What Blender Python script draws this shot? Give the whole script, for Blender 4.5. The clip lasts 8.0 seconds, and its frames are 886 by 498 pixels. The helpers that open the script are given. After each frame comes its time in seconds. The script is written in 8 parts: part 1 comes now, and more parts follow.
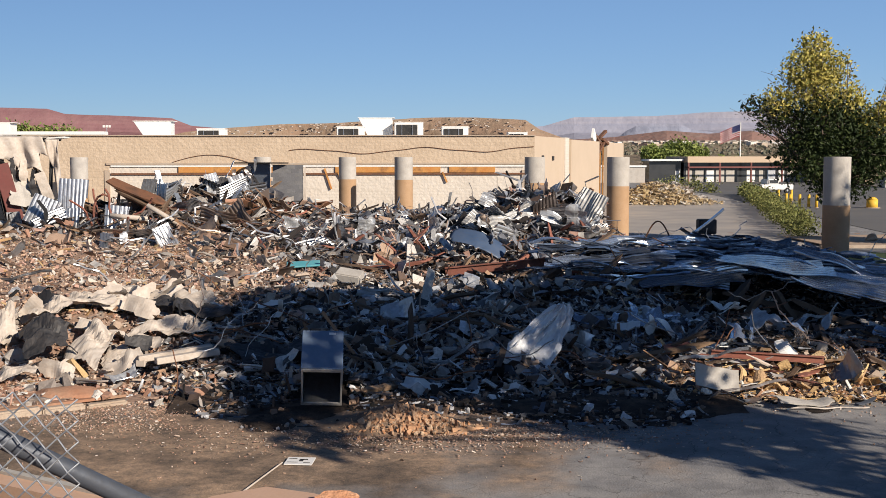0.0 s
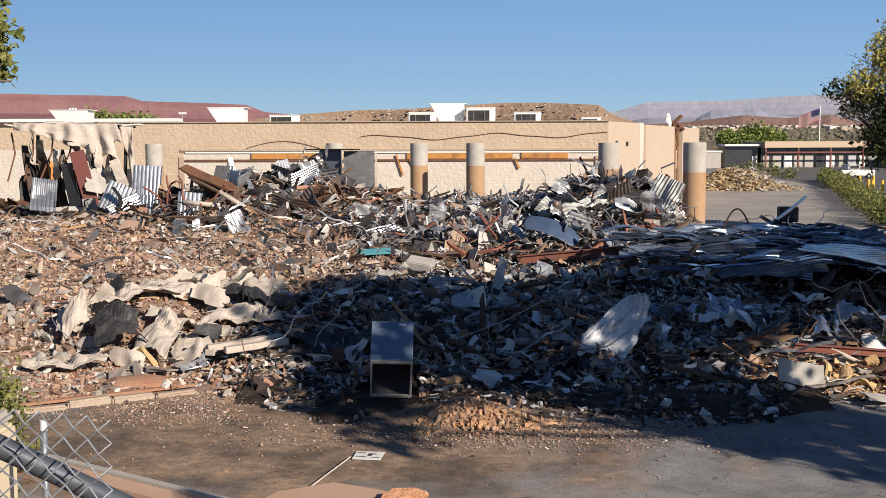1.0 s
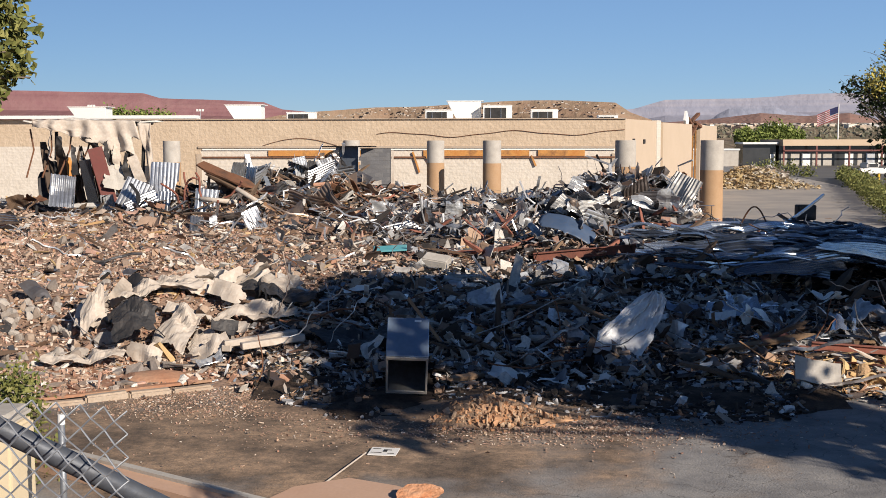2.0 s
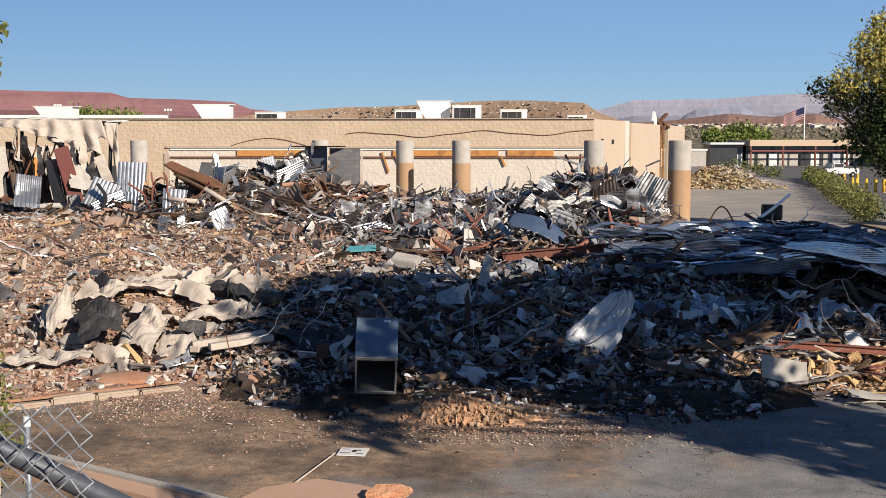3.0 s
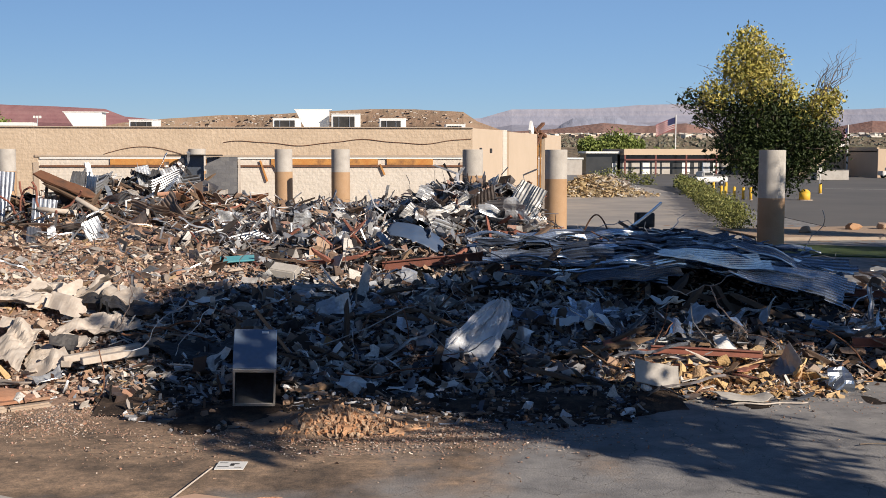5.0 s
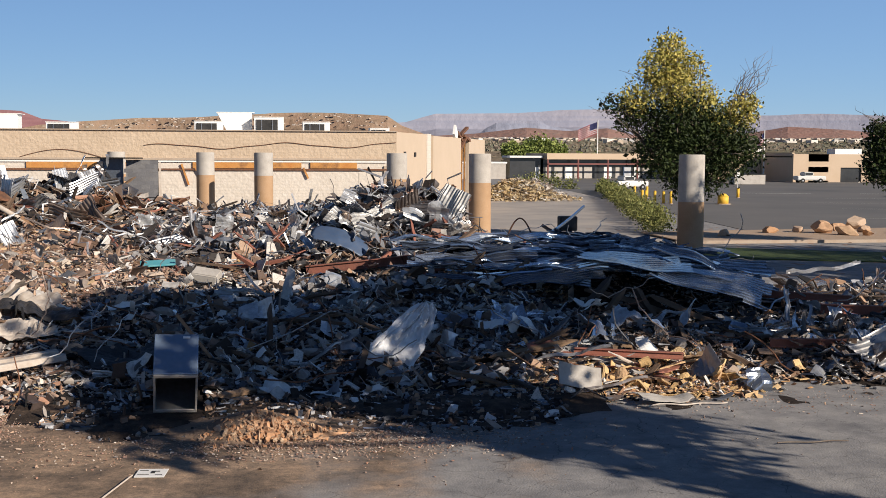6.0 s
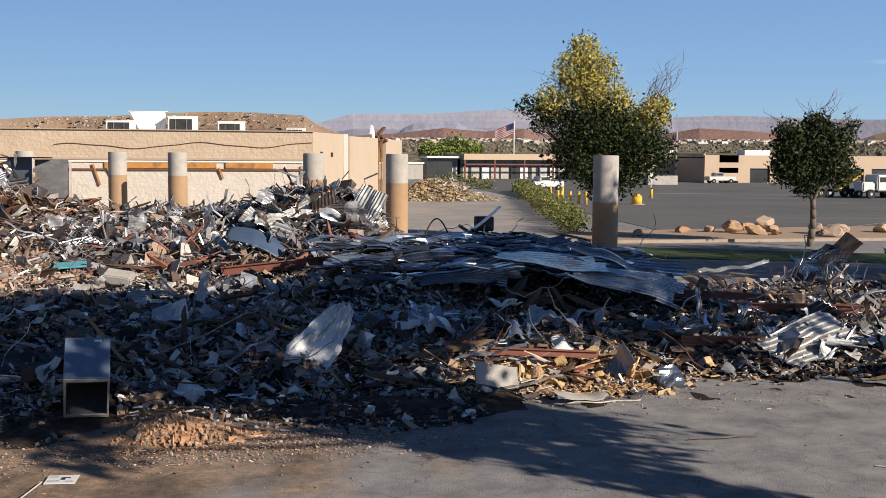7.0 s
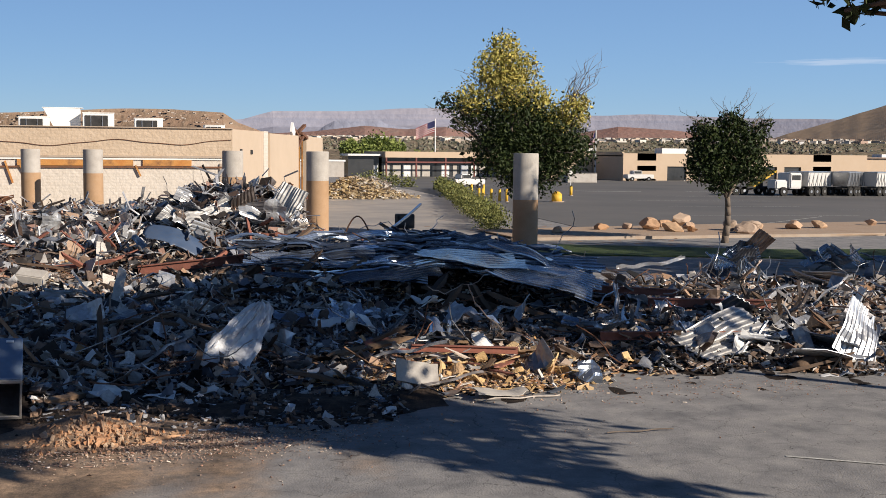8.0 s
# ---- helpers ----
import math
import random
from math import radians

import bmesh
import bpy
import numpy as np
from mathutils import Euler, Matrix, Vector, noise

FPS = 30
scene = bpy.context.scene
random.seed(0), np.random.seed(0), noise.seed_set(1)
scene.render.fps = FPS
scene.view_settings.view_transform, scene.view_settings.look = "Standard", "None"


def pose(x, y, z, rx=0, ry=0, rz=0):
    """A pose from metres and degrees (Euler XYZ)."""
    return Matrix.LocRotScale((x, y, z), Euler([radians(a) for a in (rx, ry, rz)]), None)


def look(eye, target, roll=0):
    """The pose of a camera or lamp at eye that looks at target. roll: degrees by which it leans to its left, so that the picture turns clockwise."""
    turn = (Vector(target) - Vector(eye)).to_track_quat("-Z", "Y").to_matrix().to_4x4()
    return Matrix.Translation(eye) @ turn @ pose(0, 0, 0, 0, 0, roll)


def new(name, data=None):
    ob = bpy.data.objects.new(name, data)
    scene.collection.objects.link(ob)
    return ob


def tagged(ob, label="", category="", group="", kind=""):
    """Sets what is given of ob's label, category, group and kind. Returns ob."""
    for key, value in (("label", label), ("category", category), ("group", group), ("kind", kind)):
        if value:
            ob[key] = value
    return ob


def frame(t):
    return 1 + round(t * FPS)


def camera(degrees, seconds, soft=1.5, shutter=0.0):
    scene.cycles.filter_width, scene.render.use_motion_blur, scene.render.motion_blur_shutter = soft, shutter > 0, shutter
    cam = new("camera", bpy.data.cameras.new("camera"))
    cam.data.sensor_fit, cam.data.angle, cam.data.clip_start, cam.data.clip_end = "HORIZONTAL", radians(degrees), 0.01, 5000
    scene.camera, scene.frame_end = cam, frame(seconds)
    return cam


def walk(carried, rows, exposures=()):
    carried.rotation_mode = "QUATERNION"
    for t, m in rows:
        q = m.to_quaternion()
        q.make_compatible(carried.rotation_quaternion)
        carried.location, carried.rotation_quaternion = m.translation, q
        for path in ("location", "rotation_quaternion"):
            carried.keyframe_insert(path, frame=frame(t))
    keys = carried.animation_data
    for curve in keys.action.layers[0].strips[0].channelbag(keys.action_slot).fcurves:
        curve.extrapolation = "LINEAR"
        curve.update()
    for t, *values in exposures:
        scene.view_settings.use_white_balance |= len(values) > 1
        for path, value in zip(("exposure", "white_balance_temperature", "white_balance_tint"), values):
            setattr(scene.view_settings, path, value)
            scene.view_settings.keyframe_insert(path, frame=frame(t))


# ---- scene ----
cam = camera(42.2, 8.0, soft=0.5)
PATH = [
    (0, -0.045, -0.480, 4.580, 85.430, 0.030, -1.520),
    (0.2, -0.040, -0.220, 4.592, 85.150, 0.080, -0.720),
    (0.35, -0.035, -0.060, 4.600, 84.990, 0.120, -0.120),
    (0.5, -0.030, 0.020, 4.605, 84.900, 0.147, 0.395),
    (1, -0.047, 0.048, 4.599, 84.725, 0.179, 2.053),
    (1.2, -0.044, 0.042, 4.596, 84.700, 0.150, 2.570),
    (2.3, -0.037, 0.026, 4.585, 84.590, 0.075, 2.890),
    (2.5, -0.035, 0.023, 4.584, 84.608, 0.056, 2.531),
    (3, -0.028, 0.026, 4.586, 84.605, 0.021, 1.367),
    (3.5, -0.019, -0.002, 4.603, 84.626, -0.035, -0.022),
    (4, -0.008, 0.002, 4.600, 84.752, -0.029, -1.473),
    (4.5, 0.003, -0.026, 4.615, 84.879, 0.016, -3.002),
    (4.7, 0.004, -0.018, 4.613, 84.940, -0.010, -3.610),
    (5.8, 0.008, 0.024, 4.596, 85.215, -0.235, -7.590),
    (6, 0.009, 0.032, 4.593, 85.238, -0.260, -8.372),
    (6.5, 0.010, 0.013, 4.593, 85.271, -0.354, -10.427),
    (7, 0.026, 0.021, 4.600, 85.273, -0.400, -12.482),
    (7.5, 0.045, 0.001, 4.596, 85.242, -0.460, -14.484),
    (8, 0.051, -0.009, 4.591, 85.196, -0.509, -16.384),
]
walk(cam, [(t, pose(x, y, z, rx, ry, rz)) for t, x, y, z, rx, ry, rz in PATH], [(0.0, 0.46, 6300, 10), (8.0, 0.46, 6300, 10)])

# ---- light: late low sun from the south-east side, clear and slightly hazy sky ----
SUN_TO = Vector((0.68, -0.73, 0)).normalized()
SUN_UP = radians(25)
world = bpy.data.worlds.new("sky")
scene.world = world
world.use_nodes = True
wn = world.node_tree
sky = wn.nodes.new("ShaderNodeTexSky")
sky.sky_type = "NISHITA"
sky.sun_disc = False
sky.sun_elevation = SUN_UP
sky.sun_rotation = math.atan2(SUN_TO.x, SUN_TO.y)
sky.air_density, sky.dust_density, sky.ozone_density = 0.8, 0.0, 3.0
wn.nodes["Background"].inputs[1].default_value = 0.049
tint = wn.nodes.new("ShaderNodeMix")
tint.data_type, tint.blend_type = "RGBA", "MULTIPLY"
tint.inputs["Factor"].default_value = 1.0
tint.inputs["B"].default_value = (0.58, 0.66, 0.79, 1)
veil = wn.nodes.new("ShaderNodeMix")
veil.data_type, veil.blend_type = "RGBA", "ADD"
veil.inputs["Factor"].default_value = 1.0
haze_dir = wn.nodes.new("ShaderNodeTexCoord")
haze_z = wn.nodes.new("ShaderNodeSeparateXYZ")
wn.links.new(haze_dir.outputs["Generated"], haze_z.inputs[0])
haze_ramp = wn.nodes.new("ShaderNodeValToRGB")
haze_ramp.color_ramp.interpolation = "EASE"
haze_ramp.color_ramp.elements[0].position, haze_ramp.color_ramp.elements[0].color = 0.1, (1.5, 2.45, 3.9, 1)
haze_ramp.color_ramp.elements[1].position, haze_ramp.color_ramp.elements[1].color = 0.6, (0.05, 0.12, 0.25, 1)
wn.links.new(haze_z.outputs["Z"], haze_ramp.inputs["Fac"])
wn.links.new(haze_ramp.outputs["Color"], veil.inputs["B"])
wn.links.new(sky.outputs[0], tint.inputs["A"])
wn.links.new(tint.outputs["Result"], veil.inputs["A"])
# the sky is paler towards the sun's side
glow = wn.nodes.new("ShaderNodeMath")
glow.operation = "MULTIPLY_ADD"
glow.inputs[1].default_value, glow.inputs[2].default_value = 0.36, 1.0
side_glow = wn.nodes.new("ShaderNodeVectorMath")
side_glow.operation = "SCALE"
wn.links.new(haze_z.outputs["X"], glow.inputs[0])
wn.links.new(veil.outputs["Result"], side_glow.inputs[0])
wn.links.new(glow.outputs[0], side_glow.inputs["Scale"])
# a thin streak of cloud low over the hills
off = wn.nodes.new("ShaderNodeVectorMath")
off.operation = "SUBTRACT"
off.inputs[1].default_value = (0.578, 0.812, 0.0765)
wn.links.new(haze_dir.outputs["Generated"], off.inputs[0])
squash = wn.nodes.new("ShaderNodeVectorMath")
squash.operation = "MULTIPLY"
squash.inputs[1].default_value = (13, 13, 230)
wn.links.new(off.outputs[0], squash.inputs[0])
reach = wn.nodes.new("ShaderNodeVectorMath")
reach.operation = "LENGTH"
wn.links.new(squash.outputs[0], reach.inputs[0])
wisp = wn.nodes.new("ShaderNodeTexNoise")
wisp.inputs["Scale"].default_value, wisp.inputs["Detail"].default_value = 3.4, 8
wn.links.new(squash.outputs[0], wisp.inputs["Vector"])
edge = wn.nodes.new("ShaderNodeMath")
edge.operation = "MULTIPLY_ADD"
edge.inputs[1].default_value = -0.75
wn.links.new(reach.outputs["Value"], edge.inputs[0])
wn.links.new(wisp.outputs["Fac"], edge.inputs[2])
cover = wn.nodes.new("ShaderNodeMapRange")
cover.inputs["From Min"].default_value, cover.inputs["From Max"].default_value = -0.05, 0.3
cover.inputs["To Max"].default_value = 0.3
wn.links.new(edge.outputs[0], cover.inputs["Value"])
cloud = wn.nodes.new("ShaderNodeMix")
cloud.data_type = "RGBA"
cloud.inputs["B"].default_value = (13.0, 13.2, 14.0, 1)
wn.links.new(cover.outputs[0], cloud.inputs["Factor"])
wn.links.new(side_glow.outputs[0], cloud.inputs["A"])
wn.links.new(cloud.outputs["Result"], wn.nodes["Background"].inputs[0])
sun = new("sun", bpy.data.lights.new("sun", "SUN"))
sun.data.energy, sun.data.angle, sun.data.color = 4.8, radians(0.5), (1.0, 0.87, 0.71)
sun_dir = SUN_TO * math.cos(SUN_UP) + Vector((0, 0, math.sin(SUN_UP)))
sun.matrix_world = look(sun_dir * 60, (0, 0, 0))

# ---- materials ----
def ramp_node(nt, stops, interp="LINEAR"):
    n = nt.nodes.new("ShaderNodeValToRGB")
    cr = n.color_ramp
    cr.interpolation = interp
    while len(cr.elements) < len(stops):
        cr.elements.new(0.5)
    for e, (p, c) in zip(cr.elements, stops):
        e.position, e.color = p, (*c, 1)
    return n


def mat(name, colors, rough=0.85, metal=0.0, scale=3.0, fine=40.0, bump=0.3, source="noise", dirt=0.35, dirt_color=(0.06, 0.05, 0.04), interp="LINEAR", spec=0.3, bump_dist=0.02):
    """Two scales of variation: colours by noise, island or object; stains on top; fine bump."""
    m = bpy.data.materials.new(name)
    m.use_nodes = True
    nt = m.node_tree
    b = nt.nodes["Principled BSDF"]
    co = nt.nodes.new("ShaderNodeNewGeometry") if source == "island" else nt.nodes.new("ShaderNodeTexCoord")
    tc = nt.nodes.new("ShaderNodeNewGeometry")
    big = nt.nodes.new("ShaderNodeTexNoise")
    big.inputs["Scale"].default_value, big.inputs["Detail"].default_value, big.inputs["Roughness"].default_value = scale, 6, 0.65
    nt.links.new(tc.outputs["Position"], big.inputs["Vector"])
    small = nt.nodes.new("ShaderNodeTexNoise")
    small.inputs["Scale"].default_value, small.inputs["Detail"].default_value = fine, 4
    nt.links.new(tc.outputs["Position"], small.inputs["Vector"])
    n = len(colors)
    if interp == "CONSTANT":
        stops = [(i / n, c) for i, c in enumerate(colors)]
    elif source == "noise":
        stops = [(0.3 + 0.4 * i / max(1, n - 1), c) for i, c in enumerate(colors)]
    else:
        stops = [(i / max(1, n - 1), c) for i, c in enumerate(colors)]
    rp = ramp_node(nt, stops, interp)
    if source == "noise":
        nt.links.new(big.outputs["Fac"], rp.inputs["Fac"])
    elif source == "island":
        nt.links.new(co.outputs["Random Per Island"], rp.inputs["Fac"])
    else:
        oi = nt.nodes.new("ShaderNodeObjectInfo")
        nt.links.new(oi.outputs["Random"], rp.inputs["Fac"])
    mask = ramp_node(nt, [(0.45, (0, 0, 0)), (0.75, (1, 1, 1))])
    mm = nt.nodes.new("ShaderNodeMath")
    mm.operation = "MULTIPLY"
    mm.inputs[1].default_value = dirt
    s2 = nt.nodes.new("ShaderNodeMath")
    s2.operation = "ADD"
    nt.links.new(big.outputs["Fac"], s2.inputs[0])
    nt.links.new(small.outputs["Fac"], s2.inputs[1])
    s3 = nt.nodes.new("ShaderNodeMath")
    s3.operation = "MULTIPLY"
    s3.inputs[1].default_value = 0.55
    nt.links.new(s2.outputs[0], s3.inputs[0])
    nt.links.new(s3.outputs[0], mask.inputs["Fac"])
    nt.links.new(mask.outputs["Color"], mm.inputs[0])
    mix = nt.nodes.new("ShaderNodeMix")
    mix.data_type = "RGBA"
    nt.links.new(mm.outputs[0], mix.inputs["Factor"])
    nt.links.new(rp.outputs["Color"], mix.inputs["A"])
    mix.inputs["B"].default_value = (*dirt_color, 1)
    nt.links.new(mix.outputs["Result"], b.inputs["Base Color"])
    b.inputs["Roughness"].default_value = rough
    b.inputs["Metallic"].default_value = metal
    b.inputs["Specular IOR Level"].default_value = spec
    if bump:
        bp = nt.nodes.new("ShaderNodeBump")
        bp.inputs["Strength"].default_value, bp.inputs["Distance"].default_value = bump, bump_dist
        nt.links.new(small.outputs["Fac"], bp.inputs["Height"])
        nt.links.new(bp.outputs["Normal"], b.inputs["Normal"])
    return m


M_DIRT = mat("rubble dirt", [(0.20, 0.125, 0.09), (0.31, 0.205, 0.15), (0.41, 0.285, 0.215)], 0.95, scale=0.5, fine=9, bump=0.8, bump_dist=0.06)
# char colour, taken near black to deepen the shade on the heap
M_CHAR_SHADE = mat("sooty dirt with shade", [(0.010, 0.009, 0.009), (0.026, 0.021, 0.019), (0.06, 0.044, 0.035)], 0.95, scale=0.8, fine=12, bump=0.8, bump_dist=0.05, spec=0.08)
M_STONE = mat("broken masonry", [(0.45, 0.31, 0.225), (0.34, 0.22, 0.16), (0.56, 0.45, 0.36), (0.42, 0.235, 0.16), (0.25, 0.175, 0.13), (0.50, 0.345, 0.245), (0.70, 0.62, 0.54), (0.15, 0.115, 0.10), (0.43, 0.295, 0.22), (0.52, 0.33, 0.26)], 0.92, source="island", interp="CONSTANT", scale=2, fine=30, dirt=0.4, dirt_color=(0.14, 0.10, 0.08))
# charred tones, with the darks lowered to match the shaded heap
M_BURNT = mat("burnt scraps with shade", [(0.012, 0.012, 0.013), (0.07, 0.055, 0.047), (0.22, 0.145, 0.10), (0.018, 0.018, 0.020), (0.40, 0.395, 0.40), (0.13, 0.09, 0.066), (0.36, 0.23, 0.15), (0.12, 0.13, 0.155), (0.022, 0.019, 0.018), (0.72, 0.72, 0.73), (0.014, 0.014, 0.015), (0.23, 0.15, 0.105), (0.055, 0.058, 0.068), (0.42, 0.28, 0.19), (0.20, 0.23, 0.28), (0.03, 0.026, 0.024), (0.14, 0.10, 0.08), (0.34, 0.30, 0.27)], 0.72, source="island", interp="CONSTANT", scale=2, fine=25, dirt=0.28, dirt_color=(0.02, 0.02, 0.02), spec=0.2)
M_MIXED = mat("mixed ridge scraps", [(0.035, 0.03, 0.028), (0.30, 0.20, 0.14), (0.10, 0.085, 0.075), (0.64, 0.62, 0.59), (0.17, 0.11, 0.08), (0.05, 0.05, 0.055), (0.42, 0.29, 0.205), (0.25, 0.25, 0.26), (0.022, 0.02, 0.02), (0.36, 0.215, 0.165), (0.13, 0.09, 0.07), (0.48, 0.42, 0.36), (0.06, 0.045, 0.04)], 0.7, source="island", interp="CONSTANT", scale=2, fine=25, dirt=0.4, dirt_color=(0.05, 0.04, 0.035), spec=0.4)
M_PALE = mat("torn wallboard", [(0.62, 0.58, 0.53), (0.40, 0.35, 0.31), (0.72, 0.69, 0.64), (0.28, 0.24, 0.215), (0.48, 0.38, 0.30), (0.33, 0.25, 0.20)], 0.85, source="island", interp="CONSTANT", scale=3, fine=30, dirt=0.55, dirt_color=(0.10, 0.08, 0.065))
M_STEEL = mat("scrap sheet steel", [(0.55, 0.56, 0.58), (0.05, 0.05, 0.055), (0.24, 0.24, 0.26), (0.14, 0.10, 0.08), (0.68, 0.69, 0.71), (0.09, 0.085, 0.09), (0.22, 0.13, 0.095), (0.38, 0.39, 0.42)], 0.4, 0.45, source="island", interp="CONSTANT", scale=2, fine=18, dirt=0.55, dirt_color=(0.10, 0.07, 0.05), spec=0.5)
M_WOODCHIP = mat("splintered timber", [(0.42, 0.26, 0.12), (0.52, 0.36, 0.18), (0.28, 0.16, 0.09), (0.16, 0.10, 0.07), (0.58, 0.42, 0.25)], 0.85, source="island", interp="CONSTANT", scale=3, fine=40, dirt=0.4)
M_ASPHALT = mat("old asphalt", [(0.15, 0.147, 0.15), (0.26, 0.252, 0.248), (0.40, 0.382, 0.362)], 0.93, scale=1.3, fine=30, bump=0.7, dirt=0.45, dirt_color=(0.15, 0.138, 0.13), bump_dist=0.015)
# cracks in the asphalt
nt = M_ASPHALT.node_tree
g_ = nt.nodes.new("ShaderNodeNewGeometry")
wv = nt.nodes.new("ShaderNodeTexNoise")
wv.inputs["Scale"].default_value, wv.inputs["Detail"].default_value = 1.6, 5
nt.links.new(g_.outputs["Position"], wv.inputs["Vector"])
va = nt.nodes.new("ShaderNodeVectorMath")
va.operation = "MULTIPLY_ADD"
va.inputs[1].default_value = (0.9, 0.9, 0)
nt.links.new(wv.outputs["Color"], va.inputs[0])
nt.links.new(g_.outputs["Position"], va.inputs[2])
vo = nt.nodes.new("ShaderNodeTexVoronoi")
vo.feature = "DISTANCE_TO_EDGE"
vo.inputs["Scale"].default_value = 1.15
nt.links.new(va.outputs[0], vo.inputs["Vector"])
cr = ramp_node(nt, [(0.0, (0.3, 0.3, 0.3)), (0.008, (1, 1, 1))])
nt.links.new(vo.outputs["Distance"], cr.inputs["Fac"])
cm_ = nt.nodes.new("ShaderNodeMix")
cm_.data_type, cm_.blend_type = "RGBA", "MULTIPLY"
cm_.inputs["Factor"].default_value = 0.8
bs_ = nt.nodes["Principled BSDF"]
nt.links.new(bs_.inputs["Base Color"].links[0].from_socket, cm_.inputs["A"])
nt.links.new(cr.outputs["Color"], cm_.inputs["B"])
nt.links.new(cm_.outputs["Result"], bs_.inputs["Base Color"])
# tan dust trodden over the asphalt round the foot of the heap
nt = M_ASPHALT.node_tree
g_ = nt.nodes.new("ShaderNodeNewGeometry")
mp = nt.nodes.new("ShaderNodeMapping")
mp.inputs["Location"].default_value = (0.57, -4.58, 0)
mp.inputs["Scale"].default_value = (0.17, 0.26, 0)
ln = nt.nodes.new("ShaderNodeVectorMath")
ln.operation = "LENGTH"
nz = nt.nodes.new("ShaderNodeTexNoise")
nz.inputs["Scale"].default_value, nz.inputs["Detail"].default_value = 0.9, 7
ad = nt.nodes.new("ShaderNodeMath")
ad.operation = "MULTIPLY_ADD"
ad.inputs[1].default_value = 1.5
rd = ramp_node(nt, [(0.0, (1, 1, 1)), (1.0, (0, 0, 0))])
rd.color_ramp.elements[0].position, rd.color_ramp.elements[1].position = 0.72, 0.98
dv = nt.nodes.new("ShaderNodeMath")
dv.operation = "MULTIPLY"
dv.inputs[1].default_value = 0.5
nt.links.new(g_.outputs["Position"], mp.inputs["Vector"])
nt.links.new(mp.outputs[0], ln.inputs[0])
nt.links.new(g_.outputs["Position"], nz.inputs["Vector"])
nt.links.new(nz.outputs["Fac"], ad.inputs[0])
nt.links.new(ln.outputs["Value"], ad.inputs[2])
nt.links.new(ad.outputs[0], dv.inputs[0])
nt.links.new(dv.outputs[0], rd.inputs["Fac"])
nd = nt.nodes.new("ShaderNodeTexNoise")
nd.inputs["Scale"].default_value, nd.inputs["Detail"].default_value, nd.inputs["Roughness"].default_value = 3.4, 12, 0.88
nt.links.new(g_.outputs["Position"], nd.inputs["Vector"])
dc = ramp_node(nt, [(0.34, (0.09, 0.072, 0.06)), (0.45, (0.20, 0.15, 0.11)), (0.55, (0.34, 0.24, 0.165)), (0.66, (0.52, 0.37, 0.25))])
nt.links.new(nd.outputs["Fac"], dc.inputs["Fac"])
mx_ = nt.nodes.new("ShaderNodeMix")
mx_.data_type = "RGBA"
bs_ = nt.nodes["Principled BSDF"]
nt.links.new(rd.outputs["Color"], mx_.inputs["Factor"])
nt.links.new(bs_.inputs["Base Color"].links[0].from_socket, mx_.inputs["A"])
patch = nt.nodes.new("ShaderNodeTexNoise")
patch.inputs["Scale"].default_value, patch.inputs["Detail"].default_value = 0.55, 3
nt.links.new(g_.outputs["Position"], patch.inputs["Vector"])
damp = ramp_node(nt, [(0.40, (0.55, 0.56, 0.58)), (0.56, (1.1, 1.08, 1.05))])
nt.links.new(patch.outputs["Fac"], damp.inputs["Fac"])
soil = nt.nodes.new("ShaderNodeMix")
soil.data_type, soil.blend_type = "RGBA", "MULTIPLY"
soil.inputs["Factor"].default_value = 1.0
nt.links.new(dc.outputs["Color"], soil.inputs["A"])
nt.links.new(damp.outputs["Color"], soil.inputs["B"])
nt.links.new(soil.outputs["Result"], mx_.inputs["B"])
nt.links.new(mx_.outputs["Result"], bs_.inputs["Base Color"])
M_LOT = mat("parking lot asphalt", [(0.10, 0.098, 0.096), (0.13, 0.126, 0.122), (0.16, 0.152, 0.145)], 0.92, scale=0.06, fine=4, bump=0.3, dirt=0.25, dirt_color=(0.16, 0.135, 0.11), bump_dist=0.01)
M_EARTH = mat("dry earth", [(0.30, 0.19, 0.125), (0.38, 0.26, 0.18), (0.44, 0.32, 0.23)], 0.95, scale=0.02, fine=0.6, bump=0.3, dirt=0.3, dirt_color=(0.13, 0.12, 0.07))
M_REDEARTH = mat("red earth", [(0.33, 0.16, 0.095), (0.40, 0.22, 0.14), (0.36, 0.25, 0.17)], 0.95, scale=1.2, fine=18, bump=0.5)
M_CURB = mat("weathered kerb concrete", [(0.36, 0.27, 0.20), (0.45, 0.36, 0.28), (0.52, 0.44, 0.36)], 0.92, scale=1.5, fine=30)
M_SPLIT = mat("tan split face block", [(0.47, 0.37, 0.272), (0.52, 0.413, 0.307), (0.55, 0.445, 0.337)], 0.93, scale=0.5, fine=4, bump=0.75, dirt=0.15, dirt_color=(0.50, 0.37, 0.26), bump_dist=0.09)
M_SPLITPALE = mat("pale painted block", [(0.56, 0.505, 0.44), (0.61, 0.555, 0.49), (0.65, 0.60, 0.535)], 0.93, scale=0.5, fine=4, bump=0.7, dirt=0.18, dirt_color=(0.55, 0.45, 0.36), bump_dist=0.08)
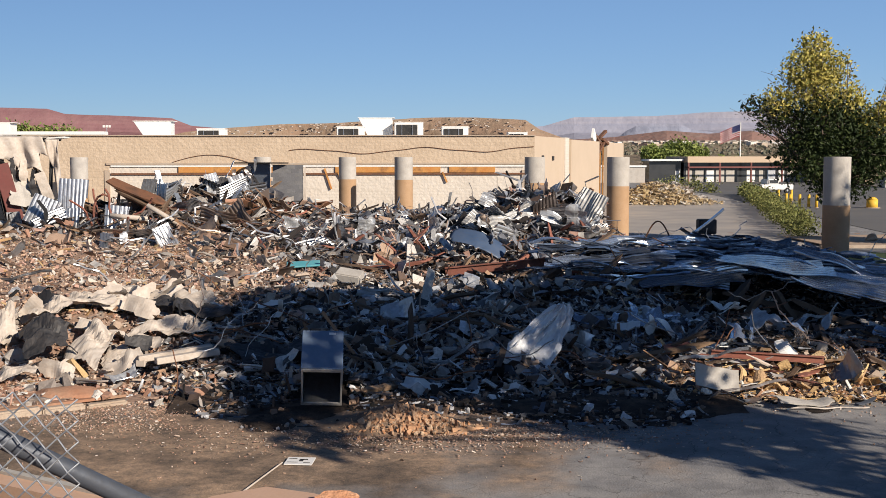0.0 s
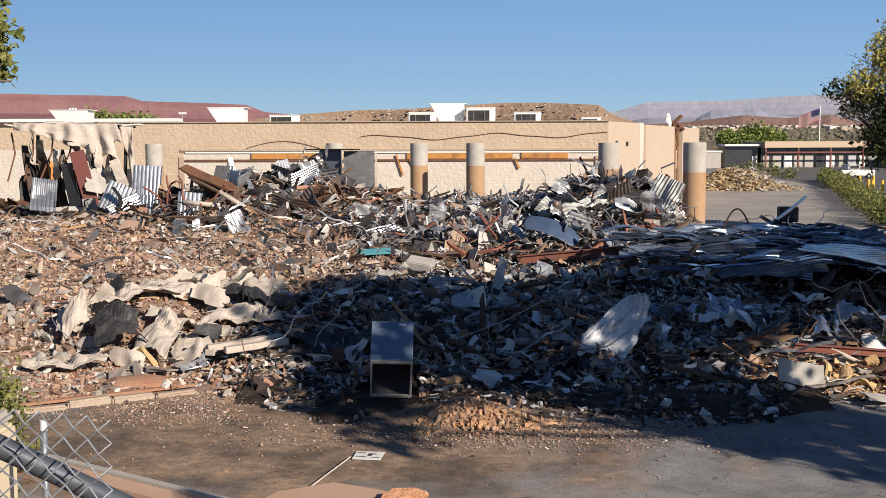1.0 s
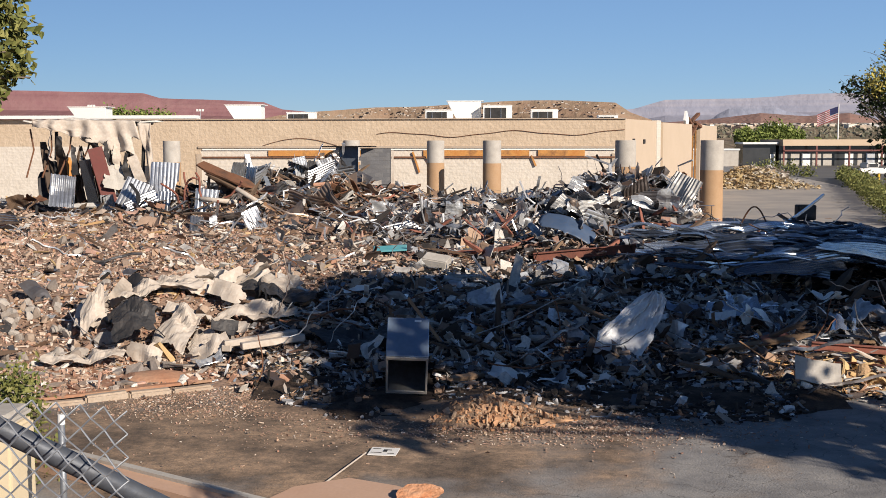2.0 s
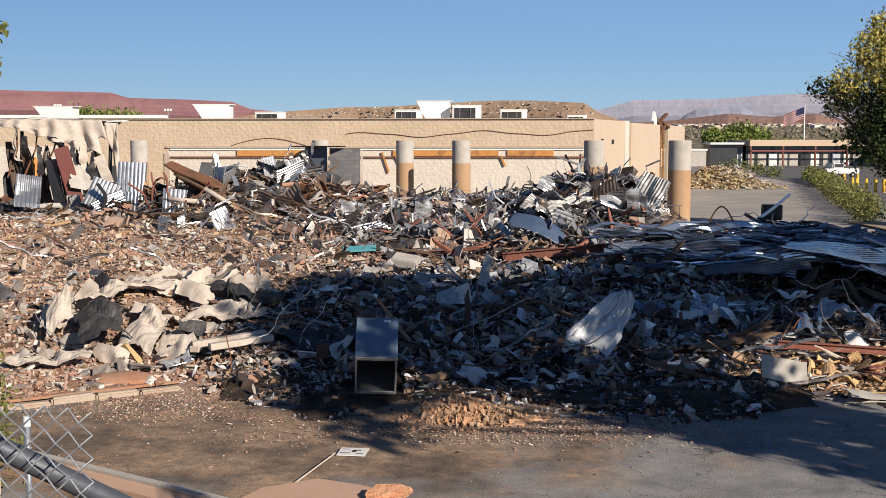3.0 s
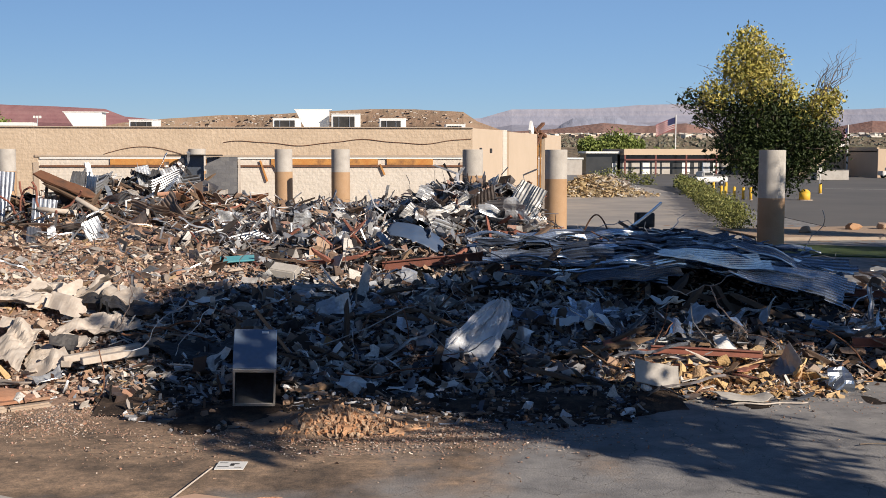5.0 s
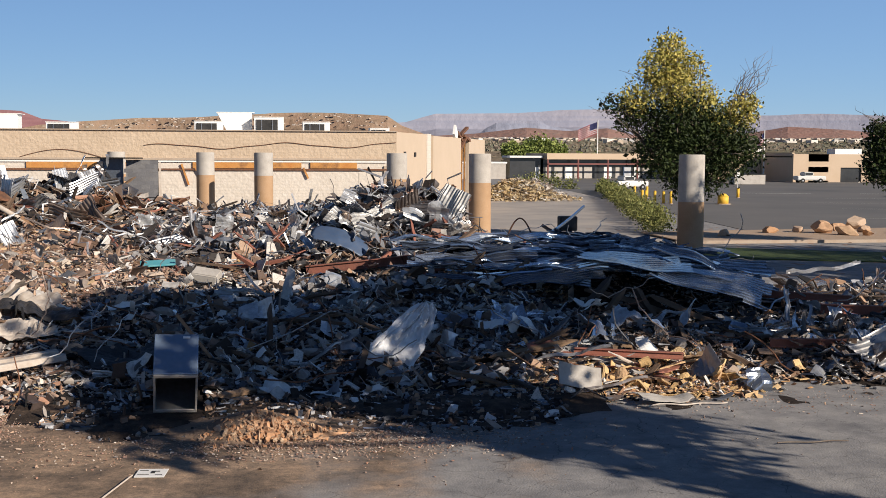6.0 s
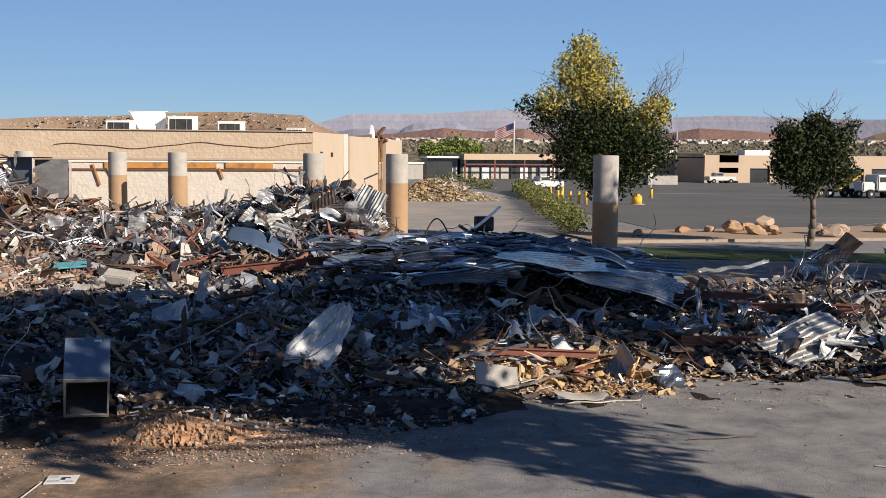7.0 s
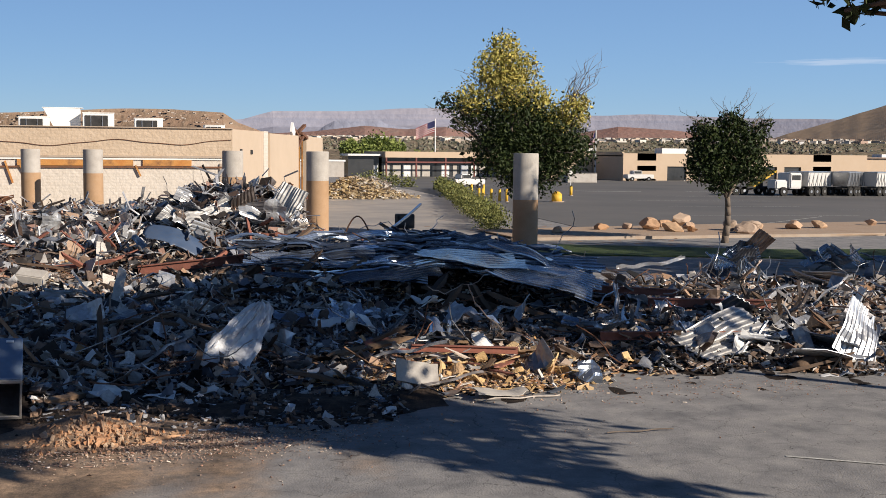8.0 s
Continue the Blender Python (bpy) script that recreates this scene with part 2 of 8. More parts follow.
# block courses on the split face walls
for m_ in (M_SPLIT, M_SPLITPALE):
    nt = m_.node_tree
    g_ = nt.nodes.new("ShaderNodeNewGeometry")
    sp_ = nt.nodes.new("ShaderNodeSeparateXYZ")
    cb_ = nt.nodes.new("ShaderNodeCombineXYZ")
    nt.links.new(g_.outputs["Position"], sp_.inputs[0])
    nt.links.new(sp_.outputs["X"], cb_.inputs["X"])
    nt.links.new(sp_.outputs["Z"], cb_.inputs["Y"])
    bt = nt.nodes.new("ShaderNodeTexBrick")
    bt.inputs["Scale"].default_value = 1.0
    bt.inputs["Brick Width"].default_value, bt.inputs["Row Height"].default_value = 0.4, 0.2
    bt.inputs["Mortar Size"].default_value, bt.inputs["Mortar Smooth"].default_value = 0.012, 0.3
    bt.inputs["Color1"].default_value, bt.inputs["Color2"].default_value, bt.inputs["Mortar"].default_value = (1, 1, 1, 1), (0.94, 0.935, 0.92, 1), (0.86, 0.85, 0.835, 1)
    nt.links.new(cb_.outputs[0], bt.inputs["Vector"])
    mu = nt.nodes.new("ShaderNodeMix")
    mu.data_type, mu.blend_type = "RGBA", "MULTIPLY"
    mu.inputs["Factor"].default_value = 1.0
    b_ = nt.nodes["Principled BSDF"]
    nt.links.new(b_.inputs["Base Color"].links[0].from_socket, mu.inputs["A"])
    nt.links.new(bt.outputs["Color"], mu.inputs["B"])
    nt.links.new(mu.outputs["Result"], b_.inputs["Base Color"])
M_STUCCO = mat("tan stucco", [(0.47, 0.375, 0.28), (0.52, 0.42, 0.32)], 0.93, scale=0.6, fine=12, bump=0.2, dirt=0.15, dirt_color=(0.40, 0.28, 0.19))
M_COLTOP = mat("bare concrete", [(0.36, 0.33, 0.30), (0.46, 0.43, 0.39), (0.54, 0.51, 0.47)], 0.9, scale=1.6, fine=20, dirt=0.3, dirt_color=(0.22, 0.19, 0.16))
M_COLTAN = mat("tan column paint", [(0.36, 0.225, 0.125), (0.42, 0.27, 0.155), (0.47, 0.31, 0.19)], 0.8, scale=1.5, fine=20, bump=0.15, dirt=0.25, dirt_color=(0.18, 0.12, 0.08))
M_WHITE = mat("white enamelled metal", [(0.74, 0.73, 0.70), (0.80, 0.79, 0.77)], 0.5, scale=1, fine=10, bump=0.05, dirt=0.12, dirt_color=(0.4, 0.36, 0.3))
M_DARK = mat("dark metal and unlit voids", [(0.02, 0.02, 0.02), (0.04, 0.04, 0.042)], 0.7, scale=2, fine=20, bump=0.1)
M_RUST = mat("rusted steel", [(0.16, 0.075, 0.045), (0.22, 0.105, 0.06), (0.10, 0.06, 0.045)], 0.8, 0.3, scale=2, fine=25)
M_LEDGER = mat("rust stained timber ledger", [(0.44, 0.18, 0.05), (0.56, 0.27, 0.08), (0.26, 0.12, 0.05)], 0.85, scale=1.0, fine=15)
M_BLOCK = mat("grey concrete block", [(0.13, 0.13, 0.14), (0.155, 0.155, 0.165), (0.18, 0.178, 0.182)], 0.9, source="object", scale=2, fine=15, dirt=0.4, dirt_color=(0.06, 0.055, 0.05))
M_GALV = mat("galvanised sheet", [(0.45, 0.47, 0.50), (0.55, 0.57, 0.60), (0.38, 0.39, 0.41)], 0.38, 0.9, scale=1.2, fine=14, bump=0.15, dirt=0.4, dirt_color=(0.16, 0.12, 0.09), spec=0.5)
M_ROOFBLUE = mat("blue grey roof sheet", [(0.42, 0.49, 0.58), (0.76, 0.82, 0.89), (0.30, 0.35, 0.43), (0.15, 0.17, 0.21), (0.60, 0.67, 0.76)], 0.2, 0.85, source="object", scale=1.0, fine=12, bump=0.15, dirt=0.3, dirt_color=(0.10, 0.08, 0.065), spec=0.5)
M_BARK = mat("bark", [(0.13, 0.10, 0.08), (0.22, 0.18, 0.145)], 0.95, scale=3, fine=30, bump=0.6)


def leaf_mat(name, colors):
    m = mat(name, colors, 0.55, source="island", scale=1, fine=10, bump=0, dirt=0.15, dirt_color=(0.05, 0.05, 0.02), spec=0.18)
    return m


# crown self-shade is put into this green, sunlight into the yellow below
M_LEAF = leaf_mat("green leaves darkened for crown shade", [(0.014, 0.026, 0.009), (0.026, 0.042, 0.013), (0.05, 0.068, 0.018)])
M_LEAFY = leaf_mat("yellowing leaves with sunlit tone", [(0.18, 0.19, 0.045), (0.42, 0.37, 0.09), (0.58, 0.47, 0.14), (0.26, 0.26, 0.06)])
M_HEDGE = leaf_mat("hedge leaves", [(0.09, 0.11, 0.03), (0.16, 0.17, 0.05), (0.25, 0.24, 0.08)])
M_GRASS = mat("grass", [(0.035, 0.06, 0.015), (0.065, 0.10, 0.025)], 0.9, scale=1.5, fine=30, bump=0.8, bump_dist=0.04)


# ---- building blocks ----
def mesh_ob(name, bm, material, smooth=False):
    me = bpy.data.meshes.new(name)
    bm.to_mesh(me)
    bm.free()
    for mm in (material if isinstance(material, (list, tuple)) else [material]):
        me.materials.append(mm)
    if smooth:
        for p in me.polygons:
            p.use_smooth = True
    return new(name, me)


def part(name, bm, material, parent, label="", smooth=False):
    ob = mesh_ob(name, bm, material, smooth)
    ob.parent = parent
    if label:
        ob["label"] = label
    return ob


def box(bm, cx, cy, cz, sx, sy, sz, m=None):
    r = bmesh.ops.create_cube(bm, size=1, matrix=(m or Matrix()) @ Matrix.Translation((cx, cy, cz)) @ Matrix.Diagonal((sx, sy, sz, 1)))
    return r["verts"]


def bevel(bm, w, seg=1):
    bmesh.ops.bevel(bm, geom=bm.edges[:], offset=w, segments=seg, affect="EDGES", clamp_overlap=True)


def cyl(bm, p0, p1, r0, r1, n=10, caps=True):
    p0, p1 = Vector(p0), Vector(p1)
    d = p1 - p0
    q = d.to_track_quat("Z", "Y").to_matrix().to_4x4()
    return bmesh.ops.create_cone(bm, cap_ends=caps, segments=n, radius1=r0, radius2=r1, depth=d.length, matrix=Matrix.Translation((p0 + p1) / 2) @ q)["verts"]


def tube(bm, pts, r, n=6):
    """One swept pipe along pts."""
    rings = []
    for i, p in enumerate(pts):
        d = (pts[min(i + 1, len(pts) - 1)] - pts[max(i - 1, 0)]).normalized()
        q = d.to_track_quat("Z", "Y").to_matrix()
        rings.append([bm.verts.new(p + q @ Vector((r * math.cos(6.2832 * k / n), r * math.sin(6.2832 * k / n), 0))) for k in range(n)])
    for a, b in zip(rings[:-1], rings[1:]):
        for k in range(n):
            bm.faces.new((a[k], a[(k + 1) % n], b[(k + 1) % n], b[k]))
    bm.faces.new(rings[0][::-1]); bm.faces.new(rings[-1])


def raw(name, verts, faces, material, smooth=False):
    me = bpy.data.meshes.new(name)
    me.from_pydata(verts, [], faces)
    me.materials.append(material)
    me.polygons.foreach_set("use_smooth", [smooth] * len(me.polygons))
    me.update()
    return new(name, me)


def empty(name, label, category, m=None, group="", kind=""):
    ob = new(name)
    ob.empty_display_size = 0.1
    if m is not None:
        ob.matrix_world = m
    return tagged(ob, label, category, group, kind)


def fbm(x, y, s, seed=0):
    """Cheap smooth noise from sines, for arrays."""
    v = 0 * x
    rng = np.random.RandomState(seed)
    a, tot = 1.0, 0.0
    for o in range(5):
        for k in range(3):
            th, ph = rng.uniform(0, 6.28, 2)
            fr = s * 2 ** o * rng.uniform(0.7, 1.3)
            v = v + a * np.sin((x * np.cos(th) + y * np.sin(th)) * fr + ph)
        tot += a * 1.6
        a *= 0.55
    return v / tot


def step(v, a, b):
    t = np.clip((v - a) / (b - a), 0, 1)
    return t * t * (3 - 2 * t)


def heap(x, y):
    """Height of the rubble over the ground."""
    x, y = np.asarray(x, float), np.asarray(y, float)
    front = 20.6 + 0.5 * np.sin(x * 0.7) + 0.35 * np.sin(x * 1.9 + 1) + 0.8 * step(-x, 5, 9)
    h = 0.85 * step(y, front - 0.3, front + 6.5) + 0.5 * step(y, 28, 52)
    right = 0.36 * step(y, front, front + 3) * (1 - step(y, 33, 39))
    k = step(x, 7.5, 12)
    h = h * (1 - k) + right * k
    h = h * (1 - step(x, 17, 27) * 0.6)
    h = h * (1 - step(y, 60, 68))
    h += 1.0 * np.exp(-((x - 8.5) / 4.2) ** 2 - ((y - 32.5) / 3.6) ** 2)
    h += 1.1 * np.exp(-((x - 5.0) / 3.6) ** 2 - ((y - 46) / 5.0) ** 2)
    h += 0.5 * np.exp(-((x + 13) / 8) ** 2 - ((y - 50) / 7) ** 2)
    h += 0.45 * np.exp(-((x + 1) / 3.0) ** 2 - ((y - 50) / 5) ** 2)
    h += 0.8 * np.exp(-((x + 9.0) / 4.5) ** 2 - ((y - 53) / 4) ** 2)
    h += 0.6 * np.exp(-((x - 5.2) / 2.6) ** 2 - ((y - 44.5) / 3.0) ** 2) * 0.7
    h += 0.62 * np.exp(-((x + 7.4) / 2.0) ** 2 - ((y - 25.4) / 1.4) ** 2)
    h += 0.42 * np.exp(-((x + 1.7) / 0.7) ** 2 - ((y - 21.15) / 0.45) ** 2)
    h -= 1.6 * np.exp(-((x - 9.1) / 1.9) ** 2 - ((y - 28.6) / 1.9) ** 2)
    h = np.maximum(h, 0)
    # road beyond stays clear
    h = h * (1 - step(x, 6.9, 8.2) * step(y, 36, 41))
    amp = np.clip(h * 1.6, 0, 1)
    h += amp * (0.20 * fbm(x, y, 0.55, 3) + 0.10 * fbm(x, y, 1.9, 4))
    return h

# ---- ground and setting ----
bm = bmesh.new()
bmesh.ops.create_grid(bm, x_segments=4, y_segments=4, size=4600, matrix=Matrix.Translation((0, 0, -0.06)))
tagged(mesh_ob("ground", bm, M_EARTH), "dry sandy earth plain reaching to the horizon", "ground", kind="structure")


def sheet(name, pts, z, material, label, category):
    bm = bmesh.new()
    f = bm.faces.new([bm.verts.new((x, y, z)) for x, y in pts])
    r = bmesh.ops.extrude_face_region(bm, geom=[f])
    for v in r["geom"]:
        if isinstance(v, bmesh.types.BMVert):
            v.co.z -= 0.05
    bmesh.ops.recalc_face_normals(bm, faces=bm.faces[:])
    return tagged(mesh_ob(name, bm, material), label, category, kind="structure")


sheet("road", [(-40, 7), (60, 7), (60, 62), (40, 62), (40, 250), (-40, 250)], -0.004, M_ASPHALT, "worn cracked grey asphalt strewn with grit", "asphalt")
sheet("parking_lot", [(28, 63), (210, 63), (210, 260), (50, 260)], 0.02, M_LOT, "wide empty dark asphalt parking lot", "parking lot")

M_DRIVE = mat("dusty drive asphalt", [(0.26, 0.245, 0.235), (0.33, 0.31, 0.29), (0.42, 0.375, 0.33)], 0.93, scale=0.25, fine=6, bump=0.3, dirt=0.35, dirt_color=(0.42, 0.33, 0.25), bump_dist=0.01)
sheet("drive", [(6.5, 66), (9.5, 56), (20.5, 58), (22.2, 64), (40.5, 139), (24, 139)], 0.004, M_DRIVE, "dusty pale asphalt drive beside the store", "drive")
# rubble bed
nx, ny = 230, 230
gx = np.linspace(-30, 30, nx)
gy = np.linspace(19.5, 69, ny)
X, Y = np.meshgrid(gx, gy)
Z = heap(X, Y) + 0.05 * fbm(X, Y, 5.0, 9) - 0.03
verts = np.c_[X.ravel(), Y.ravel(), Z.ravel()].tolist()
faces = [(j * nx + i, j * nx + i + 1, (j + 1) * nx + i + 1, (j + 1) * nx + i) for j in range(ny - 1) for i in range(nx - 1) if max(Z[j, i], Z[j + 1, i], Z[j, i + 1], Z[j + 1, i + 1]) > 0.0]
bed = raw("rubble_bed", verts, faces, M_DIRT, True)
bed.data.materials.append(M_CHAR_SHADE)
# the tree-shaded middle of the bed gets the near-black dirt
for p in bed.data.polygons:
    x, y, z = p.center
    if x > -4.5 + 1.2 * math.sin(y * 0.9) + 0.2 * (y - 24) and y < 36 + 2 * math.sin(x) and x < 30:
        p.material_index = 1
tagged(bed, "uneven mound of brown dirt, blackened by soot and painted shade", "rubble", kind="stuff")


def rot_rand(n, tilt, rng):
    """Random turns: any heading, leaning by up to tilt."""
    yaw = rng.uniform(0, 2 * np.pi, n)
    ax = rng.uniform(0, 2 * np.pi, n)
    ti = np.abs(rng.normal(0, tilt, n))
    k = np.stack([np.cos(ax), np.sin(ax), 0 * ax], 1)
    K = np.zeros((n, 3, 3))
    K[:, 0, 2], K[:, 1, 2], K[:, 2, 0], K[:, 2, 1] = k[:, 1], -k[:, 0], -k[:, 1], k[:, 0]
    R = np.eye(3) + np.sin(ti)[:, None, None] * K + (1 - np.cos(ti))[:, None, None] * (K @ K)
    Rz = np.zeros((n, 3, 3))
    Rz[:, 0, 0], Rz[:, 0, 1], Rz[:, 1, 0], Rz[:, 1, 1], Rz[:, 2, 2] = np.cos(yaw), -np.sin(yaw), np.sin(yaw), np.cos(yaw), 1
    return R @ Rz


def scraps(name, pos, dims, material, label, tilt=0.5, jitter=0.25, bend=0.0, segs=1, seed=1, category="rubble", lift=0.25):
    """Many loose pieces as one object: boxes of given sizes with jittered corners, bent along their length."""
    rng = np.random.RandomState(seed)
    n = len(pos)
    m = segs + 1
    t = np.linspace(-0.5, 0.5, m)
    V = np.zeros((n, m, 4, 3))
    cs = np.array([(-0.5, -0.5), (0.5, -0.5), (0.5, 0.5), (-0.5, 0.5)])
    V[..., 0] = t[None, :, None] * dims[:, 0, None, None]
    V[..., 1] = cs[None, None, :, 0] * dims[:, 1, None, None]
    V[..., 2] = cs[None, None, :, 1] * dims[:, 2, None, None]
    V[..., :2] += rng.uniform(-1, 1, (n, m, 4, 2)) * jitter * np.minimum(dims[:, 0], dims[:, 1])[:, None, None, None] * 0.6
    V[..., 2] += rng.uniform(-1, 1, (n, m, 4)) * jitter * dims[:, 2, None, None]
    if bend:
        off = rng.normal(0, bend, (n, m, 1, 2)) * dims[:, 0, None, None, None]
        V[..., 1:] += off
    R = rot_rand(n, tilt, rng)
    V = np.einsum("nij,nmkj->nmki", R, V) + pos[:, None, None, :]
    V[..., 2] += (dims[:, 2] * lift)[:, None, None]
    quads = [(0, 3, 2, 1)]
    for s in range(segs):
        a, b = 4 * s, 4 * s + 4
        quads += [(a + i, a + (i + 1) % 4, b + (i + 1) % 4, b + i) for i in range(4)]
    e = 4 * segs
    quads.append((e, e + 1, e + 2, e + 3))
    q = np.array(quads)
    F = (q[None] + (np.arange(n) * 4 * m)[:, None, None]).reshape(-1, 4)
    me = bpy.data.meshes.new(name)
    me.vertices.add(n * m * 4)
    me.vertices.foreach_set("co", V.reshape(-1).astype(np.float32))
    me.loops.add(F.size)
    me.loops.foreach_set("vertex_index", F.reshape(-1).astype(np.int32))
    me.polygons.add(len(F))
    me.polygons.foreach_set("loop_start", np.arange(0, F.size, 4, dtype=np.int32))
    me.materials.append(material)
    me.polygons.foreach_set("use_smooth", np.zeros(len(F), dtype=bool))
    me.update(calc_edges=True)
    return tagged(new(name, me), label, category, kind="stuff")


def spread(n, weight, seed, x0=-28, x1=28, y0=20.2, y1=64):
    """n places on the heap, thinned by weight(x, y); nearer ground gets more."""
    rng = np.random.RandomState(seed)
    out = []
    got = 0
    while got < n:
        k = n * 3
        y = y0 + (y1 - y0) * rng.uniform(0, 1, k) ** 1.35
        x = rng.uniform(-0.52, 0.95, k) * y
        ok = (x > x0) & (x < x1)
        x, y = x[ok], y[ok]
        h = heap(x, y)
        w = weight(x, y) * np.clip(h * 5, 0, 1) * (1 - 0.96 * np.exp(-((x - 9.0) / 2.2) ** 2 - ((y - 28.4) / 2.0) ** 2))
        w = w * (1 - (np.abs(x + 1.7) < 0.5) * (y < 21.2))
        keep = rng.uniform(0, 1, len(x)) < w
        p = np.c_[x, y, h][keep]
        out.append(p)
        got += len(p)
    return np.concatenate(out)[:n]


def dimset(n, seed, lx, ly, lz, sig=0.45, far=None):
    rng = np.random.RandomState(seed)
    d = np.exp(rng.normal(0, sig, (n, 3))) * np.array([lx, ly, lz])
    if far is not None:
        d *= (0.75 + 0.012 * (far - 20))[:, None]
    return d


def w_left(x, y):
    """Sandy, stony part of the heap."""
    return 1 - step(x, -6 + 0.28 * (y - 24), 0 + 0.25 * (y - 24)) * 0.9


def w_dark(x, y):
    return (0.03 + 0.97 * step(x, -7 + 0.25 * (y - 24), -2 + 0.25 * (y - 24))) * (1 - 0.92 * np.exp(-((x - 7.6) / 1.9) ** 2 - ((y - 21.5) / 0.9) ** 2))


def w_back(x, y):
    return 0.12 + 0.88 * step(y, 38, 46) * (1 - 0.7 * (x < -20))


def w_timber(x, y):
    return 0.12 + 0.88 * np.exp(-((x - 7.5) / 2.6) ** 2 - ((y - 22.3) / 1.3) ** 2) + 0.2 * step(y, 30, 50)


p = spread(5500, w_left, 11)
scraps("masonry_rubble", p, dimset(len(p), 12, 0.125, 0.085, 0.045, 0.65, p[:, 1]), M_STONE, "tan and brown broken masonry lumps strewn over dirt", 0.5, 0.3, seed=13)
p = spread(34000, w_left, 14)
scraps("masonry_crumbs", p, dimset(len(p), 15, 0.062, 0.045, 0.025, 0.5, p[:, 1]), M_STONE, "small pale brown masonry crumbs on the mound", 0.6, 0.3, seed=16)
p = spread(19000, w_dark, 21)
scraps("burnt_scraps", p, dimset(len(p), 22, 0.19, 0.095, 0.025, 0.6, p[:, 1]), M_BURNT, "charred scraps of board and tile, darkened further for shade", 0.7, 0.4, 0.03, 2, seed=23)
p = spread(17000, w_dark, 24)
scraps("burnt_crumbs", p, dimset(len(p), 25, 0.12, 0.08, 0.04, 0.4, p[:, 1]), M_BURNT, "small sooty crumbs between larger scraps, darkened further for shade", 0.7, 0.35, seed=26)
p = spread(10500, lambda x, y: 0.32 + 0.45 * w_dark(x, y), 31)
scraps("wallboard_shards", p, dimset(len(p), 32, 0.13, 0.065, 0.015, 0.7, p[:, 1]), M_PALE, "torn pale wallboard shards", 0.55, 0.4, 0.04, 2, seed=33)
p = spread(5200, lambda x, y: (0.1 + 0.4 * w_dark(x, y) + 0.5 * w_back(x, y)) * (1 - 0.75 * w_left(x, y) * (y < 45)), 41)
scraps("steel_strips", p, dimset(len(p), 42, 0.55, 0.045, 0.014, 0.55, p[:, 1]), M_STEEL, "bent shiny steel strips and studs", 0.5, 0.3, 0.07, 4, seed=43, lift=2.5)
p = spread(2600, lambda x, y: (0.1 + 0.5 * w_dark(x, y) + 0.6 * w_back(x, y)) * (1 - 0.75 * w_left(x, y) * (y < 45)), 44)
scraps("steel_shreds", p, dimset(len(p), 45, 0.36, 0.2, 0.01, 0.5, p[:, 1]), M_STEEL, "crumpled shreds of sheet steel", 0.7, 0.3, 0.12, 3, seed=46, lift=3)
p = spread(3600, w_timber, 51)
scraps("timber_splinters", p, dimset(len(p), 52, 0.40, 0.05, 0.022, 0.6, p[:, 1]), M_WOODCHIP, "orange brown splintered timber pieces", 0.45, 0.3, 0.02, 2, seed=53)

p = spread(1500, lambda x, y: (w_dark(x, y) - 0.03) * (0.35 + 0.65 * (y < 33)), 71)
scraps("scorched_sheets", p, dimset(len(p), 72, 0.42, 0.17, 0.02, 0.5, p[:, 1]), M_BURNT, "larger scorched sheets tipped among the scraps", 0.8, 0.35, 0.08, 3, seed=73, lift=3)
p = spread(3200, lambda x, y: (w_dark(x, y) - 0.02) * (y < 34), 74)
scraps("pale_flakes", p, dimset(len(p), 75, 0.20, 0.10, 0.012, 0.65, p[:, 1]), M_PALE, "pale torn flakes caught among sooty scraps", 0.75, 0.4, 0.08, 2, seed=76, lift=4)

p = spread(2600, lambda x, y: np.exp(-((x - 1.5) / 6.0) ** 2 - ((y - 41) / 5.0) ** 2), 77)
scraps("ridge_flakes", p, dimset(len(p), 78, 0.26, 0.11, 0.012, 0.6), M_MIXED, "torn brown, black and pale flakes over the ridge", 0.85, 0.4, 0.1, 3, seed=79, lift=6)

# dense loose metal on the two back heaps
rng = np.random.RandomState(47)
for nm, cx, cy, sx_, sy_, n_, sd in (("heap_metal_strips", 5.0, 43.2, 1.7, 1.9, 900, 48), ("ridge_metal_strips", -0.8, 43.5, 2.2, 3.2, 1000, 49), ("ridge_rusty_strips", -10.0, 51.0, 4.0, 2.6, 900, 50)):
    q = rng.normal(0, 1, (n_, 2)) * (sx_, sy_) + (cx, cy)
    q[:, 0] = np.minimum(q[:, 0], 6.9 - 0.25 * np.abs(rng.normal(0, 1, n_)))
    pos = np.c_[q, heap(q[:, 0], q[:, 1]) + rng.uniform(0, 0.45, n_)]
    scraps(nm, pos, dimset(n_, sd, 0.8, 0.075, 0.016, 0.45), M_BURNT if "rusty" in nm else M_STEEL, "tangle of bent metal strips on the heap" if "rusty" not in nm else "tangle of scorched strips on the far ridge", 0.65, 0.3, 0.09, 4, seed=sd)
    q = rng.normal(0, 1, (n_ // 2, 2)) * (sx_, sy_) + (cx, cy)
    q[:, 0] = np.minimum(q[:, 0], 6.9 - 0.25 * np.abs(rng.normal(0, 1, n_ // 2)))
    pos = np.c_[q, heap(q[:, 0], q[:, 1]) + rng.uniform(0, 0.35, n_ // 2)]
    scraps(nm.replace("strips", "shreds"), pos, dimset(n_ // 2, sd + 20, 0.5, 0.28, 0.014, 0.5), M_STONE if "rusty" in nm else M_MIXED, "torn board and sheet shreds on the heap", 0.7, 0.35, 0.1, 3, seed=sd + 30)
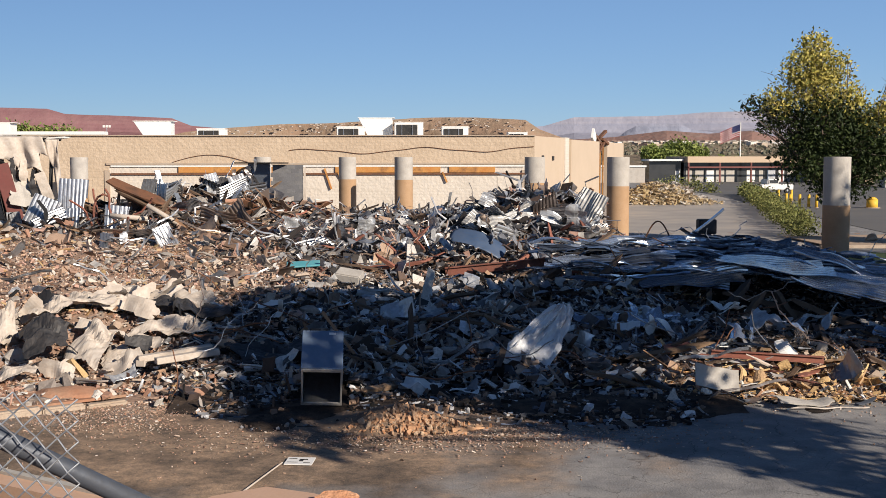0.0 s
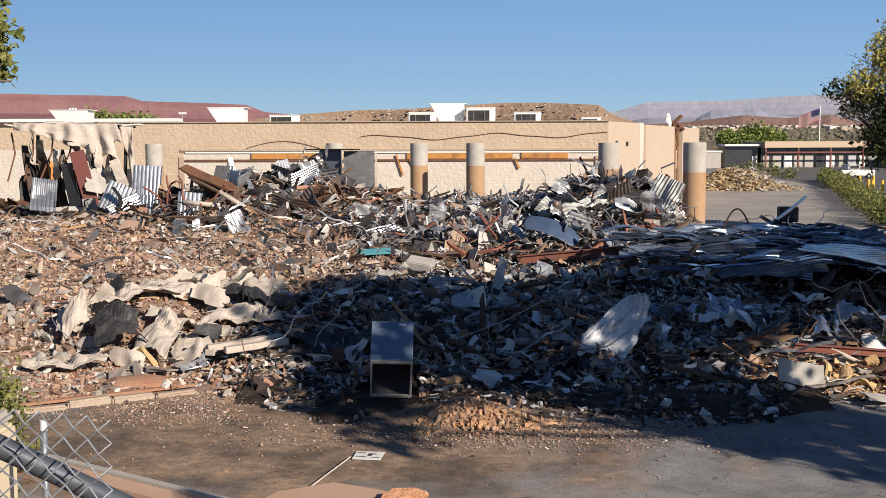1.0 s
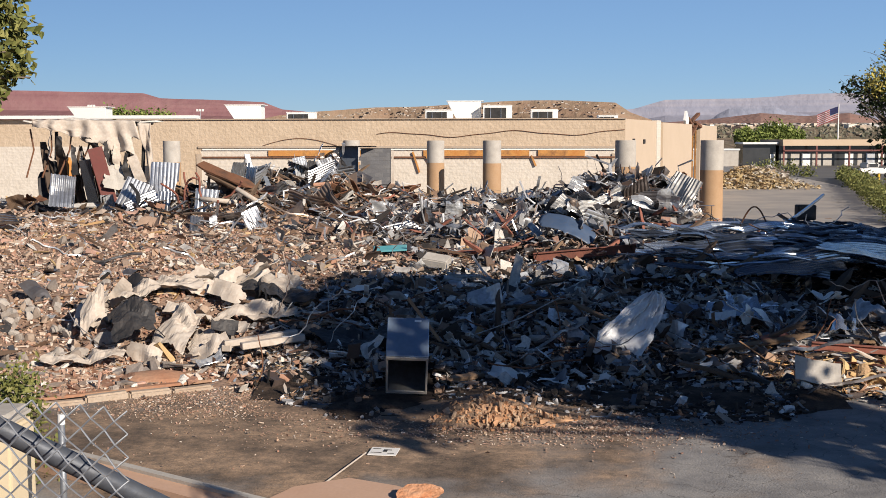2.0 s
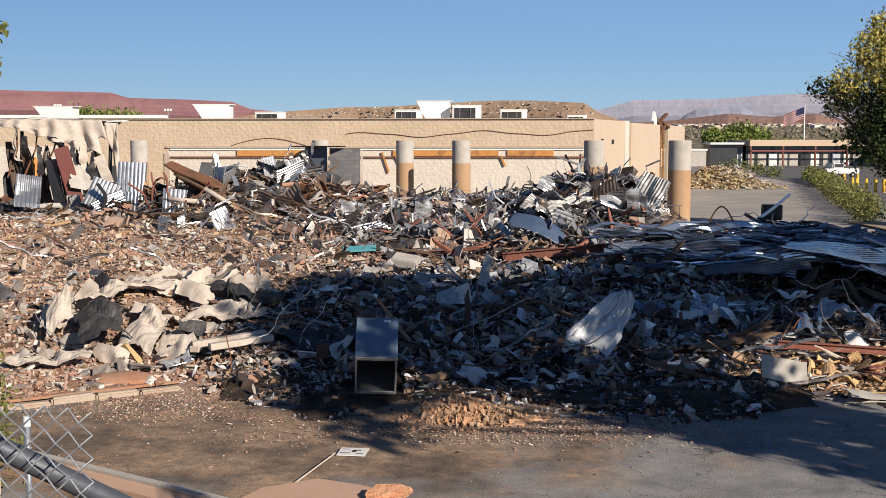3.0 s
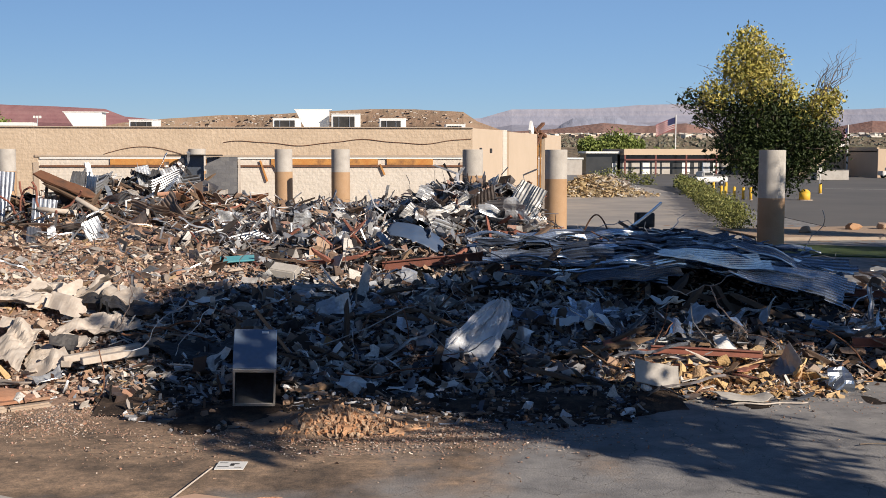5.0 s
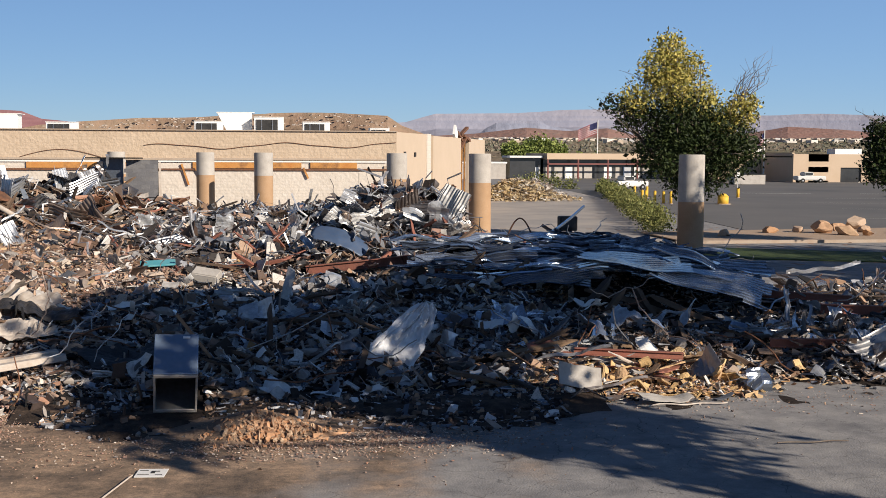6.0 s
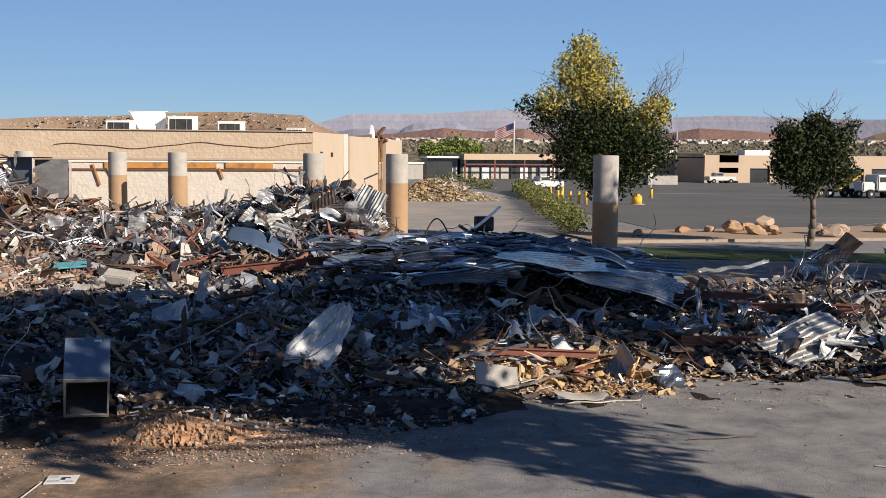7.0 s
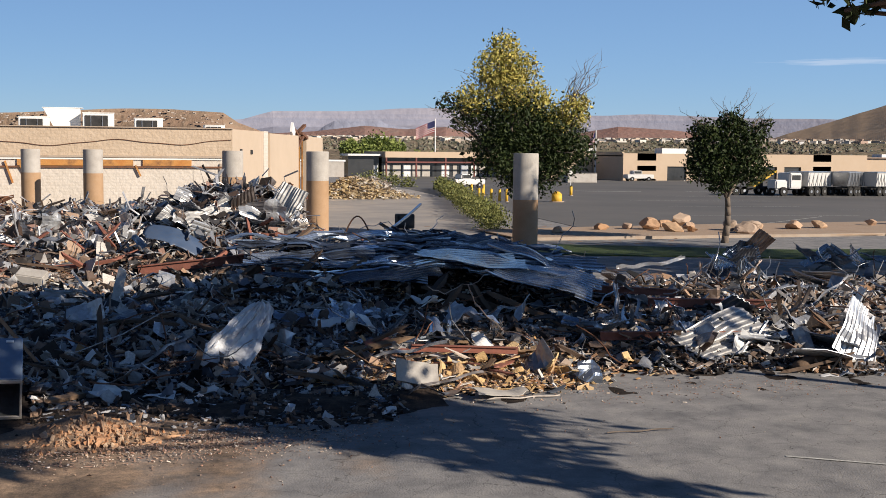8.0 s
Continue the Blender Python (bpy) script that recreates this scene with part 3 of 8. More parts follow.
# grit on the asphalt before the heap
rng = np.random.RandomState(60)
n = 30000
gy_ = 20.9 - np.abs(rng.normal(0, 1.6, n))
gx_ = rng.uniform(-10, 16, n)
clump = np.clip(0.5 + 1.6 * fbm(gx_, gy_, 1.1, 63), 0, 1)
keep = (gy_ > 14) & (rng.uniform(0, 1, n) < clump * np.where(gx_ < 2.5, 1.0, 0.12))
p = np.c_[gx_, gy_, 0 * gx_][keep]
scraps("scattered_grit", p, dimset(len(p), 61, 0.017, 0.013, 0.007, 0.6), M_STONE, "scattered grit and stone crumbs on asphalt", 0.3, 0.3, seed=62, lift=0.4)

# ---- the standing store: long block wall, side wall, roof ----
store = empty("store_building", "long tan block building with flat roof, partly torn open", "building", pose(0, 0, 0))
WY, XL, XR, TOP = 79.5, -26.8, 8.45, 6.05
bm = bmesh.new(); box(bm, (XL + XR) / 2, WY + 0.15, (3.95 + TOP) / 2, XR - XL, 0.30, TOP - 3.95)
part("upper_wall", bm, M_SPLIT, store, "tan split-face block")
bm = bmesh.new(); box(bm, (-21.0 + 7.9) / 2, WY + 0.20, 1.975, 28.9, 0.30, 3.95)
part("lower_wall", bm, M_SPLITPALE, store, "pale unweathered block below the old roof line")
bm = bmesh.new(); box(bm, (XL - 21.0) / 2, WY + 0.15, 1.975, XL * -1 - 21.0, 0.30, 3.95)
part("lower_wall", bm, M_SPLIT, store)
bm = bmesh.new(); box(bm, (7.9 + XR) / 2, WY + 0.15, 1.975, XR - 7.9, 0.30, 3.95)
part("lower_wall", bm, M_SPLIT, store)
bm = bmesh.new(); box(bm, (XL + XR) / 2, WY + 0.10, TOP + 0.03, XR - XL + 0.1, 0.5, 0.06)
part("coping", bm, M_CURB, store, "thin grey metal coping")
side = Vector((12.7, 35.0, 0)).normalized()


def side_wall(k0, k1, h, thick, out=0.0):
    bm = bmesh.new()
    a = Vector((XR, WY, 0)) + side * k0
    m = Matrix.Translation(a) @ Matrix.Rotation(math.atan2(side.y, side.x), 4, "Z")
    box(bm, (k1 - k0) / 2, thick / 2 - out, h / 2, k1 - k0, thick, h, m)
    return bm


part("side_wall", side_wall(0.0, 11.0, 6.05, 0.3, 0.0), M_STUCCO, store, "smooth tan stucco")
part("side_wall", side_wall(11.02, 22.8, 5.95, 0.3, 0.25), M_STUCCO, store)
part("side_wall", side_wall(28, 37, 5.95, 0.3, 0.0), M_STUCCO, store)
# near-black backing sheet paints the darkness inside the torn gap
part("inner_wall", side_wall(22.9, 28, 5.2, 0.3, -2.5), M_DARK, store, "near-black sheet standing for the unlit interior")
for i in range(11):
    bm = side_wall(22.9 + i * 0.48, 23.0 + i * 0.48, 6.5 - 0.25 * (i % 4), 0.12, -0.2 - 0.12 * (i % 3))
    part("exposed_stud", bm, M_RUST if i % 3 else M_LEDGER, store, "exposed rusty stud")
for k0, z0, w_, a_ in ((22.0, 6.1, 2.4, 18), (24.2, 6.6, 3.4, -12), (25.5, 6.0, 3.0, 8), (23.4, 5.4, 3.2, -20)):
    bm = bmesh.new()
    box(bm, 0, 0, 0, w_, 0.3, 0.22, Matrix.Translation(Vector((XR, WY, z0)) + side * (k0 + 1.2)) @ Matrix.Rotation(math.atan2(side.y, side.x), 4, "Z") @ Matrix.Rotation(radians(a_), 4, "Y"))
    part("torn_roof_frame", bm, M_RUST, store, "torn rusty roof frame")
bm = bmesh.new()
box(bm, 0, 0, 0, 1.3, 0.2, 1.0, Matrix.Translation(Vector((XR, WY, 6.3)) + side * 21.4) @ Matrix.Rotation(math.atan2(side.y, side.x), 4, "Z") @ Matrix.Rotation(radians(35), 4, "Y"))
part("torn_parapet", bm, M_WHITE, store, "torn pale parapet corner")
bm = bmesh.new()
bmesh.ops.contextual_create(bm, geom=[bm.verts.new(v) for v in ((XL, WY + 0.3, 5.6), (XR, WY + 0.3, 5.6), (XR + 13, WY + 36, 5.6), (XL, WY + 36, 5.6))])
part("roof", bm, M_PALE, store, "flat pale roof")

# ledger left by the torn-off roof
bm = bmesh.new(); box(bm, -6.55, WY - 0.02, 3.44, 28.6, 0.14, 0.12)
part("ledger", bm, M_RUST, store, "dark steel strip")
bm = bmesh.new(); box(bm, -6.55, WY + 0.0, 3.98, 28.6, 0.12, 0.10)
part("flashing", bm, M_WHITE, store, "dirty white flashing")
rng = random.Random(5)
for x0, x1 in ((-16.2, -9.4), (-5.4, -1.2), (-1.0, 1.9), (2.5, 5.7)):
    bm = bmesh.new(); box(bm, (x0 + x1) / 2, WY - 0.03, 3.72, x1 - x0, 0.12, 0.40); bevel(bm, 0.01)
    part("ledger_board", bm, M_LEDGER, store, "rust-orange weathered timber board")

for x, z, L, a_ in ((-5.9, 3.1, 1.5, 72), (-4.9, 3.0, 1.2, 60), (2.2, 3.2, 0.8, 66), (-9.0, 2.6, 1.6, 50)):
    bm = bmesh.new(); box(bm, 0, 0, 0, L, 0.08, 0.12, pose(x, WY - 0.1, z, 0, a_, 0))
    part("loose_board", bm, M_LEDGER, store, "splintered board hanging from the ledger")
for x, w_ in ((-21.1, 0.35), (7.72, 0.3)):
    bm = bmesh.new(); box(bm, x, WY + 0.0, 1.85, w_, 0.16, 3.7)
    part("door_jamb", bm, M_CURB, store, "tan jamb of the torn-off roof opening")
bm = bmesh.new(); box(bm, -6.7, WY - 0.04, 4.14, 28.9, 0.16, 0.14)
part("top_plate", bm, M_CURB, store, "tan plate over the old roof line")
for x, z in ((9.35, 4.55), (10.6, 4.5)):
    a = Vector((XR, WY, 0)) + side * (x - XR) * 2.6
    bm = bmesh.new(); box(bm, 0, -0.02, 0, 0.5, 0.12, 0.32, Matrix.Translation((a.x, a.y, z)) @ Matrix.Rotation(math.atan2(side.y, side.x), 4, "Z")); bevel(bm, 0.02)
    part("vent", bm, M_DARK, store, "small dark wall vent")
part("pilaster", side_wall(9.6, 11.0, 6.1, 0.4, 0.08), M_SPLITPALE, store, "pale pilaster strip")

# ---- columns ----
def column(x, y, r, h, split, base=0.0):
    c = empty("round_column", "round concrete column, tan painted below, bare grey above", "column", pose(x, y, base), "canopy columns")
    bm = bmesh.new(); cyl(bm, (0, 0, 0), (0, 0, split), r + 0.004, r + 0.004, 56, False)
    part("painted_shaft", bm, M_COLTAN, c, "tan painted lower shaft", True)
    bm = bmesh.new(); cyl(bm, (0, 0, split), (0, 0, h), r, r, 56, False)
    part("bare_shaft", bm, M_COLTOP, c, "bare grey concrete top", True)
    bm = bmesh.new(); cyl(bm, (0, 0, h - 0.05), (0, 0, h + 0.01), r - 0.012, r - 0.05, 40)
    part("broken_top", bm, M_COLTOP, c)
    return c


for x, y, split in ((-22.1, 76.3, 3.15), (-4.3, 75.0, 3.15), (-0.6, 71.6, 3.18), (6.8, 63.8, 3.15), (10.5, 58.25, 3.1), (18.35, 48.9, 2.5)):
    column(x, y, 0.57, 4.58, split)
column(-10.2, 78.0, 0.57, 4.6, 3.15)

# ---- distance: mesas, hills, town ----
def hill_mat(name, colors, scale, dark, amount=0.35, band=0.0):
    m = mat(name, colors, 0.97, scale=scale, fine=scale * 9, bump=0.6, dirt=amount, dirt_color=dark, bump_dist=6.0, spec=0.05)
    if band:
        nt = m.node_tree
        g = nt.nodes.new("ShaderNodeNewGeometry")
        s = nt.nodes.new("ShaderNodeSeparateXYZ")
        nt.links.new(g.outputs["Position"], s.inputs[0])
        w = nt.nodes.new("ShaderNodeTexNoise")
        w.noise_dimensions = "1D"
        w.inputs["Scale"].default_value, w.inputs["Detail"].default_value = band, 3
        nt.links.new(s.outputs["Z"], w.inputs["W"])
        rp = [n for n in nt.nodes if n.type == "VALTORGB"][0]
        big = [n for n in nt.nodes if n.type == "TEX_NOISE"][0]
        mx = nt.nodes.new("ShaderNodeMath")
        mx.operation = "MULTIPLY_ADD"
        mx.inputs[1].default_value = 0.6
        hf = nt.nodes.new("ShaderNodeMath")
        hf.operation = "MULTIPLY"
        hf.inputs[1].default_value = 0.4
        nt.links.new(big.outputs["Fac"], hf.inputs[0])
        nt.links.new(w.outputs["Fac"], mx.inputs[0])
        nt.links.new(hf.outputs[0], mx.inputs[2])
        nt.links.new(mx.outputs[0], rp.inputs["Fac"])
    return m


M_REDMESA = hill_mat("red sandstone", [(0.165, 0.083, 0.092), (0.205, 0.106, 0.113), (0.245, 0.14, 0.143)], 0.006, (0.27, 0.17, 0.16), 0.4, 0.05)
M_BROWNHILL = hill_mat("brown scrub slope", [(0.24, 0.155, 0.11), (0.30, 0.205, 0.145), (0.36, 0.26, 0.19)], 0.012, (0.16, 0.15, 0.11), 0.6, 0.08)
# the air holds no haze; its tint is mixed into these rock colours
M_CLIFF = hill_mat("haze tinted pink cliffs", [(0.26, 0.275, 0.35), (0.33, 0.325, 0.385), (0.44, 0.40, 0.41)], 0.004, (0.24, 0.25, 0.32), 0.6, 0.03)
M_LOWHILL = hill_mat("haze softened low hills", [(0.26, 0.15, 0.125), (0.32, 0.185, 0.15), (0.36, 0.235, 0.19)], 0.01, (0.20, 0.19, 0.17), 0.6, 0.06)
M_TANHILL = hill_mat("tan dry hill", [(0.46, 0.32, 0.205), (0.53, 0.38, 0.25), (0.58, 0.43, 0.285)], 0.008, (0.27, 0.20, 0.14), 0.3)
M_TANHILL.node_tree.nodes["Bump"].inputs["Strength"].default_value = 0.12
M_TOWN = hill_mat("valley scrub", [(0.22, 0.17, 0.12), (0.27, 0.21, 0.15), (0.16, 0.16, 0.09)], 0.02, (0.10, 0.11, 0.06), 0.6)


def ridge(name, dist, profile, material, label, cliff=0.5, spur=0.12, seed=1, steep=True):
    """A long ridge at dist; profile: heading in degrees (clockwise from ahead) and rise over the eye in mils."""
    az = np.arange(profile[0][0], profile[-1][0] + 1e-6, 0.08)
    el = np.interp(az, [p[0] for p in profile], [p[1] for p in profile])
    top = 4.6 + dist * el / 1000
    rng_ = fbm(az * 40, 0 * az, 0.01, seed)
    top = np.maximum(1.0, top + dist * 0.0004 * fbm(az * 40, 0 * az, 0.02, seed + 1) * np.clip(el / 10, 0, 1))
    gul = fbm(az * 40, 0 * az, 0.006, seed + 2)
    rows = []
    prof = [(-3.2 * cliff - 0.3, 0.0, 0.0), (-1.6 * cliff - 0.2, 0.22, 0.5), (-0.8 * cliff - 0.1, 0.45, 1.0), (-0.12, 0.62, 1.0), (-0.05, 0.86, 0.7), (0.0, 1.0, 0.4), (0.8, 0.97, 0.0), (3.0, 0.0, 0.0)]
    if not steep:
        prof = [(-4.0, 0.0, 0.0), (-2.6, 0.25, 0.6), (-1.5, 0.52, 1.0), (-0.8, 0.75, 0.8), (-0.3, 0.92, 0.5), (0.0, 1.0, 0.2), (1.0, 0.97, 0.0), (3.0, 0.0, 0.0)]
    for back, hf, gg in prof:
        d = dist + (back + gg * spur * gul) * np.maximum(top, 12) * 2.2
        zz = top * hf * (1 + 0.02 * gg * rng_) - (1.0 if hf == 0 else 0)
        a = np.radians(az)
        rows.append(np.c_[d * np.sin(a), d * np.cos(a), zz])
    n = len(az)
    V = np.concatenate(rows).tolist()
    Fq = [(j * n + i, j * n + i + 1, (j + 1) * n + i + 1, (j + 1) * n + i) for j in range(len(rows) - 1) for i in range(n - 1)]
    return tagged(raw(name, V, Fq, material), label, "mountain", kind="structure")


ridge("backdrop_red_mesa", 2900, [(-40, 43), (-21, 40.5), (-17.4, 39.5), (-16.6, 35.4), (-15, 34.5), (-11.7, 33.2), (-10.8, 27), (-9, 24), (-5, 18)], M_REDMESA, "long flat-topped red sandstone mesa", 0.4, seed=2)
ridge("backdrop_town_hill", 1500, [(-16, 4), (-11, 22), (-9, 25), (-6.2, 28.5), (-3.5, 30), (0, 33.5), (3.2, 34.5), (5.6, 32), (6.3, 24), (7.4, 17), (9, 12), (12, 6)], M_BROWNHILL, "brown mesa with scattered houses along its rim", 0.9, 0.3, seed=5)
ridge("backdrop_cliffs", 4200, [(2, 20), (6.5, 27), (8.0, 34.5), (12, 35), (14.2, 37.5), (16.5, 38.5), (19, 36), (22.5, 32), (24.5, 33), (26.0, 34), (28, 33), (31, 31), (35, 30), (40, 30), (48, 28)], M_CLIFF, "pale pink cliffs tinted with haze on the skyline", 0.5, 0.05, seed=8)
ridge("backdrop_low_hills", 2600, [(5, 8), (8, 15), (10, 17), (12.5, 22.5), (14.5, 20), (16.5, 22), (18, 15), (20, 13), (23, 17), (25, 23), (27.5, 21), (30, 16), (34, 13), (44, 12)], M_LOWHILL, "low rounded brown hills with haze in the colour", 0.9, 0.3, seed=11, steep=False)
# blue of distance haze is put into the butte's own colour
ridge("backdrop_blue_butte", 3400, [(9.8, 12), (10.5, 22), (11.0, 26.5), (11.6, 27.8), (13.1, 28), (13.6, 24), (14.6, 21), (16, 12)], hill_mat("haze tinted butte", [(0.24, 0.26, 0.33), (0.29, 0.30, 0.37), (0.34, 0.34, 0.40)], 0.006, (0.15, 0.16, 0.21), 0.5, 0.04), "butte tinted blue-grey for haze before the cliffs", 0.5, 0.1, seed=17)
ridge("backdrop_tan_hill", 1300, [(28, 3), (30, 5), (31.5, 9), (33.0, 18), (35.0, 28), (37.5, 42), (42, 55), (50, 60)], M_TANHILL, "bare tan hillside", 1.0, 0.1, seed=14, steep=False)

# valley floor rising behind the lots
az = np.radians(np.arange(-38, 52, 0.8))
rr = np.array([235, 300, 420, 650, 1000, 1500, 2300])
zz = np.array([-0.05, 2.0, 5.5, 11, 17, 24, 33])
V, n = [], len(az)
for r_, z_ in zip(rr, zz):
    bumpy = z_ * (1 + 0.12 * fbm(az * 40, az * 0 + r_ * 0.01, 0.6, 21))
    V += np.c_[r_ * np.sin(az), r_ * np.cos(az), bumpy].tolist()
Fq = [(j * n + i, j * n + i + 1, (j + 1) * n + i + 1, (j + 1) * n + i) for j in range(len(rr) - 1) for i in range(n - 1)]
tagged(raw("backdrop_valley", V, Fq, M_TOWN, True), "scrubby valley floor rising towards the hills", "valley", kind="structure")

rng = np.random.RandomState(70)
n = 2700
a = np.radians(rng.uniform(-30, 46, n))
r_ = 620 + 1400 * rng.uniform(0, 1, n) ** 1.1
z_ = np.interp(r_, rr, zz)
p = np.c_[r_ * np.sin(a), r_ * np.cos(a), z_]
d = np.c_[rng.uniform(2.2, 6, n), rng.uniform(2, 5, n), rng.uniform(1.0, 2.2, n)]
M_HOUSES = mat("far house walls", [(0.70, 0.66, 0.60), (0.52, 0.42, 0.33), (0.78, 0.76, 0.74), (0.42, 0.30, 0.24), (0.34, 0.30, 0.28), (0.60, 0.52, 0.44)], 0.9, source="island", interp="CONSTANT", scale=0.05, fine=1, bump=0)
scraps("far_houses", p, d, M_HOUSES, "scattered pale houses far across the valley", 0.0, 0.04, seed=71, category="houses", lift=0.3)
# houses on the rim of the brown hill
n = 230
a = np.radians(rng.uniform(-11, 6, n))
r_ = 1500 - rng.uniform(5, 75, n)
el = np.interp(np.degrees(a), [-11, -9, -6.2, -3.5, 0, 3.2, 5.6], [22, 25, 28.5, 30, 33.5, 34.5, 32])
z_ = (4.6 + 1.5 * el) * np.interp(r_, [1420, 1495], [0.66, 0.97])
scraps("rim_houses", np.c_[r_ * np.sin(a), r_ * np.cos(a), z_], np.c_[rng.uniform(1.5, 4, n), rng.uniform(1.5, 4, n), rng.uniform(0.7, 1.3, n)], mat("rim house walls", [(0.52, 0.47, 0.42), (0.40, 0.32, 0.26), (0.30, 0.24, 0.20), (0.46, 0.38, 0.31)], 0.9, source="island", interp="CONSTANT", scale=0.05, fine=1, bump=0), "small houses along the rim of the brown hill", 0.0, 0.04, seed=72, category="houses", lift=0.4)


def leaf_cards(name, blobs, per, size, material, seed, parent=None, label="", shell=0.5):
    """Many small two-triangle leaves round blobs (x, y, z, r, density)."""
    rng = np.random.RandomState(seed)
    P_ = []
    for x, y, z, r, dens in blobs:
        k = int(per * dens * r * r)
        v = rng.normal(0, 1, (k, 3))
        v /= np.linalg.norm(v, axis=1)[:, None]
        rad = r * (shell + (1 - shell) * rng.uniform(0, 1, k)) * (1 + 0.22 * np.sin(v[:, 0] * 5 + x) * np.cos(v[:, 2] * 6 + z))
        # leaves gather in sprays
        c = rng.randint(0, max(1, k // 9), k)
        cen = rng.normal(0, 0.18 * r, (max(1, k // 9), 3))
        P_.append(np.array([x, y, z]) + v * rad[:, None] * np.array([1, 1, 0.92]) + cen[c] * 0.8)
    P_ = np.concatenate(P_)
    n = len(P_)
    u = rng.normal(0, 1, (n, 3)); u /= np.linalg.norm(u, axis=1)[:, None]
    w = rng.normal(0, 1, (n, 3)); w -= u * np.sum(u * w, 1)[:, None]; w /= np.linalg.norm(w, axis=1)[:, None]
    s = size * np.exp(rng.normal(0, 0.3, n))[:, None]
    q = np.cross(u, w)
    V = np.stack([P_ - u * s, P_ + w * s * 0.55 + q * s * 0.15, P_ + u * s, P_ - w * s * 0.55 + q * s * 0.15], 1).reshape(-1, 3)
    F_ = np.arange(4 * n).reshape(n, 4)
    me = bpy.data.meshes.new(name)
    me.vertices.add(4 * n); me.vertices.foreach_set("co", V.reshape(-1).astype(np.float32))
    me.loops.add(4 * n); me.loops.foreach_set("vertex_index", F_.reshape(-1).astype(np.int32))
    me.polygons.add(n); me.polygons.foreach_set("loop_start", np.arange(0, 4 * n, 4, dtype=np.int32))
    me.materials.append(material)
    me.polygons.foreach_set("use_smooth", np.zeros(n, dtype=bool))
    me.update(calc_edges=True)
    ob = new(name, me)
    if parent:
        ob.parent = parent
    if label:
        ob["label"] = label
    return ob


def limb(bm, p0, p1, r0, r1, rnd, n=5, sag=0.12):
    p0, p1 = Vector(p0), Vector(p1)
    pts = [p0]
    L = (p1 - p0).length
    for i in range(1, n + 1):
        q = p0.lerp(p1, i / n)
        if i < n:
            q += Vector((rnd.uniform(-1, 1), rnd.uniform(-1, 1), rnd.uniform(-0.5, 1))) * L * sag * 0.5
        pts.append(q)
    for i in range(n):
        a, b = r0 + (r1 - r0) * i / n, r0 + (r1 - r0) * (i + 1) / n
        cyl(bm, pts[i], pts[i + 1], a, b, 8)
    return pts


def tree(name, x, y, z, trunk_h, trunk_r, crowns, label, seed, size=0.11, per=150, twigs=(), group=""):
    """crowns: (material, label, blobs) with blobs relative to the foot."""
    t = empty(name, label, "tree", pose(x, y, z), group)
    rnd = random.Random(seed)
    bm = bmesh.new()
    stem = limb(bm, (0, 0, -0.1), (0.1, 0.05, trunk_h), trunk_r, trunk_r * 0.7, rnd, 5, 0.05)
    for r in (0.6, 1.3):
        a = rnd.uniform(0, 6)
        cyl(bm, (0.25 * trunk_r * 3 * math.cos(a), 0.25 * trunk_r * 3 * math.sin(a), -0.1), (0, 0, trunk_r * 2), trunk_r * 0.6, trunk_r * 0.5, 6)
    part("trunk", bm, M_BARK, t, "", True)
    bm = bmesh.new()
    for m_, l_, blobs in crowns:
        for bx, by, bz, r, d in blobs:
            s = (0, 0, min(trunk_h, max(trunk_h * 0.5, bz - r)))
            pts = limb(bm, s, (bx, by, bz), trunk_r * 0.45, trunk_r * 0.12, rnd)
            for k in range(5):
                e = Vector((bx, by, bz)) + Vector((rnd.uniform(-1, 1), rnd.uniform(-1, 1), rnd.uniform(-0.6, 1))) * r * 0.95
                limb(bm, pts[rnd.choice((2, 3, 4))], e, trunk_r * 0.14, 0.012, rnd, 3, 0.2)
    for tx, ty, tz, ex, ey, ez in twigs:
        for k in range(9):
            o = Vector((rnd.uniform(-1, 1), rnd.uniform(-0.6, 0.6), rnd.uniform(-0.7, 0.7))) * 0.8
            limb(bm, (tx, ty, tz), Vector((ex, ey, ez)) + o, 0.02, 0.005, rnd, 4, 0.3)
    part("branchwork", bm, M_BARK, t, "bare grey-brown branches", True)
    for i, (m_, l_, blobs) in enumerate(crowns):
        leaf_cards("crown", blobs, per, size, m_, seed + i, t, l_)
    return t


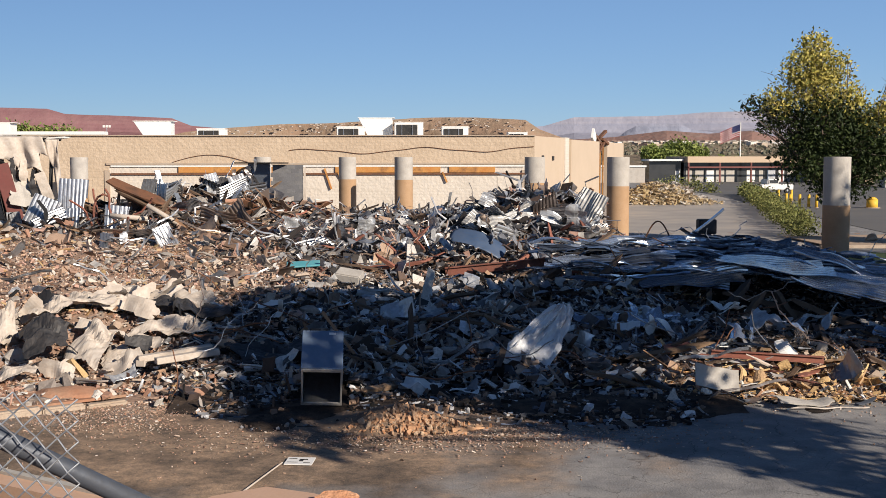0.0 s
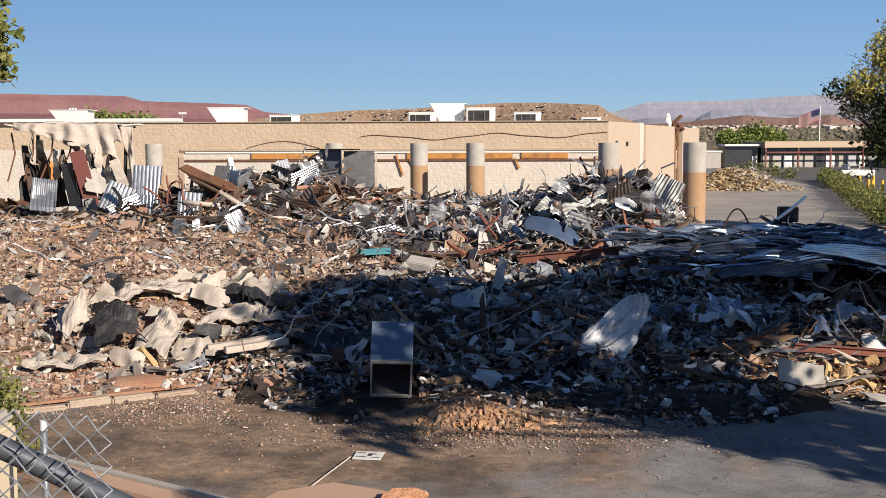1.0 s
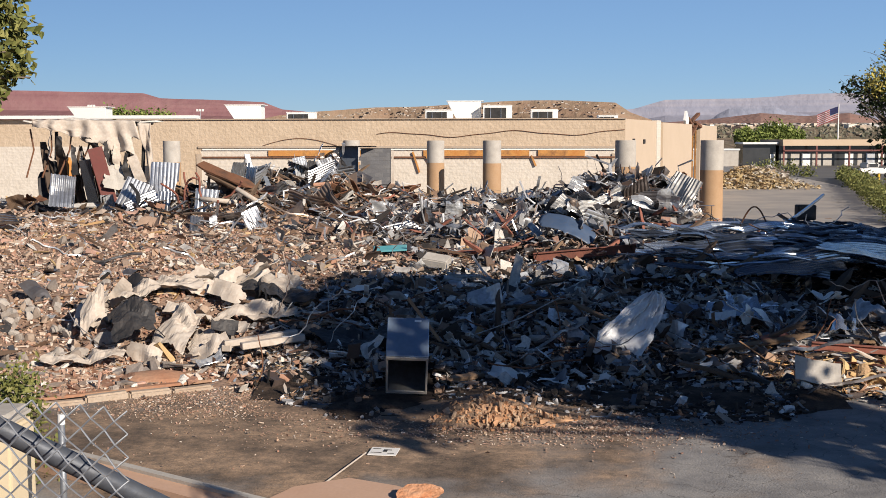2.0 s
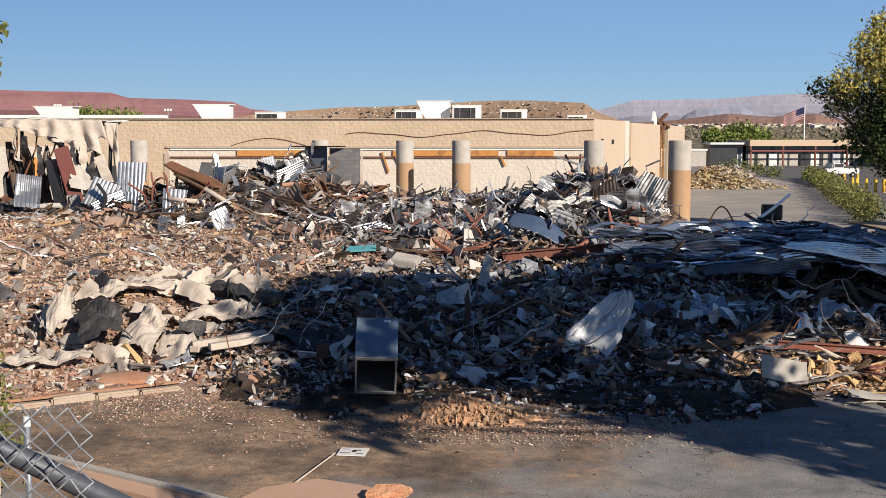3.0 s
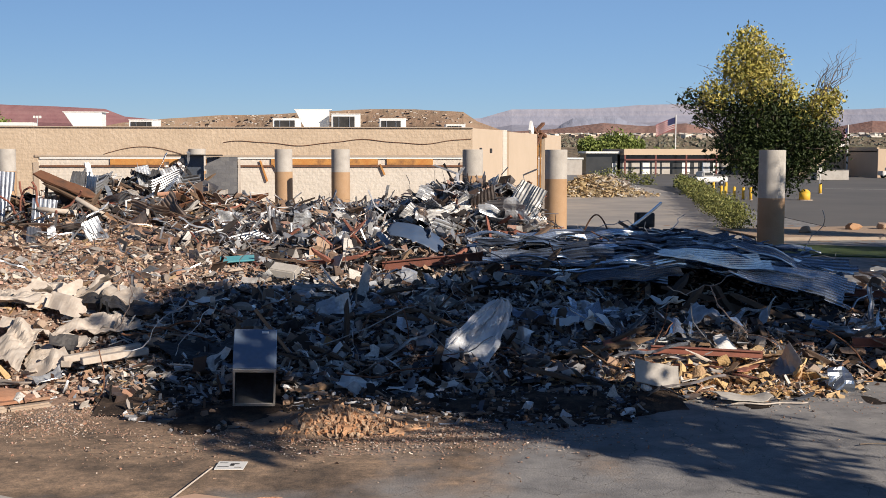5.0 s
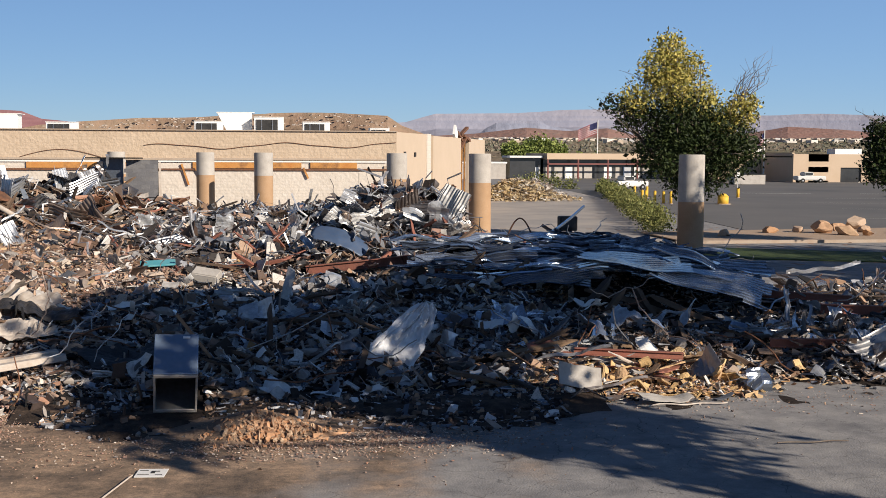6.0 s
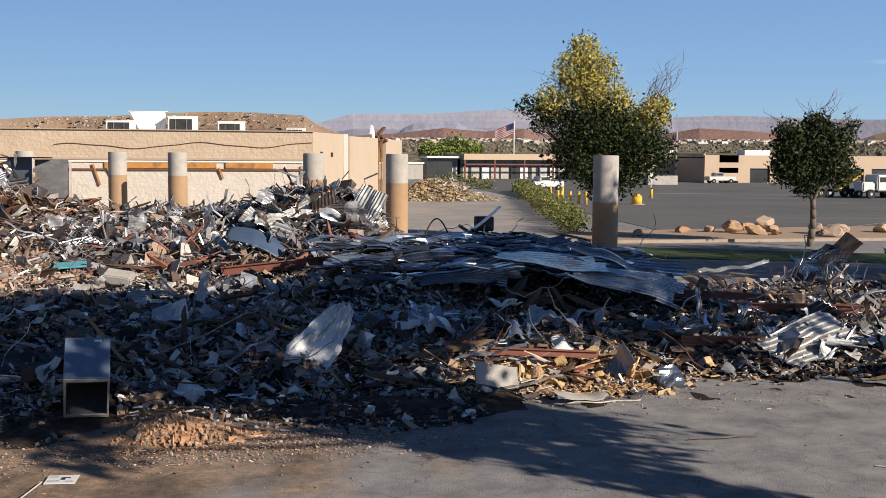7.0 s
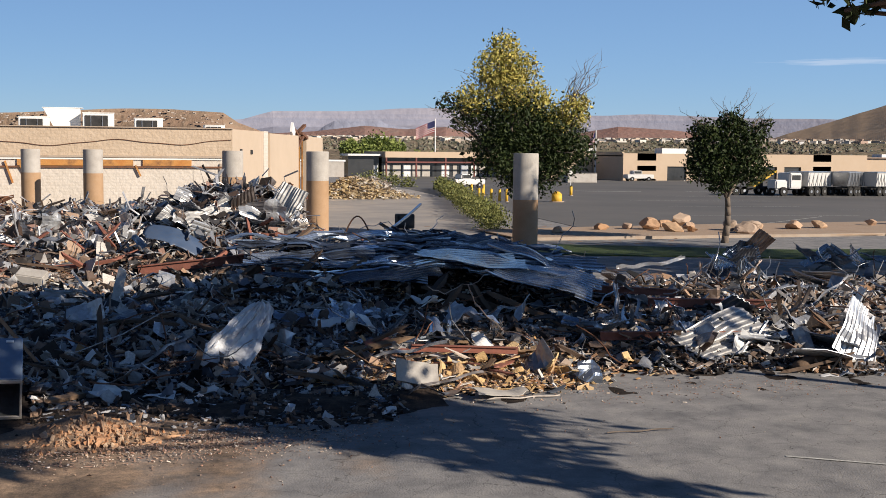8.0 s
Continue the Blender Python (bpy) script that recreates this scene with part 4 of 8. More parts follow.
# lower leaves coloured dark for self-shade, yellowing top coloured as sunlit
tree("street_tree", 21.25, 56.15, 0, 2.6, 0.24, [
    (M_LEAF, "green lower foliage, darkened for self-shade", [(-1.0, 0, 6.0, 1.9, 1), (1.0, 0.2, 5.5, 1.8, 1), (-1.9, -0.3, 4.7, 1.5, 1), (0.6, 0.3, 3.9, 1.5, 1), (2.3, 0, 4.7, 1.25, 1), (-0.6, 0.4, 3.7, 1.2, 1), (0.2, 1.2, 5.5, 1.9, 1), (-3.0, 0, 6.6, 0.9, 0.7), (-4.3, 0.1, 7.0, 0.65, 0.45), (-3.9, 0, 6.1, 0.5, 0.5)]),
    (M_LEAFY, "yellowing upper foliage, brightened as sunlit", [(-1.5, 0, 10.0, 0.8, 0.8), (-2.0, -0.2, 8.9, 1.1, 0.9), (-0.8, -0.2, 8.9, 1.05, 0.9), (-1.5, -0.3, 7.8, 1.3, 0.9), (-3.3, -0.2, 7.3, 0.9, 0.8), (0.2, -0.3, 7.4, 0.95, 0.8), (2.2, -0.2, 6.7, 1.0, 0.8), (2.9, 0, 7.2, 0.6, 0.5), (1.3, -0.4, 6.3, 0.8, 0.5)]),
], "tall leafy street tree, yellowing at the top, with bare twigs", 3, 0.082, 1350, twigs=((2.0, 0, 6.8, 3.6, 0, 9.6), (2.2, 0, 7.0, 3.0, 0, 9.0), (2.2, 0, 7.0, 2.5, 0, 8.4), (-1.5, 0, 7.2, -3.4, 0, 8.4), (-3.2, 0, 6.8, -5.0, 0, 7.2)))
tree("street_tree", 31.24, 53.45, 0, 2.4, 0.20, [
    (M_LEAF, "dark green foliage", [(-0.9, 0, 4.9, 1.25, 1), (0.7, 0, 5.2, 1.3, 1), (0, 0.3, 3.9, 1.2, 1), (-1.4, 0, 4.0, 1.0, 1), (1.3, 0, 4.0, 1.05, 1), (-1.5, 0, 5.8, 0.75, 0.7), (0.1, 0, 6.2, 0.8, 0.8), (1.8, 0, 5.6, 0.6, 0.5), (2.2, 0, 6.3, 0.4, 0.4), (-0.5, -0.2, 3.2, 0.7, 0.8)]),
], "small dark green tree with dead top branches", 9, 0.085, 1500, twigs=((0.4, 0, 5.8, 1.0, 0, 7.7), (0.1, 0, 5.9, -0.4, 0, 7.2), (1.2, 0, 5.6, 2.5, 0, 6.8), (-1.2, 0, 5.8, -1.9, 0, 6.6)))

# tall unseen trees added beside the viewpoint, crowns shaped to shade heap and road
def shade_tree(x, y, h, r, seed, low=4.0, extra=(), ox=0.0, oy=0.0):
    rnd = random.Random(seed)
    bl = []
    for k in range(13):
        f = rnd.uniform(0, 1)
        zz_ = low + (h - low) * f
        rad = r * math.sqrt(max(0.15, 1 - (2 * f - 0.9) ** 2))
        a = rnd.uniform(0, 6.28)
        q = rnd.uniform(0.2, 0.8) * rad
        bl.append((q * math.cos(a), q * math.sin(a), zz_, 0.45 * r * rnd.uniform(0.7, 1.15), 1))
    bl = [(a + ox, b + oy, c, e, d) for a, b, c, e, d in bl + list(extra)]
    return tree("shade_tree", x, y, 0, low + 1.5, 0.17, [(M_LEAF, "", bl)], "tall dense unseen broadleaf tree added for its shade", seed, 0.20, 165 if seed < 33 else 125, group="shade trees")


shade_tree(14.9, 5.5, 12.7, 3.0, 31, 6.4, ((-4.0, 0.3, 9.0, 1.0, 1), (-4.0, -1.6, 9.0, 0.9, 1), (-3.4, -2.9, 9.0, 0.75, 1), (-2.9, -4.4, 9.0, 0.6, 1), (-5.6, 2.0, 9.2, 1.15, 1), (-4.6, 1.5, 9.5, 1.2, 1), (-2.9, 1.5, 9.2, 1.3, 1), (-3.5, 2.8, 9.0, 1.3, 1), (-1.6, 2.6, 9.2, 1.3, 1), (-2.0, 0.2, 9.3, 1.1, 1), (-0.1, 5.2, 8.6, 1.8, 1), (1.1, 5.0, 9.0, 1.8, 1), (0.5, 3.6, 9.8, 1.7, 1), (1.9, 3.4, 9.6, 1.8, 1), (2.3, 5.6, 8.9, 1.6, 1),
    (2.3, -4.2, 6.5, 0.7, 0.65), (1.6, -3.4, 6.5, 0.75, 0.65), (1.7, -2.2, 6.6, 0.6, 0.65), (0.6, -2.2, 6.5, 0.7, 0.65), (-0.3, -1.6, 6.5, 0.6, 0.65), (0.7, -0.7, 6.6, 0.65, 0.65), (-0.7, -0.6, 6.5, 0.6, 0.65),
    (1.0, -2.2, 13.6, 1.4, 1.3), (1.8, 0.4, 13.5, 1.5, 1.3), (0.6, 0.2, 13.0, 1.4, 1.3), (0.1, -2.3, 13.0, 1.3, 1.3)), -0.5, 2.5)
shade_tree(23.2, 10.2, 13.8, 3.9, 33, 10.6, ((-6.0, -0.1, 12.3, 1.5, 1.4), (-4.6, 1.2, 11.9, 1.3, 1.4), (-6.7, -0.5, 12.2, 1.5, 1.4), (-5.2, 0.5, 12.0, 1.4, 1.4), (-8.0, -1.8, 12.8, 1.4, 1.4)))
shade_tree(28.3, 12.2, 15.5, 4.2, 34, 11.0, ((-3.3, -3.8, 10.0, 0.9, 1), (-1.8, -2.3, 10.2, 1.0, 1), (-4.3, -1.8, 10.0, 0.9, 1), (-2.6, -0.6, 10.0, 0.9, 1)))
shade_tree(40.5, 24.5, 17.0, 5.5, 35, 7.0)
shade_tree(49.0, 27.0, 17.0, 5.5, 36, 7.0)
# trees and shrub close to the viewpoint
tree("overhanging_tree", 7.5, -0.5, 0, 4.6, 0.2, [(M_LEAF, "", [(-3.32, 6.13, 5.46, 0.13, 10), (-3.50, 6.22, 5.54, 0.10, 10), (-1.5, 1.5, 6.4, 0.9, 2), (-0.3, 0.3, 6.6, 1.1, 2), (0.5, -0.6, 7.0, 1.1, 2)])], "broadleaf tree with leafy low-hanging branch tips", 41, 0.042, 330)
tree("pine_tree", -11.2, 18.2, 0, 7.5, 0.2, [(M_HEDGE, "yellow-green needles", [(3.1, 0.2, 6.4, 0.55, 7), (3.0, 0.2, 7.1, 0.5, 7), (3.2, 0.2, 5.8, 0.4, 7), (2.75, 0.2, 5.5, 0.45, 7), (2.3, 0.1, 7.6, 0.8, 5), (1.2, 0, 8.0, 1.2, 3), (0.2, 0, 8.6, 1.4, 2), (0.3, 0, 6.4, 1.3, 2)])], "pine with yellow-green needles beside the lot", 43, 0.075, 240)
sh = empty("juniper_shrub", "dusty green juniper shrub beside the pillar", "shrub", pose(-6.55, 14.8, 0))
leaf_cards("foliage", [(0, 0, 0.95, 0.50, 9), (0.05, 0, 1.3, 0.42, 9), (0, 0, 0.5, 0.65, 6), (-0.4, 0, 0.6, 0.7, 5), (-0.5, 0, 1.2, 0.5, 6)], 300, 0.04, M_HEDGE, 44, sh, shell=0.2)
bm = bmesh.new(); cyl(bm, (0, 0, 0), (0, 0, 1.1), 0.06, 0.03, 8)
part("stem", bm, M_BARK, sh)

M_FARLEAF = leaf_mat("bright far foliage", [(0.12, 0.16, 0.04), (0.18, 0.23, 0.06), (0.25, 0.28, 0.08)])
# hedge along the drive
hd = empty("hedge", "long clipped olive green hedge along the drive", "hedge", pose(0, 0, 0))
rnd = random.Random(8)
h0, h1 = Vector((22.2, 64.0, 0)), Vector((40.5, 138.0, 0))
for i in range(34):
    f = i / 33
    c = h0.lerp(h1, f) + Vector((rnd.uniform(-0.3, 0.3), 0, 0))
    r = rnd.uniform(0.85, 1.15)
    leaf_cards("shrub", [(c.x, c.y, 0.75, r, 1.0 if i < 14 else 0.5), (c.x + 0.2, c.y + 0.9, 0.55, r * 0.85, 0.7 if i < 14 else 0.4)], 520 if i < 14 else 360, 0.07 if i < 14 else 0.12, M_HEDGE, 200 + i, hd, shell=0.35)
for x, y, r in ((32, 146, 1.6), (34.5, 149, 1.7), (37, 150, 1.5), (38.5, 147, 1.3)):
    s_ = empty("roadside_shrub", "olive green shrub at the end of the drive", "shrub", pose(x, y, 0), "roadside shrubs")
    leaf_cards("foliage", [(0, 0, r * 0.45, r, 1)], 160, 0.14, M_HEDGE, int(x * 7), s_, shell=0.3)
for x, y, z, r, k in ((54, 250, 4.6, 4.8, 1), (58.5, 252, 5.8, 5.4, 2), (63, 255, 4.4, 4.6, 3), (70, 252, 3.0, 3.2, 6), (-69, 210, 8.0, 4.5, 4), (-64, 212, 7.6, 4.2, 5), (-75, 214, 7.6, 4.2, 7)):
    t_ = empty("far_tree", "rounded green tree behind the buildings", "tree", pose(x, y, 0), "far trees")
    bm = bmesh.new(); cyl(bm, (0, 0, 0), (0, 0, z), 0.3, 0.2, 8)
    part("trunk", bm, M_BARK, t_)
    rnd2 = random.Random(k)
    leaf_cards("crown", [(rnd2.uniform(-2.6, 2.6), rnd2.uniform(-1, 1), z + rnd2.uniform(-1.2, 1.0), r * rnd2.uniform(0.4, 0.6), 1) for q in range(8)], 70, 0.3, M_FARLEAF, 300 + k, t_, shell=0.2)

# scrub on the valley floor
M_SCRUB = leaf_mat("valley scrub leaves", [(0.12, 0.12, 0.085), (0.17, 0.16, 0.115), (0.24, 0.19, 0.145)])
n = 18000
rng = np.random.RandomState(75)
a = np.radians(rng.uniform(-34, 46, n))
r_ = 420 + 1500 * rng.uniform(0, 1, n) ** 1.3
z_ = np.interp(r_, rr, zz)
s = rng.uniform(0.35, 1.15, n)
scraps("valley_scrub", np.c_[r_ * np.sin(a), r_ * np.cos(a), z_], np.c_[s * 1.4, s, s * 0.8], M_SCRUB, "dark green scrub and trees between the houses", 0.5, 0.5, seed=76, category="scrub")

# ---- far lot: shops, bollards, boulders, trucks ----
M_SHOPWALL = mat("shop stucco", [(0.50, 0.38, 0.27), (0.56, 0.44, 0.325)], 0.92, scale=0.2, fine=5, bump=0.1, dirt=0.12, dirt_color=(0.42, 0.32, 0.23))
# window glass, also used where shop fronts and bays lie in shade
M_GLASS_SHADE = mat("dark glass and unlit shop fronts", [(0.03, 0.032, 0.035), (0.06, 0.062, 0.065)], 0.15, scale=0.4, fine=3, bump=0, dirt=0.1, spec=0.6)
M_MAROON = mat("maroon painted steel", [(0.16, 0.05, 0.045), (0.21, 0.075, 0.065)], 0.6, scale=1, fine=10, bump=0.05)
M_YELLOW = mat("yellow safety paint", [(0.72, 0.42, 0.04), (0.80, 0.50, 0.06)], 0.6, scale=2, fine=20, bump=0.05, dirt=0.2)
M_BOULDER = mat("sandstone boulder", [(0.42, 0.24, 0.13), (0.50, 0.33, 0.20), (0.45, 0.36, 0.29), (0.52, 0.30, 0.16)], 0.93, source="object", scale=1.5, fine=12, bump=0.6, dirt=0.35, dirt_color=(0.28, 0.18, 0.12))


def shopfront(x0, y0, x1, y1, h, bays, label):
    o = Vector((x0, y0, 0)); d = Vector((x1 - x0, y1 - y0, 0)); L = d.length
    s = empty("shop_building", label, "building", Matrix.Translation(o) @ Matrix.Rotation(math.atan2(d.y, d.x), 4, "Z"))
    # near-black wall colour stands for the shade under the canopy
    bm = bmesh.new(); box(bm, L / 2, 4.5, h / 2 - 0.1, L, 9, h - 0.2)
    part("wall", bm, M_GLASS_SHADE, s, "shopfront wall coloured dark for canopy shade")
    bm = bmesh.new(); box(bm, L / 2, 3.6, h - 0.55, L + 0.4, 12.4, 1.1)
    part("canopy", bm, M_SHOPWALL, s, "tan canopy fascia")
    bm = bmesh.new(); box(bm, L / 2, -2.72, 2.75, L, 0.16, 0.28)
    part("beam", bm, M_MAROON, s, "maroon beam below the canopy")
    for i in range(bays + 1):
        bm = bmesh.new(); box(bm, L * i / bays, -2.5, (h - 1.1) / 2, 0.28, 0.28, h - 1.1)
        part("post", bm, M_MAROON, s)
    rnd = random.Random(int(x0))
    for i in range(bays * 3):
        w = L / (bays * 3)
        if rnd.random() < 0.7:
            bm = bmesh.new(); box(bm, w * (i + 0.5), -0.03, 1.15, w * rnd.choice((0.4, 0.55, 0.8)), 0.08, 2.2)
            part("door", bm, rnd.choice((M_COLTOP, M_COLTOP, M_WHITE, M_GALV)), s, "pale boarded door")
    return s


shopfront(49.5, 208.5, 73, 211, 4.7, 4, "low shop row with tan canopy and maroon posts")
sb = empty("shop_annex", "end of the shop row, coloured dark as unlit, with white roof edge", "building", pose(43.0, 207.8, 0))
# closed box in near-black, standing for an unlit open end
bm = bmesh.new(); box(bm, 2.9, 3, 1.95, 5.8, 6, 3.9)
part("wall", bm, M_GLASS_SHADE, sb)
bm = bmesh.new(); box(bm, 2.9, 2.6, 4.05, 6.2, 7.2, 0.35)
part("roof", bm, M_WHITE, sb)
bm = bmesh.new(); box(bm, 5.2, -0.05, 1.1, 0.8, 0.1, 2.0)
part("door", bm, M_WHITE, sb)
gb = empty("grey_shed", "long pale grey flat shed", "building", pose(32.5, 205, 0))
bm = bmesh.new(); box(bm, 4.6, 3, 1.4, 9.2, 6, 2.8)
part("wall", bm, M_COLTOP, gb)
bm = bmesh.new(); box(bm, 4.6, 3, 2.95, 9.6, 6.4, 0.3)
part("roof", bm, M_WHITE, gb)

# big tan store along the far side of the lot
bs = empty("far_store", "long tan stucco store with dark bay doors", "building", pose(0, 0, 0))


def slab(parent, name, x0, x1, y, h, dep, material, z0=0.0, label=""):
    bm = bmesh.new(); box(bm, (x0 + x1) / 2, y + dep / 2, z0 + h / 2, x1 - x0, dep, h)
    return part(name, bm, material, parent, label)


def pier_wall(parent, x0, x1, y, h, openings, thick=0.5):
    """Wall along x with openings (x0, x1, z0, z1) cut right through, backed by panels coloured dark for shade."""
    xs = sorted(openings)
    cur = x0
    for a, b, z0, z1 in xs:
        if a > cur:
            slab(parent, "wall", cur, a, y, h, thick, M_SHOPWALL)
        if z0 > 0:
            slab(parent, "wall", a, b, y, z0, thick, M_SHOPWALL)
        if z1 < h:
            slab(parent, "wall", a, b, y, h - z1, thick, M_SHOPWALL, z1)
        slab(parent, "bay_recess", a, b, y + 0.35, z1 - z0, 0.1, M_GLASS_SHADE, z0, "recessed bay panel coloured dark for shade")
        cur = b
    if cur < x1:
        slab(parent, "wall", cur, x1, y, h, thick, M_SHOPWALL)


pier_wall(bs, 86.5, 100.0, 183, 4.75, [(89.2, 92.8, 0.3, 1.7), (89.2, 92.8, 2.6, 3.5), (95.0, 98.8, 0.0, 2.5)])
slab(bs, "roof", 86.5, 152, 183.5, 0.2, 30, M_PALE, 4.2)
pier_wall(bs, 100.0, 136.0, 183, 4.75, [(101, 105, 0, 2.4), (107, 111, 0, 2.4), (113.5, 117, 0, 2.5), (118.5, 122, 0, 2.5), (124.5, 128.3, 2.6, 3.5), (124.5, 128.3, 0, 1.7), (130, 134, 0, 1.8)])
pier_wall(bs, 136.0, 152.0, 184, 4.3, [(142.5, 147, 0.4, 3.4)])
slab(bs, "side_wall", 75.5, 86.4, 196, 5.0, 14, M_SHOPWALL, 0, "shaded set-back wing")
bm = bmesh.new(); box(bm, 86.7, 190.5, 2.5, 0.4, 14, 5.0)
part("side_wall", bm, M_SHOPWALL, bs)
for x, y, w, h in ((79, 197, 8, 5.6), (97.5, 190, 5, 5.7), (146, 192, 3, 5.0)):
    slab(bs, "roof_unit", x, x + w, y, h - 4.2, 3, M_WHITE, 4.2, "white roof-top unit")


def bollard(x, y, h=1.25, r=0.13, name="bollard", label="yellow painted steel bollard"):
    b = empty(name, label, "bollard", pose(x, y, 0), "yellow bollards")
    bm = bmesh.new(); cyl(bm, (0, 0, 0), (0, 0, h), r, r, 14); cyl(bm, (0, 0, h), (0, 0, h + r * 0.5), r, r * 0.45, 14)
    part("post", bm, M_YELLOW, b, "", True)
    bm = bmesh.new(); cyl(bm, (0, 0, 0), (0, 0, 0.08), r * 1.5, r * 1.4, 14)
    part("base", bm, M_CURB, b)


for x, y in ((38.0, 118.0), (39.2, 117.5), (34.6, 104.0), (35.2, 103.2), (35.8, 102.5), (36.3, 101.9), (34.9, 106.0), (39.1, 101.6)):
    bollard(x, y, 1.15)
bollard(48.8, 116.2, 1.0, 0.16)
bollard(41.15, 101.4, 0.75, 0.5, "traffic_barrel", "squat yellow concrete-filled barrel")
for x, y in ((39.3, 104.5), (48.9, 116.6)):
    sp = empty("sign_pole", "thin white sign pole in the lot", "pole", pose(x, y, 0))
    bm = bmesh.new(); cyl(bm, (0, 0, 0), (0, 0, 2.6), 0.05, 0.05, 8)
    part("pole", bm, M_WHITE, sp)
    bm = bmesh.new(); box(bm, 0, -0.06, 2.5, 0.35, 0.03, 0.5)
    part("sign", bm, M_WHITE, sp)


def boulder(x, y, sx, sy, sz, seed):
    bm = bmesh.new()
    bmesh.ops.create_icosphere(bm, subdivisions=3, radius=1)
    rnd = random.Random(seed)
    planes = [(Vector((rnd.gauss(0, 1), rnd.gauss(0, 1), rnd.gauss(0, 0.8))).normalized(), rnd.uniform(0.4, 0.75)) for k in range(12)]
    for v in bm.verts:
        for nrm, dd in planes:
            e = v.co.dot(nrm) - dd
            if e > 0:
                v.co -= nrm * e
        v.co += v.co.normalized() * 0.07 * noise.noise(v.co * 3 + Vector((seed, 0, 0)))
        v.co = Vector((v.co.x * sx, v.co.y * sy, (v.co.z + 0.55) * sz))
    return tagged(mesh_ob("boulder", bm, M_BOULDER), "rough sandstone landscaping boulder on bare earth", "boulder", "landscaping boulders"), (x, y)


rnd = random.Random(77)
for i, (x, y, s) in enumerate(((24.6, 60.4, .5), (28.3, 62.6, .65), (31.2, 62.2, .85), (33.2, 64.2, .75), (34.9, 65.2, .95), (31.9, 60.6, .8), (32.9, 60.0, .5), (34.0, 62.6, .55), (35.3, 58.4, .95), (36.4, 59.4, .85), (35.8, 60.8, .9), (38.0, 61.8, .6), (40.5, 61.2, .75), (42.7, 61.9, .7), (47.9, 63.8, .6), (50.5, 64.5, .7), (30.1, 63.0, .45), (37.1, 60.4, .5))):
    b, (bx, by) = boulder(x, y, s * rnd.uniform(0.85, 1.1), s * 0.8, s * rnd.uniform(0.45, 0.65), 100 + i)
    b.matrix_world = pose(bx, by, 0.12, 0, 0, rnd.uniform(0, 360))
M_TANEARTH = mat("tan earth", [(0.36, 0.25, 0.17), (0.44, 0.32, 0.225), (0.50, 0.38, 0.28)], 0.95, scale=0.6, fine=8, bump=0.4)
# planting island and grass verge
sheet("planting_island", [(21, 57.2), (43, 56.5), (60, 61), (60, 68), (52, 67.5), (38, 66.5), (21, 64)], 0.12, M_TANEARTH, "bare tan earth planting strip", "earth")
bm = bmesh.new(); box(bm, 32, 56.7, 0.07, 23, 0.2, 0.18)
tagged(mesh_ob("kerb", bm, M_CURB), "pale concrete kerb along the planting strip", "kerb", kind="structure")
sheet("grass_verge", [(16.5, 49.5), (32, 43.5), (46, 42), (46, 47), (32, 48.5), (20, 54.5), (16.5, 54.5)], 0.05, M_GRASS, "green watered grass verge", "grass")
M_PAINT = mat("faded road paint", [(0.55, 0.54, 0.50), (0.66, 0.65, 0.60)], 0.9, scale=1.5, fine=20, bump=0.1, dirt=0.7, dirt_color=(0.14, 0.13, 0.12))
for i, (x0, y0, x1, y1, w) in enumerate(((55.5, 131, 63, 128, 0.6), (69, 128, 80, 125, 0.5), (48, 92, 60, 90, 0.12), (42, 78, 56, 76, 0.12), (50, 104, 64, 101, 0.12), (60, 84, 76, 82, 0.12), (40.5, 66.3, 52, 75, 0.12), (58, 115, 72, 112, 0.12), (10.0, 15.05, 11.6, 14.0, 0.07))):
    d = Vector((x1 - x0, y1 - y0, 0)); nn = Vector((-d.y, d.x, 0)).normalized() * w / 2
    a, b = Vector((x0, y0, 0)), Vector((x1, y1, 0))
    zz0 = 0.028 if y0 > 60 else 0.008
    ob = raw("lane_marking", [tuple(v + Vector((0, 0, zz0))) for v in (a - nn, b - nn, b + nn, a + nn)], [(0, 1, 2, 3)], M_PAINT)
    tagged(ob, "faded white painted line on asphalt", "road marking", "lane markings", "structure")

# trucks
M_TYRE = mat("tyre rubber", [(0.015, 0.015, 0.015), (0.03, 0.03, 0.03)], 0.85, scale=5, fine=30)
M_TRUCKWHITE = mat("white truck paint", [(0.62, 0.61, 0.59), (0.72, 0.71, 0.69)], 0.45, scale=0.6, fine=6, bump=0.05, dirt=0.25, dirt_color=(0.3, 0.25, 0.2))


def wheel(parent, x, y, r=0.52, w=0.3):
    bm = bmesh.new(); cyl(bm, (x, y - w / 2, r), (x, y + w / 2, r), r, r, 20)
    wh = part("wheel", bm, M_TYRE, parent)
    bm = bmesh.new(); cyl(bm, (x, y - w / 2 - 0.02, r), (x, y + w / 2 + 0.02, r), r * 0.34, r * 0.34, 14)
    part("rim", bm, M_GALV, wh)


